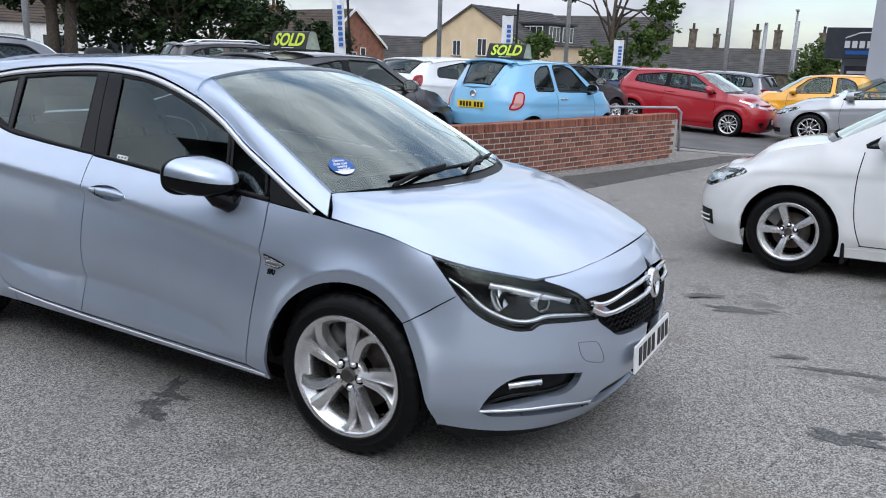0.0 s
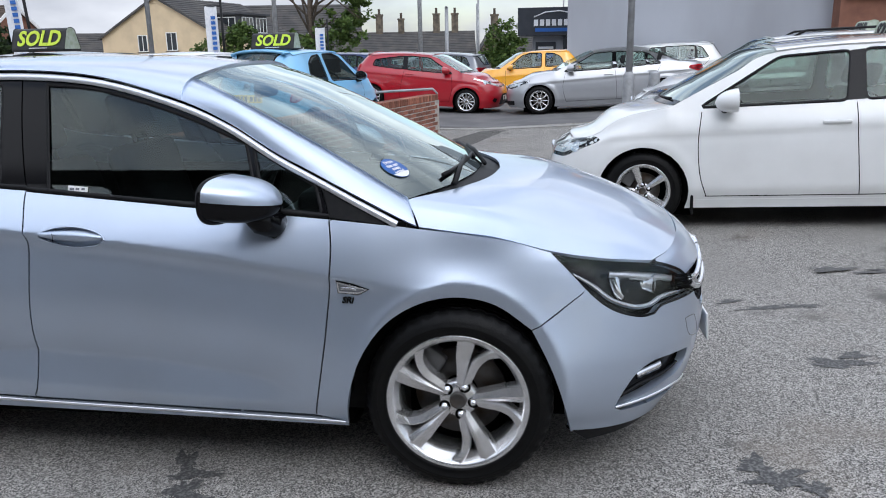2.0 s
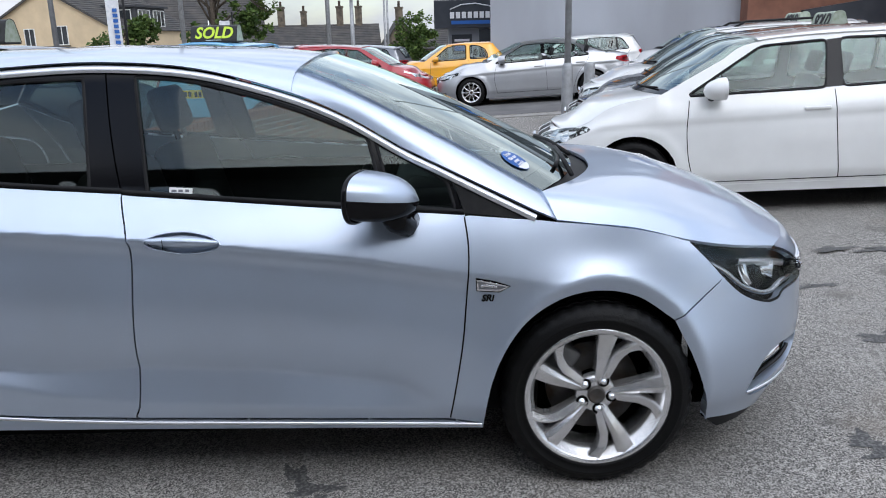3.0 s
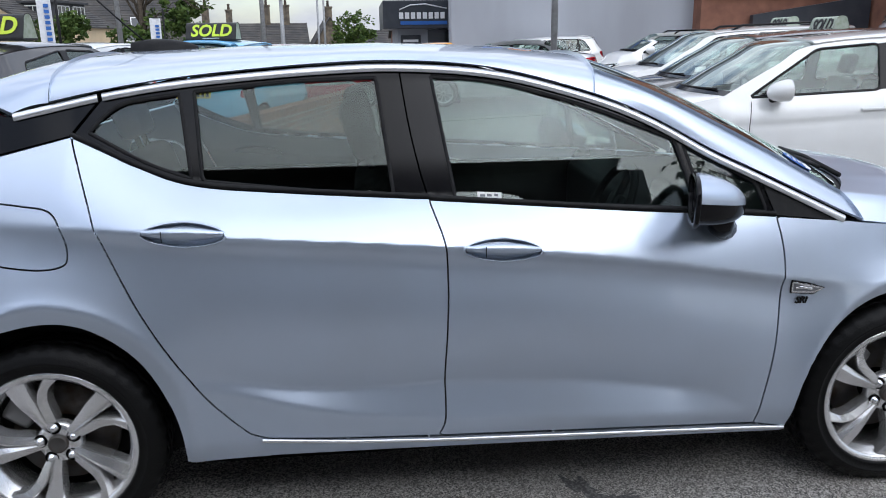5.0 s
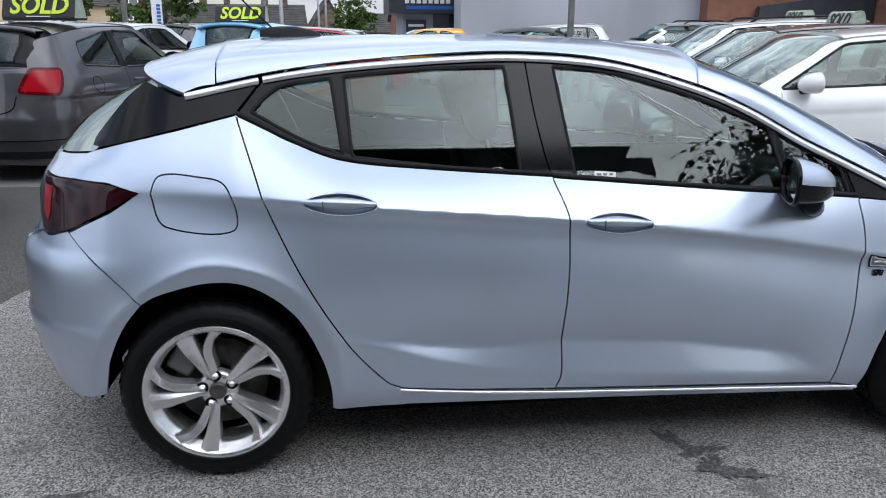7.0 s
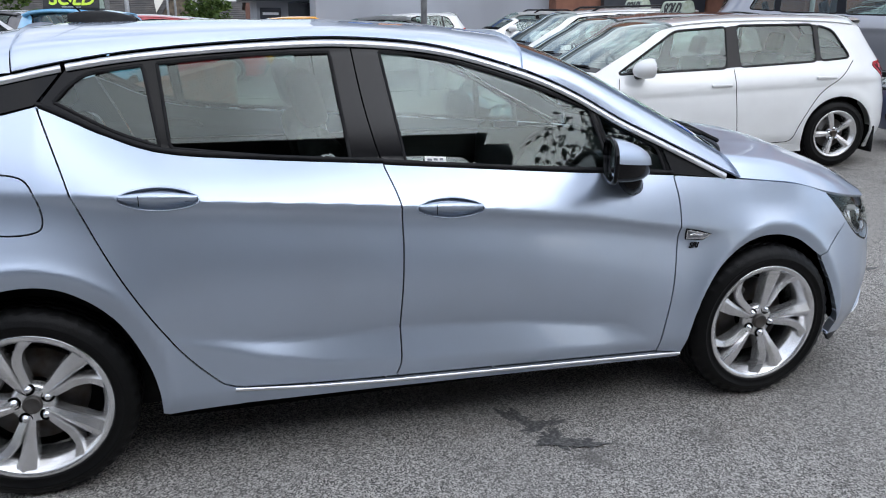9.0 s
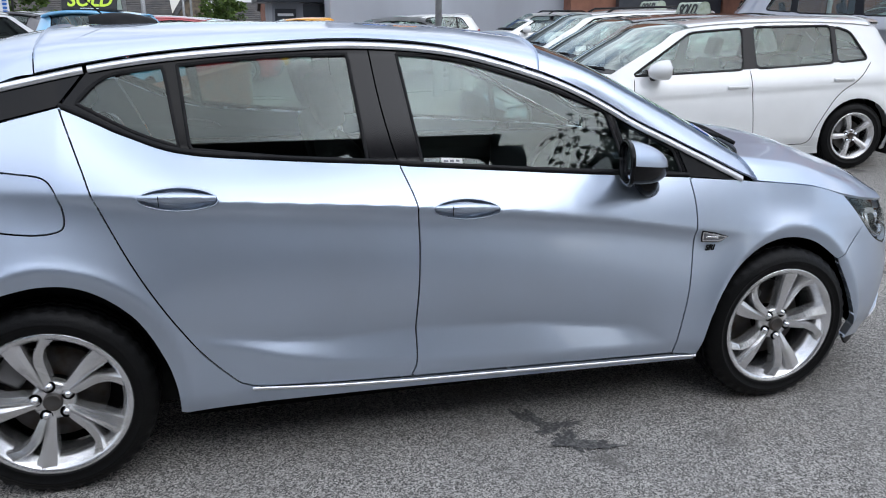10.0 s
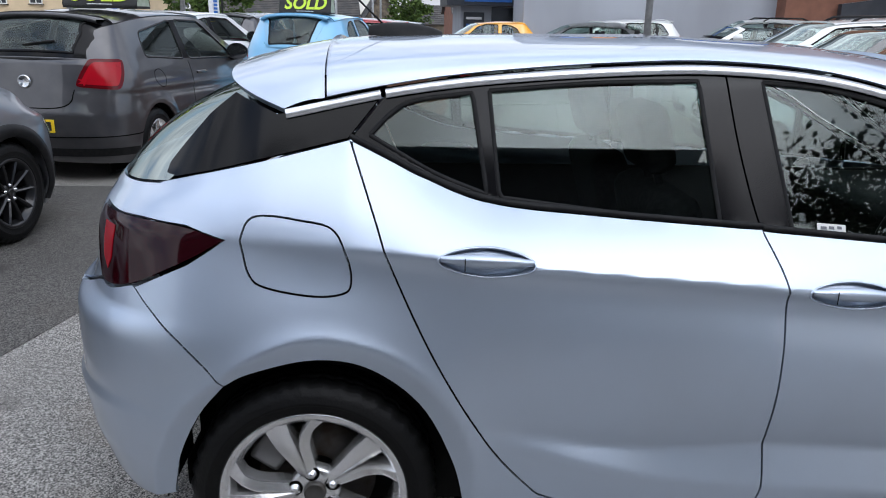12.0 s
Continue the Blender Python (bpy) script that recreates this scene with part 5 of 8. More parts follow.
def generic_car(name, label, c, m, group="parked cars"):
    """A car from its main measures. Local x runs forward from the middle of the wheelbase."""
    car = thing(name, m, label, "car", group)
    W, f, r, wb = c["w"], c["f"], c["r"], c["wb"] / 2
    (cx, cz), (hx, hz), (tx, tz), (dx, dz) = c["cowl"], c["head"], c["tail"], c["deck"]
    nz, R = c["nose"], c["R"]
    paint = c["paint"]
    zb = lambda x: lerp(x, (r, c["belt"][1]), (dx, c["belt"][1]), (cx - 0.1, c["belt"][0]), (cx + 0.02, cz - 0.03), (f - 0.45, nz + 0.05), (f, nz))
    side = hz - 0.075
    zc = lambda x: lerp(x, (r, c["crease"][1]), (f, c["crease"][0]))

    def wide(x, z):
        b = zb(x)
        yb = W - 0.075
        k = np.minimum(zc(x), b - 0.05)
        q = np.clip((z - k) / np.maximum(b - k, 0.02), 0, 1)
        up = W - 0.012 + (yb - W + 0.012) * (0.6 * q + 0.4 * q * q)
        d = k - z
        lo = W - 0.012 - 0.006 * np.exp(-(((d - 0.03) / 0.04) ** 2)) * smooth(d, 0, 0.02) + 0.012 * smooth(d, 0.02, 0.25) - 0.05 * smooth(0.36 - z, 0.0, 0.2)
        y = np.where(z > k, up, lo)
        top = yb - 0.40 * (z - b) - 0.6 * np.maximum(z - side, 0) ** 1.3
        y = np.where(z > b, top, y)
        for hub in (wb, -wb):
            g = np.hypot(x - hub, z - R)
            y = y + 0.012 * (1 - smooth(g, R + 0.075, R + 0.17)) * smooth(g, R, R + 0.07) * (1 - smooth(z, k - 0.08, k + 0.05))
        return y

    sh = Shell(wide,
        lambda z: lerp(z, (0.1, f - 0.16), (0.2, f - 0.05), (0.32, f - 0.012), (0.5, f), (nz - 0.15, f - 0.02), (nz - 0.04, f - 0.07), (nz + 0.03, f - 0.22), (hz, f - 0.7)),
        lambda z: lerp(z, (0.1, r + 0.14), (0.22, r + 0.05), (0.4, r), (0.6, r + 0.005), (0.75, r + 0.04), (dz - 0.03, min(dx, r + 0.12) - 0.02), (dz + 0.05, dx), (hz, tx - 0.02)),
        c.get("xf", wb + 0.05), c.get("xr", -wb - 0.05), c.get("nf", 2.5), c.get("nr", 2.9), hz + 0.02)
    sz = lambda pts: np.array([(sh.s(x, z), z) for x, z in pts])
    both = lambda nm, g, mat, par, lab="": [part(nm, g, mat, par, lab), part(nm, flip(g), mat, par, lab)]
    fe, re_ = (lambda z: sh.end(z)), (lambda z: sh.end(z, False))
    ra = R + 0.045
    arch = lambda hub: [(hub - ra * math.cos(a), R + ra * math.sin(a)) for a in np.linspace(-0.42, math.pi + 0.42, 19)]
    zlow = 0.2
    cant = soft([(cx - 0.02, cz), (hx + 0.40 * (cx - hx), cz + 0.62 * (side - cz)), (hx, side), (0.5 * (hx + tx), side + 0.02), (tx + 0.05, tz - 0.085), (0.5 * (tx + dx), 0.5 * (tz - 0.085 + dz) + 0.01), (dx + 0.01, dz)], 8)
    shoulder = soft([(f - 0.16, nz + 0.01), (f - 0.45, nz + 0.06), (0.5 * (f - 0.3 + cx), 0.5 * (nz + 0.07 + cz) + 0.025), (cx - 0.02, cz)], 8)
    lower = [(fe(zlow) + 0.15, zlow)] + [tuple(p) for p in sz(arch(wb)[::-1])] + [tuple(p) for p in sz(arch(-wb)[::-1])] + [(re_(zlow) - 0.15, zlow)]
    back_top = [(re_(dz - 0.04) - 0.15, dz - 0.02), *([tuple(sz([(r + 0.16, dz - 0.005)])[0])] if dx > r + 0.3 else [])]
    outline = np.array([(fe(nz) + 0.15, nz - 0.02), *lower, *back_top, *map(tuple, sz(cant)[::-1]), *map(tuple, sz(shoulder)[::-1])])
    panes = [sz(rounded(w, 0.05)) for w in c["windows"]]
    body = trim(sh, outline, panes, c.get("step", 0.03), depth=0.02, gap=0.001)
    bd = part("body", join(body, flip(body)), paint, car)
    for w in panes:
        for ob in both("side_window", trim(sh, w, [], 0.04, lift=-0.008, gap=-0.006, depth=0), CARGLASS, car, "tinted side window"):
            ob.visible_shadow = False
        both("window_seal", rail(sh, np.vstack([w, w[:1]]), 0.022, -0.003, 0.004), GLOSSBLACK, car)
    if len(panes) > 1 and c.get("dark_pillars", True):
        for a, b in zip(c["windows"][:-1], c["windows"][1:]):
            quad = sz([(a[1][0] + 0.005, a[1][1]), (a[2][0] + 0.005, a[2][1]), (b[3][0] - 0.005, b[3][1]), (b[0][0] - 0.005, b[0][1])][::1])
            both("door_pillar", trim(sh, quad, [], 0.03, lift=0.002, depth=0.002), GLOSSBLACK, car)
    for sm in c["seams"]:
        both("shut_line", rail(sh, sz(soft(sm, 5)), 0.007, 0.0005, 0.0007), GAP, car)
    for hx_, hz_ in c.get("handles", ()):
        q = sh.at(sh.s(hx_, hz_), hz_)
        both("door_handle", moved(box(-0.1, -0.022, -0.014, 0.1, 0.005, 0.014, 0.008), Matrix.Translation(tuple(q))), c.get("handle_paint", paint), car)
    if c.get("clad"):
        for hub in (wb, -wb):
            both("arch_cladding", rail(sh, sz([(hub - (ra + 0.03) * math.cos(a), R + (ra + 0.03) * math.sin(a)) for a in np.linspace(-0.3, math.pi + 0.3, 30)]), 0.085, 0.002, 0.012), PLASTIC, car, "black wheel arch cladding")
    if "strip" in c:
        both("side_strip", rail(sh, sz(c["strip"]), c.get("strip_w", 0.03), 0.0, 0.006), c.get("strip_mat", PLASTIC), car)
    sillp = [(wb - ra - 0.01, 0.245), (-wb + ra + 0.01, 0.245), (-wb + ra + 0.02, 0.17), (wb - ra - 0.02, 0.17)]
    both("sill", trim(sh, sz(sillp), [], 0.04, lift=0.003, depth=0.01), c.get("sill", paint), car)
    # top
    shl = sz(shoulder)
    e_sh = sh.at(shl[:, 0], shl[:, 1])
    front = sh.at(np.linspace(sh.s(f - 0.16, nz + 0.01), fe(nz), 12), np.linspace(nz + 0.01, nz, 12))
    front = np.vstack([front, (front * (1, -1, 1))[::-1][1:]])
    ycw = -e_sh[-1][1]
    bow = c.get("bow", 0.16)
    cowl = np.array([(cx - 0.02 + bow * (1 - v * v), v * ycw, cz + 0.012 * (1 - v * v)) for v in np.linspace(-1, 1, 21)])
    mir = lambda a: np.asarray(a) * (1, -1, 1)
    bon = coons(front, cowl, e_sh, mir(e_sh), 24, 18, (0, 0, c.get("crown", 0.035)), 0.7)
    part("bonnet", thick(bon, 0.015), c.get("bonnet_paint", paint), car)
    ca = sz(cant)
    e_ca = sh.at(ca[:, 0], ca[:, 1])
    i1, i2 = int(np.argmin(np.abs(cant[:, 0] - hx))), int(np.argmin(np.abs(cant[:, 0] - (tx + 0.05))))

    def across(p, top, bowx):
        v = np.sin(np.linspace(-1, 1, 25) * math.pi / 2)
        return np.array([(p[0] + bowx * (1 - k * k), k * -p[1], p[2] + (top - p[2]) * (0.6 * (1 - abs(k) ** 2.4) + 0.4 * (1 - abs(k) ** 20))) for k in v])

    ridge = lambda x: lerp(x, (tx, tz), (0.4 * hx + 0.6 * tx, hz + 0.005), (0.65 * hx + 0.35 * tx, hz + 0.01), (hx, hz - 0.025))
    rows = [across(e_ca[i], float(ridge(e_ca[i][0])), 0.06 * smooth(e_ca[i][0], 0.5 * (hx + tx), hx) - 0.05 * smooth(-e_ca[i][0], -0.5 * (hx + tx), -tx)) for i in range(i1, i2 + 1)]
    rg = grid(rows[::-1])
    part("roof", thick(rg, 0.015), c.get("roof_paint", paint), car)
    wsh = coons(cowl, rows[0], e_ca[: i1 + 1], mir(e_ca[: i1 + 1]), 20, 14, (0.02, 0, 0.02))
    w = part("windscreen", wsh, CLEAR, car, "clear windscreen")
    w.visible_shadow = False
    wg = np.asarray(wsh[0]).reshape(14, 20, 3)
    part("screen_border", grid([wg[0] + (0, 0, 0.004), wg[1] + (0, 0, 0.004)]), GLOSSBLACK, car)
    for y0 in (-0.35, 0.12):
        pts = [(float(np.interp(y0 + 0.5 * k, cowl[:, 1], cowl[:, 0])) - 0.05, y0 + 0.5 * k, cz + 0.05) for k in np.linspace(0, 1, 6)]
        part("wiper", tube(pts, 0.008, 5), PLASTIC, car, "black wiper blade")
    deck = np.array([(dx + 0.01 - c.get("deck_bow", 0.06) * (1 - v * v), v * -e_ca[-1][1], dz + 0.01 * (1 - v * v)) for v in np.linspace(-1, 1, 21)])
    seg = e_ca[i2:]
    rsc = coons(rows[-1], deck, seg, mir(seg), 20, 12, (-0.02, 0, 0.015))
    rgd = np.asarray(rsc[0]).reshape(12, 20, 3)
    w = part("rear_screen", grid([row[2:-2] for row in rgd[1:-1]]), CARGLASS, car, "tinted rear window")
    w.visible_shadow = False
    ringp = [*rgd[1:-1, 2], *rgd[-2, 3:-2], *rgd[1:-1, -3][::-1], *rgd[1, 2:-3][::-1]]
    part("screen_border", tube([*map(tuple, ringp), tuple(ringp[0])], 0.012, 5), GLOSSBLACK, car)
    edge_f = [grid([rgd[:, 0], rgd[:, 1], rgd[:, 2]]), grid([rgd[:, -3], rgd[:, -2], rgd[:, -1]]), grid([rgd[0], rgd[1]]), grid([rgd[-2], rgd[-1]])]
    part("rear_frame", join(*edge_f), c.get("frame_paint", paint), car)
    part("rear_wiper", tube([tuple(rgd[-3, 10] + (-0.015, 0, 0.005)), tuple(rgd[-4, 5] + (-0.015, 0, 0.005))], 0.009, 5), PLASTIC, car, "black rear wiper") if c.get("rear_wiper", True) else None
    if dx > r + 0.3:
        tailc = sh.at(np.linspace(sh.s(r + 0.16, dz - 0.005), re_(dz - 0.04), 10), np.linspace(dz - 0.005, dz - 0.02, 10))
        tailc = np.vstack([tailc, mir(tailc)[::-1][1:]])
        l0 = [deck[0], 0.5 * (deck[0] + tailc[0]) + (0, -0.01, 0.012), tailc[0]]
        part("boot_lid", thick(coons(deck, tailc, l0, mir(l0), 20, 10, (0, 0, 0.02)), 0.015), paint, car)
    else:
        tailc = sh.at(np.linspace(sh.s(dx + 0.02, dz - 0.005), re_(dz - 0.04), 10), np.linspace(dz - 0.005, dz - 0.02, 10))
        tailc = np.vstack([tailc, mir(tailc)[::-1][1:]])
        part("tailgate_ledge", coons(deck, tailc, [deck[0], tailc[0]], [deck[-1], tailc[-1]], 20, 4, (-0.01, 0, 0.01)), paint, car)
    if c.get("spoiler", True):
        last = rows[-1]
        a_, b_ = last[3:-3], last[3:-3] * (1, 0.97, 1) + (-0.13, 0, 0.0)
        part("rear_spoiler", grid([a_ + (0.02, 0, 0.004), b_, b_ + (0.01, 0, -0.03), a_ + (0, 0, -0.05)]), paint, car)
    if "rails" in c:
        both("roof_rail", tube([(x, -0.52, float(ridge(x)) + dz2) for x, dz2 in ((hx - 0.25, -0.03), (hx - 0.4, 0.035), (tx + 0.45, 0.035), (tx + 0.25, -0.03))], 0.018, 6), c["rails"], car, "roof rail")
    # lamps, grille, plates
    for key, mat, nm, lab in (("hl", LENS, "headlight", "clear headlight"), ("tl", c.get("tl_mat", REDLENS), "tail_light", "red tail light"), ("grille", PLASTIC, "grille", "black front grille"), ("intake", PLASTIC, "lower_intake", "black lower air intake"), ("valance", PLASTIC, "rear_valance", "black rear valance"), ("fogs", PLASTIC, "fog_recess", "black fog lamp recess")):
        if key not in c:
            continue
        head_end = key in ("hl", "grille", "intake", "fogs")
        pts = np.array([((fe(z) - d) if head_end else (re_(z) + d), z) for d, z in c[key]])
        pts = np.array(rounded(pts, 0.05)) if key in ("hl", "tl") else pts
        if key in ("grille", "intake", "valance"):
            g = trim(sh, pts, [], 0.025, lift=0.003, gap=0, depth=0.008)
            part(nm, join(g, flip(g)), mat, car, lab)
            if key == "grille":
                g2 = rail(sh, [tuple(np.mean(pts[:2], 0)), tuple(np.mean(pts[2:4], 0))], 0.012, 0.006, 0.004)
                part("grille_bar", join(g2, flip(g2)), SATIN, car)
            continue
        for s in (0, 1):
            mk = (lambda a: a) if s == 0 else flip
            if key == "hl":
                base = part(nm, mk(trim(sh, pts, [], 0.02, lift=0.001, gap=0, depth=0.003)), c.get("hl_mat", LAMPBLACK), car, lab)
                ctr = pts.mean(0)
                if c.get("hl_inner"):
                    part("reflector", mk(trim(sh, offset(pts, 0.030), [], 0.015, lift=0.003, gap=0, depth=0.001)), SATIN, base, "bright reflector")
                for o in (-0.09, 0.06):
                    part("reflector", mk(trim(sh, np.array([(ctr[0] + o + 0.052 * math.cos(a), ctr[1] + 0.045 * math.sin(a)) for a in np.linspace(0, 6.28, 12, endpoint=False)]), [], 0.015, lift=0.004, gap=0, depth=0)), CHROME, base, "bright reflector")
                part("headlight_lens", mk(trim(sh, pts, [], 0.02, lift=0.010, gap=0.002, depth=0.008)), LENS, base).visible_shadow = False
            else:
                base = part(nm, mk(trim(sh, pts, [], 0.02, lift=0.006, gap=0, depth=0.008)), mat, car, lab)
                if key == "tl":
                    part("light_cell", mk(trim(sh, offset(pts, 0.028), [], 0.02, lift=0.010, gap=0, depth=0.004)), c.get("cell", DEEPRED), base)
                    part("light_cell", mk(trim(sh, offset(pts, 0.065), [], 0.015, lift=0.014, gap=0, depth=0.004)), c.get("core", REDLENS), base)
    for line in c.get("tail_lines", ()):
        both("shut_line", rail(sh, soft([(re_(z) + d, z) for d, z in line], 5), 0.009, 0.0008, 0.0008), GAP, car)
    if c.get("slats"):
        for z_ in (0.335, 0.372):
            both("fog_slat", rail(sh, [(fe(z_) - d, z_) for d in (0.66, 0.82)], 0.012, 0.012, 0.006), paint, car)
    if "rear_plate" in c:
        plate(car, Matrix.Translation((r - 0.006 + c.get("plate_in", 0.0), 0, c["rear_plate"])) @ Matrix.Rotation(radians(-90), 4, "Z"), YPLATE, "yellow rear number plate")
    plate(car, Matrix.Translation((f + 0.012, 0, c.get("front_plate", 0.42))) @ Matrix.Rotation(radians(90), 4, "Z"), WPLATE, "white front number plate")
    if "emblem" in c:
        part("emblem", moved(lathe([(0.0001, -0.004), (0.043, -0.004), (0.052, -0.012), (0.055, 0.01)], 28), Matrix.Translation((r - 0.0 + c["emblem"][0], 0, c["emblem"][1])) @ Matrix.Rotation(radians(-90), 4, "Z")), CHROME, car, "round chrome emblem")
        part("emblem", moved(lathe([(0.0001, -0.004), (0.043, -0.004), (0.052, -0.012), (0.055, 0.01)], 28), Matrix.Translation((f - 0.015, 0, nz - 0.10)) @ Matrix.Rotation(radians(90), 4, "Z")), CHROME, car, "round chrome emblem")
    # mirrors, cabin, underside, wheels
    mx, mz = c["mirror"]
    my = -float(sh.at(sh.s(mx, mz), mz)[1])
    mg = []
    for q in np.linspace(0, 1, 9):
        rr = 0.105 * c.get("mirror_size", 1.0) * (1 - q**2.4) ** 0.5 if q < 1 else 0.004
        mg.append([(mx - 0.06 + 0.17 * q, -(my + 0.12 - 0.02 * q) + rr * math.cos(a), mz + 0.075 - 0.015 * q + 0.72 * rr * math.sin(a)) for a in np.linspace(0, 2 * math.pi, 17)])
    for s in (0, 1):
        mk = (lambda a: a) if s == 0 else flip
        dm = part("door_mirror", mk(grid(mg)), c.get("mirror_paint", paint), car)
        part("mirror_foot", mk(tube([(mx + 0.02, -(my + 0.09), mz + 0.015), (mx + 0.03, -(my - 0.03), mz - 0.01)], 0.03, 8)), PLASTIC, dm)
        part("mirror_glass", mk(grid([[(mx - 0.058, -(my + 0.12) + 0.098 * c.get("mirror_size", 1.0) * k * math.cos(a), mz + 0.075 + 0.07 * c.get("mirror_size", 1.0) * k * math.sin(a)) for a in np.linspace(0, 2 * math.pi, 17)] for k in (0.001, 1)])), CHROME, dm)
    zf = min(c["belt"]) - 0.04
    part("cabin_tub", join(box(dx + 0.35, -W + 0.16, 0.2, cx - 0.1, -W + 0.18, zf), box(dx + 0.35, W - 0.18, 0.2, cx - 0.1, W - 0.16, zf), box(-wb + R + 0.05, -W + 0.06, 0.17, wb - R - 0.05, W - 0.06, 0.21), box(r + 0.4, -W + 0.34, 0.18, -wb + R + 0.04, W - 0.34, 0.22), box(wb - R - 0.04, -W + 0.34, 0.16, f - 0.45, W - 0.34, 0.2)), PLASTIC, car)
    part("dashboard", box(cx - 0.55, -W + 0.18, 0.6, cx - 0.05, W - 0.18, cz - 0.06, 0.05), PLASTIC, car)
    sw = lathe([(0.17 + 0.015 * math.cos(a), 0.015 * math.sin(a)) for a in np.linspace(0, 2 * math.pi, 7)], 24, "z")
    part("steering_wheel", moved(sw, Matrix.Translation((cx - 0.62, -0.36, cz - 0.06)) @ Matrix.Rotation(radians(-65), 4, "Y")), PLASTIC, car)
    s0 = cx - 1.15
    s1 = max(s0 - 0.85, dx + 0.80)
    for sx, sy in ((s0, -0.36), (s0, 0.36), (s1, -0.30), (s1, 0.30)):
        lean = Matrix.Translation((sx - 0.2, sy, 0.5)) @ Matrix.Rotation(radians(-17), 4, "Y")
        st = part("seat", join(box(sx - 0.24, sy - 0.24, 0.32, sx + 0.26, sy + 0.24, 0.54, 0.06), moved(box(-0.07, -0.24, 0, 0.06, 0.24, 0.55, 0.06), lean)), CLOTH, car, "dark cloth car seat")
        part("headrest", moved(box(-0.045, -0.12, 0.58, 0.045, 0.12, 0.77, 0.04), lean), CLOTH, st)
    for hub in (wb, -wb) if c.get("flaps") else ():
        both("mudflap", box(hub - R - 0.085, -(W - 0.005), 0.12, hub - R - 0.06, -(W - 0.20), R + 0.06, 0.01), PLASTIC, car, "black rubber mudflap")
    for hub in (wb, -wb):
        arc = [[(hub + (ra + 0.02) * math.cos(q), -y, R + (ra + 0.02) * math.sin(q)) for y in (W - 0.12, W - 0.3)] for q in np.linspace(-0.1, math.pi + 0.1, 14)]
        wallq = ([(hub - 0.4, -(W - 0.3), 0.06), (hub + 0.4, -(W - 0.3), 0.06), (hub + 0.4, -(W - 0.3), R + 0.36), (hub - 0.4, -(W - 0.3), R + 0.36)], [(0, 1, 2, 3)])
        both("wheel_arch_liner", join(grid(arc), wallq), GAP, car)
        for s in (-1, 1):
            wheel(car, hub, s * (W - 0.115), R, s, R, c["rim"], c.get("style", "plain"), 0.195, c.get("alloy"), c.get("spokes", 5), c.get("turn", 0.3), detail=c.get("fine", False))
    return car


def parked(x, y, heading, z=None, near=None):
    """The pose of a car whose middle stands at x, y, set on the ground's slope."""
    h = radians(heading)
    dxy = (math.cos(h), math.sin(h))
    zf, zr = (float(ground_height(x + s * 1.28 * dxy[0], y + s * 1.28 * dxy[1])) for s in (1, -1))
    return pose(x, y, (zf + zr) / 2 if z is None else z, 0, -math.degrees(math.atan2(zf - zr, 2.56)), heading)


GOLF = dict(mirror_size=1.2, wb=2.637, w=0.885, f=2.165, r=-2.02, R=0.317, rim=0.215, cowl=(1.10, 1.00), head=(0.30, 1.445), tail=(-1.54, 1.41), deck=(-1.86, 1.02), nose=0.72, belt=(0.94, 0.99), crease=(0.76, 0.83), paint=WHITE, handle_paint=WHITE,
    windows=[[(0.88, 0.975), (-0.20, 0.985), (-0.23, 1.355), (0.28, 1.335)], [(-0.32, 0.99), (-1.10, 1.01), (-1.10, 1.345), (-0.32, 1.362)], [(-1.13, 1.012), (-1.44, 1.03), (-1.29, 1.285), (-1.13, 1.34)]],
    seams=[[(0.86, 0.94), (0.885, 0.7), (0.87, 0.45), (0.82, 0.27)], [(-0.26, 0.97), (-0.27, 0.7), (-0.30, 0.27)], [(-1.46, 1.0), (-1.33, 0.86), (-1.1, 0.7), (-0.93, 0.45), (-0.86, 0.3), (-0.80, 0.27)], [(0.83, 0.27), (-0.8, 0.27)]],
    handles=[(-0.12, 0.835), (-1.17, 0.86)], hl=[(0.40, 0.60), (0.38, 0.69), (0.56, 0.735), (0.84, 0.770), (0.95, 0.745), (0.86, 0.665), (0.74, 0.605)], grille=[(0.0, 0.66), (0.34, 0.655), (0.35, 0.72), (0.0, 0.725)], intake=[(0.0, 0.25), (0.42, 0.25), (0.46, 0.36), (0.0, 0.36)], fogs=[(0.64, 0.425), (0.83, 0.42), (0.835, 0.37), (0.83, 0.30), (0.65, 0.31)], slats=True, hl_inner=True,
    tl=[(0.36, 0.80), (0.80, 0.82), (0.92, 0.94), (0.88, 0.985), (0.36, 0.99)], rear_plate=0.55, emblem=(0.03, 0.88), mirror=(0.66, 0.955), nf=3.0, rear_wiper=True, style="broad", turn=0.60, sill=WHITE, fine=True, step=0.022, xr=-1.5, flaps=True)
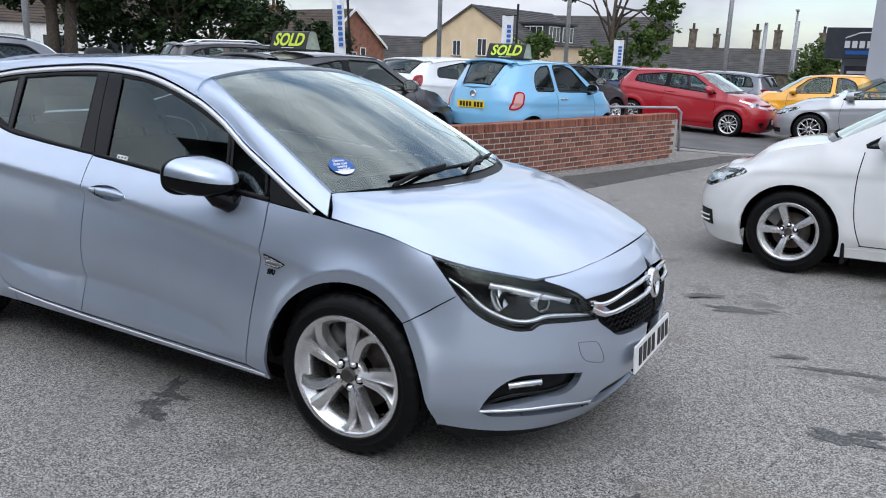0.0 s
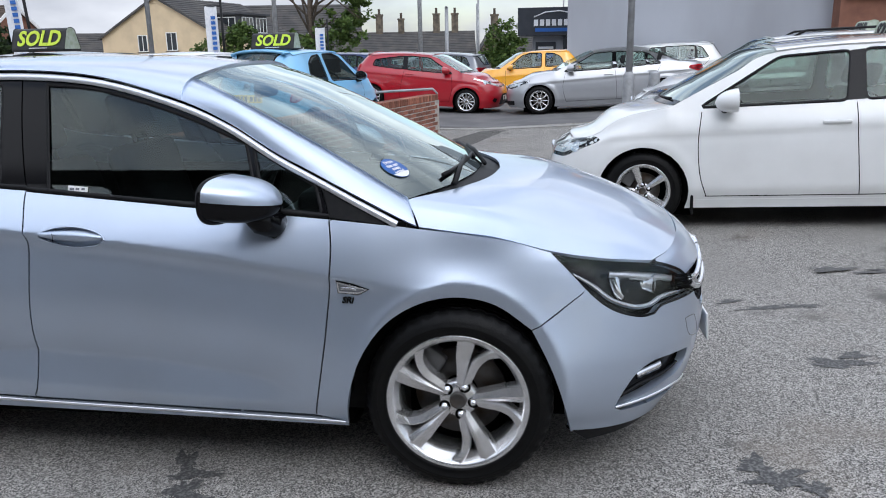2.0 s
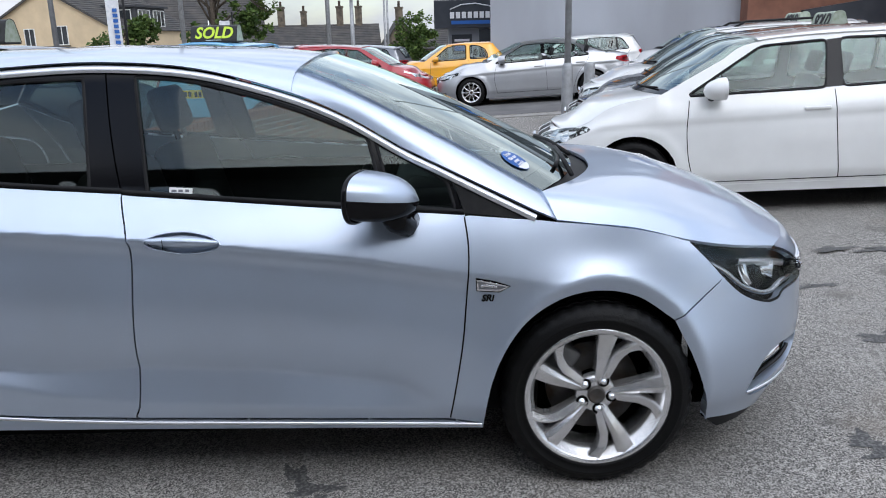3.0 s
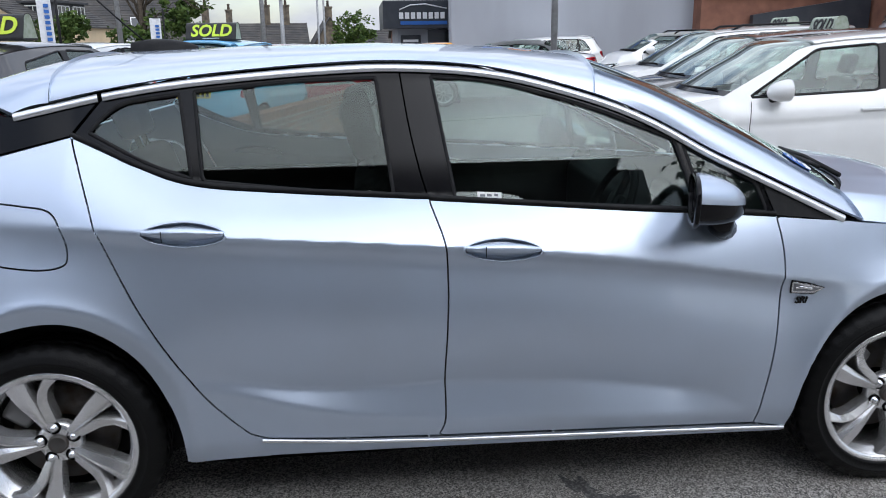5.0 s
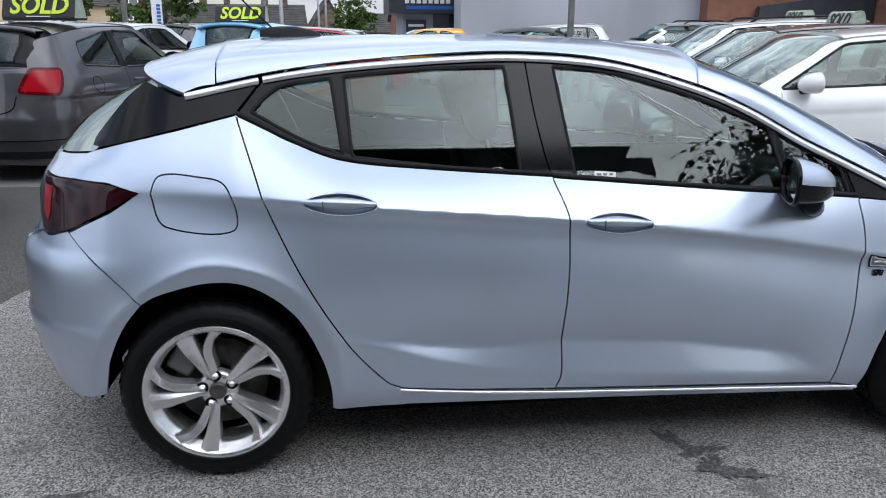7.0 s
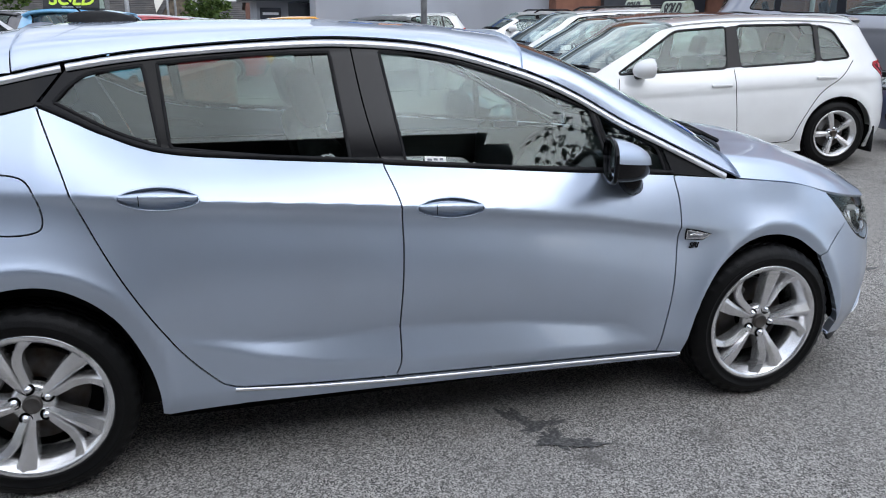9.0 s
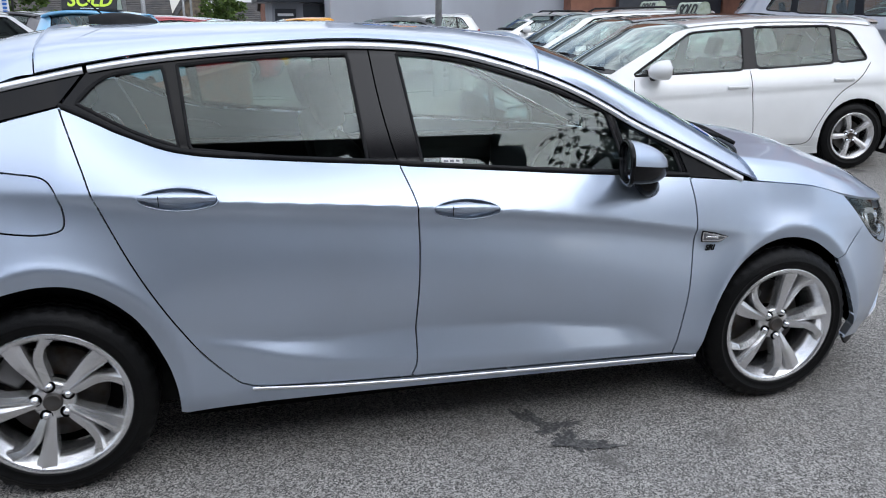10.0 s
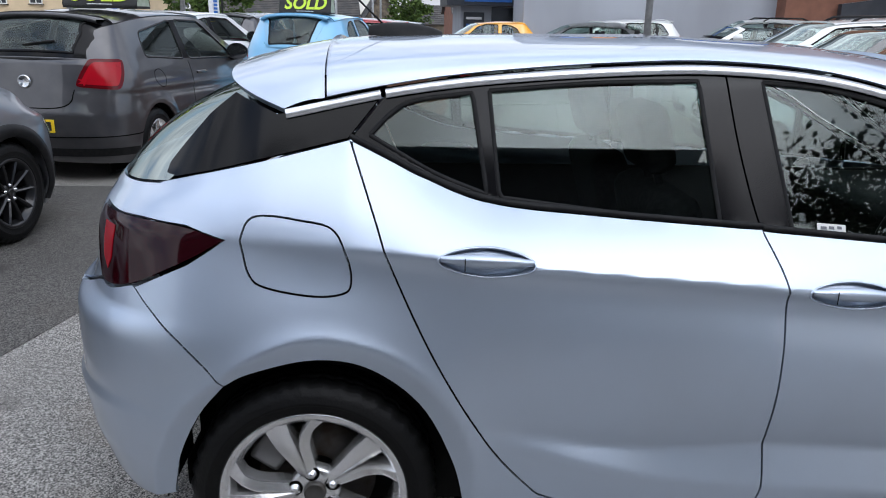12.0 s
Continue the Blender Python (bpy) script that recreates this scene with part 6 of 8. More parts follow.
POLO = dict(GOLF, flaps=False, wb=2.47, w=0.842, f=2.03, r=-1.94, R=0.300, rim=0.19, cowl=(1.02, 0.98), head=(0.22, 1.45), tail=(-1.55, 1.41), deck=(-1.78, 1.05), nose=0.72, belt=(0.93, 1.0), crease=(0.70, 0.80), paint=GREY, handle_paint=GREY, sill=PLASTIC, nr=3.2, xr=-1.35,
    windows=[[(0.80, 0.96), (-0.36, 0.995), (-0.36, 1.365), (0.20, 1.345)], [(-0.47, 1.0), (-1.22, 1.05), (-1.17, 1.26), (-0.46, 1.362)]], seams=[[(0.82, 0.93), (0.85, 0.6), (0.78, 0.27)], [(-0.41, 0.98), (-0.46, 0.6), (-0.40, 0.3), (-0.3, 0.27), (0.78, 0.27)], [(-1.05, 0.78), (-1.0, 0.86), (-1.06, 0.93), (-1.17, 0.92), (-1.2, 0.84), (-1.12, 0.78), (-1.05, 0.78)]], handles=[(-0.22, 0.86)],
    tl=[(0.43, 0.825), (0.80, 0.795), (0.83, 0.92), (0.81, 1.045), (0.52, 1.05), (0.47, 0.93)], frame_paint=GLOSSBLACK, tail_lines=[[(0.0, 0.645), (0.28, 0.650), (0.40, 0.70), (0.43, 0.80)], [(0.0, 0.405), (0.9, 0.415), (1.05, 0.44)]], slats=False, cell=REDLENS, core=REDLENS, tl_mat=DEEPRED, valance=[(0.0, 0.24), (0.95, 0.24), (0.95, 0.31), (0.0, 0.31)], rear_plate=0.50, emblem=(0.05, 0.86), mirror=(0.66, 0.955), style="plain", spokes=7, fine=False, step=0.022)
FIAT = dict(wb=2.30, w=0.805, f=1.80, r=-1.74, R=0.288, rim=0.19, cowl=(0.88, 0.98), head=(0.18, 1.455), tail=(-1.25, 1.44), deck=(-1.60, 1.02), nose=0.80, belt=(0.93, 0.96), crease=(0.74, 0.80), paint=BLUE, nf=2.2, nr=2.3, xr=-1.0, xf=1.0, crown=0.06, bow=0.2,
    windows=[[(0.66, 0.965), (-0.36, 0.975), (-0.38, 1.375), (-0.05, 1.385), (0.20, 1.33)], [(-0.48, 0.98), (-1.00, 0.985), (-1.0, 1.10), (-0.92, 1.25), (-0.74, 1.345), (-0.49, 1.372)]], dark_pillars=False,
    seams=[[(0.68, 0.93), (0.70, 0.6), (0.64, 0.28)], [(-0.44, 0.96), (-0.47, 0.6), (-0.42, 0.28), (0.64, 0.28)]], handles=[(-0.27, 0.86)], handle_paint=CHROME,
    hl=[(0.52, 0.62), (0.50, 0.70), (0.58, 0.76), (0.70, 0.74), (0.73, 0.66), (0.64, 0.60)], hl_mat=SATIN, intake=[(0.0, 0.26), (0.45, 0.28), (0.4, 0.37), (0.0, 0.37)], tl=[(0.62, 0.70), (0.74, 0.69), (0.84, 0.74), (0.84, 0.95), (0.74, 0.98), (0.66, 0.95)], cell=PINKLENS, core=PINKLENS, valance=[(0.0, 0.40), (0.78, 0.40), (0.78, 0.45), (0.0, 0.45)], rear_plate=0.76, plate_in=0.03, emblem=(0.07, 0.92), mirror=(0.52, 0.95), spokes=10, style="multi", strip=[(0.62, 0.53), (-0.5, 0.53)], strip_mat=BLUE)
ABARTH = dict(FIAT, paint=YELLOW, handle_paint=YELLOW, strip_mat=YELLOW, alloy=DARKALLOY, style="plain", spokes=5)
FIESTA = dict(GOLF, flaps=False, slats=False, wb=2.489, w=0.86, f=2.07, r=-1.88, R=0.303, rim=0.215, cowl=(1.10, 1.0), head=(0.28, 1.445), tail=(-1.35, 1.41), deck=(-1.68, 1.10), nose=0.75, belt=(0.93, 1.07), crease=(0.74, 0.95), paint=RED, handle_paint=RED, sill=RED, xr=-1.3,
    windows=[[(0.86, 0.965), (-0.34, 1.02), (-0.36, 1.36), (0.22, 1.335)], [(-0.45, 1.025), (-1.25, 1.09), (-1.20, 1.24), (-0.45, 1.358)]], seams=[[(0.84, 0.94), (0.87, 0.6), (0.80, 0.28)], [(-0.40, 1.0), (-0.46, 0.6), (-0.38, 0.28), (0.80, 0.28)]], handles=[(-0.25, 0.92)],
    hl=[(0.36, 0.70), (0.44, 0.76), (0.7, 0.84), (0.98, 0.89), (0.95, 0.85), (0.72, 0.76), (0.5, 0.70)], hl_mat=SATIN, grille=[(0.0, 0.68), (0.30, 0.68), (0.28, 0.71), (0.0, 0.71)], intake=[(0.0, 0.24), (0.42, 0.26), (0.34, 0.50), (0.0, 0.52)], fogs=[(0.56, 0.40), (0.70, 0.42), (0.74, 0.36), (0.64, 0.30)], tl=[(0.50, 0.86), (0.72, 0.84), (0.80, 0.96), (0.74, 1.12), (0.60, 1.10)], mirror=(0.70, 0.975), spokes=12, style="multi", fine=False)
SALOON = dict(GOLF, flaps=False, slats=False, wb=2.84, w=0.905, f=2.28, r=-2.40, R=0.325, rim=0.222, cowl=(1.02, 0.98), head=(0.16, 1.42), tail=(-1.05, 1.40), deck=(-1.75, 1.03), nose=0.73, belt=(0.92, 0.985), crease=(0.70, 0.86), paint=SILVER, handle_paint=SILVER, sill=SILVER, spoiler=False, rear_wiper=False, deck_bow=0.1, xf=1.55, xr=-1.75, nf=2.3,
    windows=[[(0.84, 0.95), (-0.28, 0.97), (-0.30, 1.335), (0.14, 1.32)], [(-0.37, 0.975), (-1.03, 1.0), (-1.06, 1.275), (-0.37, 1.338)], [(-1.08, 1.0), (-1.36, 1.02), (-1.22, 1.17), (-1.10, 1.262)]], seams=[[(0.80, 0.92), (0.86, 0.6), (0.80, 0.28)], [(-0.33, 0.95), (-0.36, 0.6), (-0.36, 0.28)], [(-1.36, 1.0), (-1.27, 0.85), (-1.08, 0.6), (-0.98, 0.3)], [(0.80, 0.28), (-0.95, 0.28)]], handles=[(-0.18, 0.84), (-1.15, 0.87)],
    hl=[(0.46, 0.62), (0.44, 0.70), (0.72, 0.77), (1.02, 0.80), (1.02, 0.75), (0.86, 0.66), (0.68, 0.62)], grille=[(0.0, 0.55), (0.36, 0.55), (0.40, 0.70), (0.0, 0.71)], intake=[(0.0, 0.24), (0.75, 0.24), (0.8, 0.34), (0.0, 0.34)], tl=[(0.45, 0.80), (0.80, 0.80), (1.05, 0.88), (0.98, 0.94), (0.5, 0.95)], mirror=(0.66, 0.955), spokes=10, style="multi", fine=False)
SALOON.pop("fogs")
FIESTA.pop("emblem")
HATCH = dict(GOLF, flaps=False, slats=False, fine=False, step=0.03, style="multi", spokes=10)
SUV = dict(HATCH, w=0.90, R=0.335, rim=0.22, f=2.16, r=-2.14, cowl=(1.08, 1.06), head=(0.26, 1.60), tail=(-1.62, 1.56), deck=(-1.96, 1.10), nose=0.82, belt=(1.0, 1.07), crease=(0.78, 0.88), rails=SATIN, sill=PLASTIC, mirror=(0.70, 1.03),
    windows=[[(0.86, 1.03), (-0.22, 1.05), (-0.24, 1.50), (0.24, 1.48)], [(-0.33, 1.055), (-1.12, 1.08), (-1.10, 1.49), (-0.33, 1.51)], [(-1.18, 1.09), (-1.55, 1.12), (-1.40, 1.40), (-1.18, 1.47)]])


# ---- the parked cars ----
generic_car("white_hatchback", "white five-door hatchback with silver five-spoke wheels", GOLF, parked(3.87, 3.90, 171.9))
generic_car("silver_saloon", "silver four-door saloon with multi-spoke wheels", SALOON, parked(3.02, 16.19, 176.2))
generic_car("red_hatchback", "bright red three-door hatchback", FIESTA, parked(-1.43, 17.31, -7.2))
generic_car("yellow_small_car", "yellow three-door city car", ABARTH, parked(1.25, 20.86, 179.1))
generic_car("blue_small_car", "powder blue three-door city car carrying a roof sign", FIAT, parked(-2.30, 9.31, 79.2))
generic_car("grey_hatchback", "dark grey three-door hatchback carrying a roof sign", POLO, parked(-3.95, 6.00, 80.0))
generic_car("black_hatchback", "black five-door hatchback parked beside a white one", dict(HATCH, paint=BLACK, handle_paint=BLACK, sill=BLACK), parked(4.50, 6.09, 171.3))
generic_car("white_crossover", "white crossover with black roof rails", dict(SUV, paint=WHITE, rails=GLOSSBLACK, cowl=(1.08, 1.02), head=(0.26, 1.50), tail=(-1.62, 1.47), deck=(-1.96, 1.06), windows=[[(0.86, 1.0), (-0.22, 1.02), (-0.24, 1.41), (0.24, 1.385)], [(-0.33, 1.025), (-1.12, 1.04), (-1.10, 1.40), (-0.33, 1.415)], [(-1.18, 1.045), (-1.5, 1.07), (-1.36, 1.32), (-1.18, 1.385)]], belt=(0.96, 1.02), nose=0.78), parked(5.08, 8.53, 171.7))
generic_car("white_city_car", "small white five-door car with black roof rails", dict(HATCH, wb=2.385, w=0.83, f=1.86, r=-1.72, R=0.295, cowl=(0.98, 1.02), head=(0.22, 1.46), tail=(-1.35, 1.44), deck=(-1.60, 1.05), rails=GLOSSBLACK, windows=[[(0.78, 0.99), (-0.22, 1.0), (-0.24, 1.37), (0.20, 1.35)], [(-0.33, 1.005), (-0.95, 1.02), (-0.95, 1.36), (-0.33, 1.378)], [(-0.99, 1.025), (-1.25, 1.05), (-1.12, 1.28), (-0.99, 1.345)]], seams=[[(0.78, 0.95), (0.80, 0.6), (0.74, 0.27)], [(-0.28, 0.98), (-0.30, 0.27)]], handles=[(-0.15, 0.86), (-0.95, 0.88)], mirror=(0.62, 0.985)), parked(7.09, 15.91, 175.8))
generic_car("white_sports_hatchback", "white hatchback with a roof spoiler", dict(HATCH, belt=(0.96, 1.08), crease=(0.72, 0.95)), parked(4.46, 19.07, 186.5))
generic_car("grey_family_car", "mid grey hatchback behind the yellow car", dict(HATCH, paint=STEELGREY, handle_paint=STEELGREY, sill=STEELGREY), parked(-2.15, 24.32, 170.8))
generic_car("navy_car", "dark navy hatchback half hidden behind a red one", dict(HATCH, paint=NAVY, handle_paint=NAVY, sill=NAVY), parked(-4.88, 20.67, 173.7))
generic_car("white_small_hatchback", "white three-door hatchback seen from behind", dict(FIESTA, paint=WHITE, handle_paint=WHITE, sill=WHITE), parked(-4.77, 11.09, 73.2))
generic_car("black_small_car", "dark hatchback half hidden between two cars", dict(HATCH, paint=GREY, handle_paint=GREY, sill=GREY), parked(-3.99, 14.36, 69.2))
generic_car("silver_grey_crossover", "silver-grey crossover with bright window trim by the brick building", dict(SUV, paint=SILVERGREY, handle_paint=SILVERGREY), parked(8.93, 6.96, -38.0))
generic_car("dark_blue_car", "dark blue hatchback behind the white one", dict(HATCH, paint=NAVY, handle_paint=NAVY, sill=NAVY), parked(8.45, 3.3, 186))
generic_car("dark_grey_car", "dark grey hatchback at the end of the row", dict(HATCH, paint=GREY, handle_paint=GREY, sill=GREY), parked(12.58, 9.56, 188.0))
generic_car("grey_crossover", "grey crossover with black alloy wheels and black cladding", dict(SUV, paint=STEELGREY, handle_paint=STEELGREY, alloy=DARKALLOY, style="multi", spokes=10, clad=True, fine=True), parked(-4.76, 1.35, 80.0))
generic_car("estate_car", "dark estate car with pale roof rails", dict(SUV, paint=BLACK, handle_paint=BLACK), parked(-8.61, 9.36, 60.1))
generic_car("red_car", "white and red car at the edge of the lot", dict(HATCH, paint=WHITE), parked(-14.5, 4.5, 30))


# ---- buildings, walls and street furniture ----
def slab(name, parent, mat, *args, label="", **kw):
    return part(name, box(*args, **kw), mat, parent, label, flat=True)


def window_unit(parent, m, w, h, frame_mat=None, bars=2, sill=True):
    """A framed window in the XZ plane facing -y: frame, panes, sill."""
    frame_mat = frame_mat or WHITEPAINT
    t = 0.06
    win = part("window", moved(join(box(-w / 2, -0.05, -h / 2, -w / 2 + t, 0.05, h / 2), box(w / 2 - t, -0.05, -h / 2, w / 2, 0.05, h / 2), box(-w / 2 + t, -0.05, h / 2 - t, w / 2 - t, 0.05, h / 2), box(-w / 2 + t, -0.05, -h / 2, w / 2 - t, 0.05, -h / 2 + t), *[box(-w / 2 + w * k / bars - 0.025, -0.045, -h / 2 + t, -w / 2 + w * k / bars + 0.025, 0.045, h / 2 - t) for k in range(1, bars)]), m), frame_mat, parent, "white framed window", flat=True)
    for k in range(bars):
        part("pane", moved(box(-w / 2 + w * k / bars + 0.03, -0.01, -h / 2 + t, -w / 2 + w * (k + 1) / bars - 0.03, 0.01, h / 2 - t), m), PANE, win, flat=True)
    if sill:
        part("sill", moved(box(-w / 2 - 0.08, -0.14, -h / 2 - 0.09, w / 2 + 0.08, 0.0, -h / 2), m), STONE, win, flat=True)
    return win


def house(name, label, m, length, depth, eave, ridge, wall_mat, roof_mat, windows=(), gables=(), chimneys=(), over=0.25, barge=None, rows=0):
    """A gabled house: local x along the ridge, front at y = 0, the gable at x = length."""
    h = thing(name, m, label, "house")
    v = [(0, 0, -4), (length, 0, -4), (length, depth, -4), (0, depth, -4), (0, 0, eave), (length, 0, eave), (length, depth, eave), (0, depth, eave), (0, depth / 2, ridge), (length, depth / 2, ridge)]
    part("wall", (v, [(0, 1, 5, 4), (1, 2, 6, 9, 5), (2, 3, 7, 6), (3, 0, 4, 8, 7)]), wall_mat, h, flat=True)
    s = (ridge - eave) / (depth / 2)
    n = max(rows, 1)
    z0 = eave - s * over
    up = []
    for k in range(n):
        for q, lift in ((k / n, 0.10), ((k + 1) / n, 0.05)):
            up.append((-over + (depth / 2 + over) * q, z0 + (ridge - z0) * q + lift))
    line = [(-over, z0)] + up + [(depth - y, z) for y, z in up[::-1]] + [(depth + over, z0), (depth / 2, ridge - 0.03), (-over, z0)]
    part("roof", grid([[(x, y, z) for y, z in line] for x in (-over, length + over)]), roof_mat, h, flat=True)
    for x in (-over, length + over):
        part("verge", grid([[(x, y, z0 + s * (min(y, depth - y) + over) + dz) for y in (-over, depth / 2, depth + over)] for dz in (-0.10, 0.08)]), roof_mat, h, flat=True)
    if barge:
        for x in (length + over, -over):
            for side in (0, 1):
                y0 = -over if side == 0 else depth + over
                z0 = eave - s * over
                part("bargeboard", ([(x, y0, z0 - 0.12), (x + 0.06, y0, z0 - 0.12), (x + 0.06, depth / 2, ridge - 0.12), (x, depth / 2, ridge - 0.12), (x, y0, z0 + 0.16), (x + 0.06, y0, z0 + 0.16), (x + 0.06, depth / 2, ridge + 0.16), (x, depth / 2, ridge + 0.16)], [(0, 1, 2, 3), (4, 7, 6, 5), (0, 4, 5, 1), (1, 5, 6, 2), (3, 2, 6, 7), (0, 3, 7, 4)]), barge, h, flat=True)
        part("gutter", box(-over, -over - 0.1, eave - s * over - 0.12, length + over, -over + 0.02, eave - s * over), barge, h, flat=True)
    for x, z, w, hh, bars in windows:
        window_unit(h, Matrix.Translation((x, -0.01, z)), w, hh, bars=bars)
    for y, z, w, hh, bars in gables:
        window_unit(h, Matrix.Translation((length + 0.01, y, z)) @ Matrix.Rotation(radians(90), 4, "Z"), w, hh, bars=bars)
    for x, hgt, w, pots, mat in chimneys:
        base = ridge - 0.5
        ch = part("chimney", join(box(x - w / 2, depth / 2 - 0.4, base, x + w / 2, depth / 2 + 0.4, ridge + hgt), box(x - w / 2 - 0.07, depth / 2 - 0.47, ridge + hgt, x + w / 2 + 0.07, depth / 2 + 0.47, ridge + hgt + 0.18)), mat, h, flat=True)
        for k in range(pots):
            part("chimney_pot", moved(lathe([(0.16, 0), (0.13, 0.5), (0.17, 0.58), (0.12, 0.62)], 10, "z"), Matrix.Translation((x - w / 2 + w * (k + 0.5) / pots, depth / 2, ridge + hgt + 0.18))), TILE, ch)
    return h


house("brick_house", "red brick house with brown tiled roof and white bargeboards", pose(-54.5, 54.2, -2.3, 0, 0, -9), 14, 8, 4.7, 7.8, BRICKFAR, TILE, windows=[(12.6, 3.3, 1.5, 1.2, 2), (8.6, 3.3, 1.3, 1.2, 2), (4.4, 3.3, 2.0, 1.2, 3)], gables=[(5.2, 4.0, 0.7, 1.0, 1), (3.9, 3.6, 1.0, 1.0, 2)], chimneys=[(3.2, 0.35, 1.1, 2, BRICKFAR)], barge=WHITEPAINT, rows=22)
house("dark_roofed_house", "low house with grey tiled roof and white windows", pose(-44.3, 63.5, -2.6, 0, 0, 35), 9.5, 7, 3.9, 6.2, BRICKFAR, SLATE, windows=[(2.2, 3.0, 1.2, 1.3, 1), (5.0, 3.0, 2.4, 1.3, 4), (7.9, 3.0, 1.7, 1.3, 3)], rows=14)
cream = house("cream_house", "cream rendered house with a grey slate roof and dormer", pose(-31.8, 69.7, -2.8, 0, 0, 260), 12, 11, 5.7, 8.7, RENDER, SLATE, gables=[(3.9, 5.2, 0.9, 1.3, 2), (6.6, 5.3, 1.0, 1.4, 2), (3.9, 2.2, 0.9, 1.3, 2), (6.6, 2.3, 1.0, 1.4, 2)], rows=18)
dorm = part("dormer", join(box(4.2, 7.2, 5.4, 8.6, 10.7, 7.35), box(4.0, 7.0, 7.35, 8.8, 10.95, 7.5)), DARKWALL, cream, "dark clad dormer", flat=True)
for x in (5.2, 7.4):
    window_unit(cream, Matrix.Translation((x, 10.72, 6.55)) @ Matrix.Rotation(math.pi, 4, "Z"), 1.7, 1.25, bars=3, sill=False)
window_unit(cream, Matrix.Translation((8.62, 9.4, 6.55)) @ Matrix.Rotation(radians(90), 4, "Z"), 1.9, 1.25, bars=3, sill=False)
hall = house("stone_hall", "large sandstone hall with a steep slate roof and skylights", pose(-26.0, 67.5, -3.3, 0, 0, 14), 11, 12, 3.6, 9.3, STONE, SLATE, rows=26)
for hx_, q_ in ((6.0, 0.30), (6.5, 0.52), (2.5, 0.42)):
    sl_ = Matrix.Translation((hx_, 6 * q_, 3.6 + 5.7 * q_ + 0.1)) @ Matrix.Rotation(math.atan2(5.7, 6), 4, "X")
    sky_ = part("skylight", moved(join(box(-0.42, -0.62, 0, -0.34, 0.62, 0.1), box(0.34, -0.62, 0, 0.42, 0.62, 0.1), box(-0.34, 0.54, 0, 0.34, 0.62, 0.1), box(-0.34, -0.62, 0, 0.34, -0.54, 0.1)), sl_), WHITEPAINT, hall, "white framed skylight", flat=True)
    part("pane", moved(box(-0.34, -0.54, 0.02, 0.34, 0.54, 0.06), sl_), PANE, sky_, flat=True)
house("stone_terrace", "row of sooty stone cottages with slate roof and tall chimneys", pose(-20.6, 86.3, -3.5, 0, 0, 7), 14.5, 9, 4.6, 7.1, STONE, SLATE, windows=[(1.5, 3.3, 1.1, 1.3, 2), (5.2, 3.3, 1.1, 1.3, 2), (9.0, 3.3, 1.1, 1.3, 2)], chimneys=[(0.8, 1.6, 0.8, 1, STONE), (3.4, 1.9, 0.8, 1, STONE), (6.0, 1.4, 0.7, 1, STONE), (10.2, 1.9, 0.8, 1, STONE), (12.4, 1.9, 0.8, 1, STONE)], rows=14)
house("stone_gable_house", "small stone house with its gable to the street", pose(-1.8, 84.0, -3.4, 0, 0, 97), 8, 3.4, 4.8, 7.4, STONE, SLATE, chimneys=[(2, 1.0, 0.7, 1, STONE)], gables=[(1.7, 3.4, 0.7, 1.2, 1)], rows=10)
house("slate_outbuilding", "low stone outbuilding with a slate roof", pose(-1.0, 82.0, -3.4, 0, 0, 5), 5.5, 6, 4.2, 6.0, STONE, SLATE, rows=10)
house("white_house", "white rendered house behind trees", pose(-52.4, 25.6, -1.5, 0, 0, 56), 14, 8, 4.6, 7.2, WHITEPAINT, TILE, windows=[(3, 3.0, 2.2, 1.5, 2), (8, 3.0, 2.2, 1.5, 2), (12, 3.0, 2.0, 1.5, 2)], rows=14)
house("brick_cottage", "far red brick house with a slate roof", pose(2.9, 61.9, -2.4, 0, 0, 4), 9, 7, 4.3, 7.0, BRICKFAR, SLATE, rows=12)


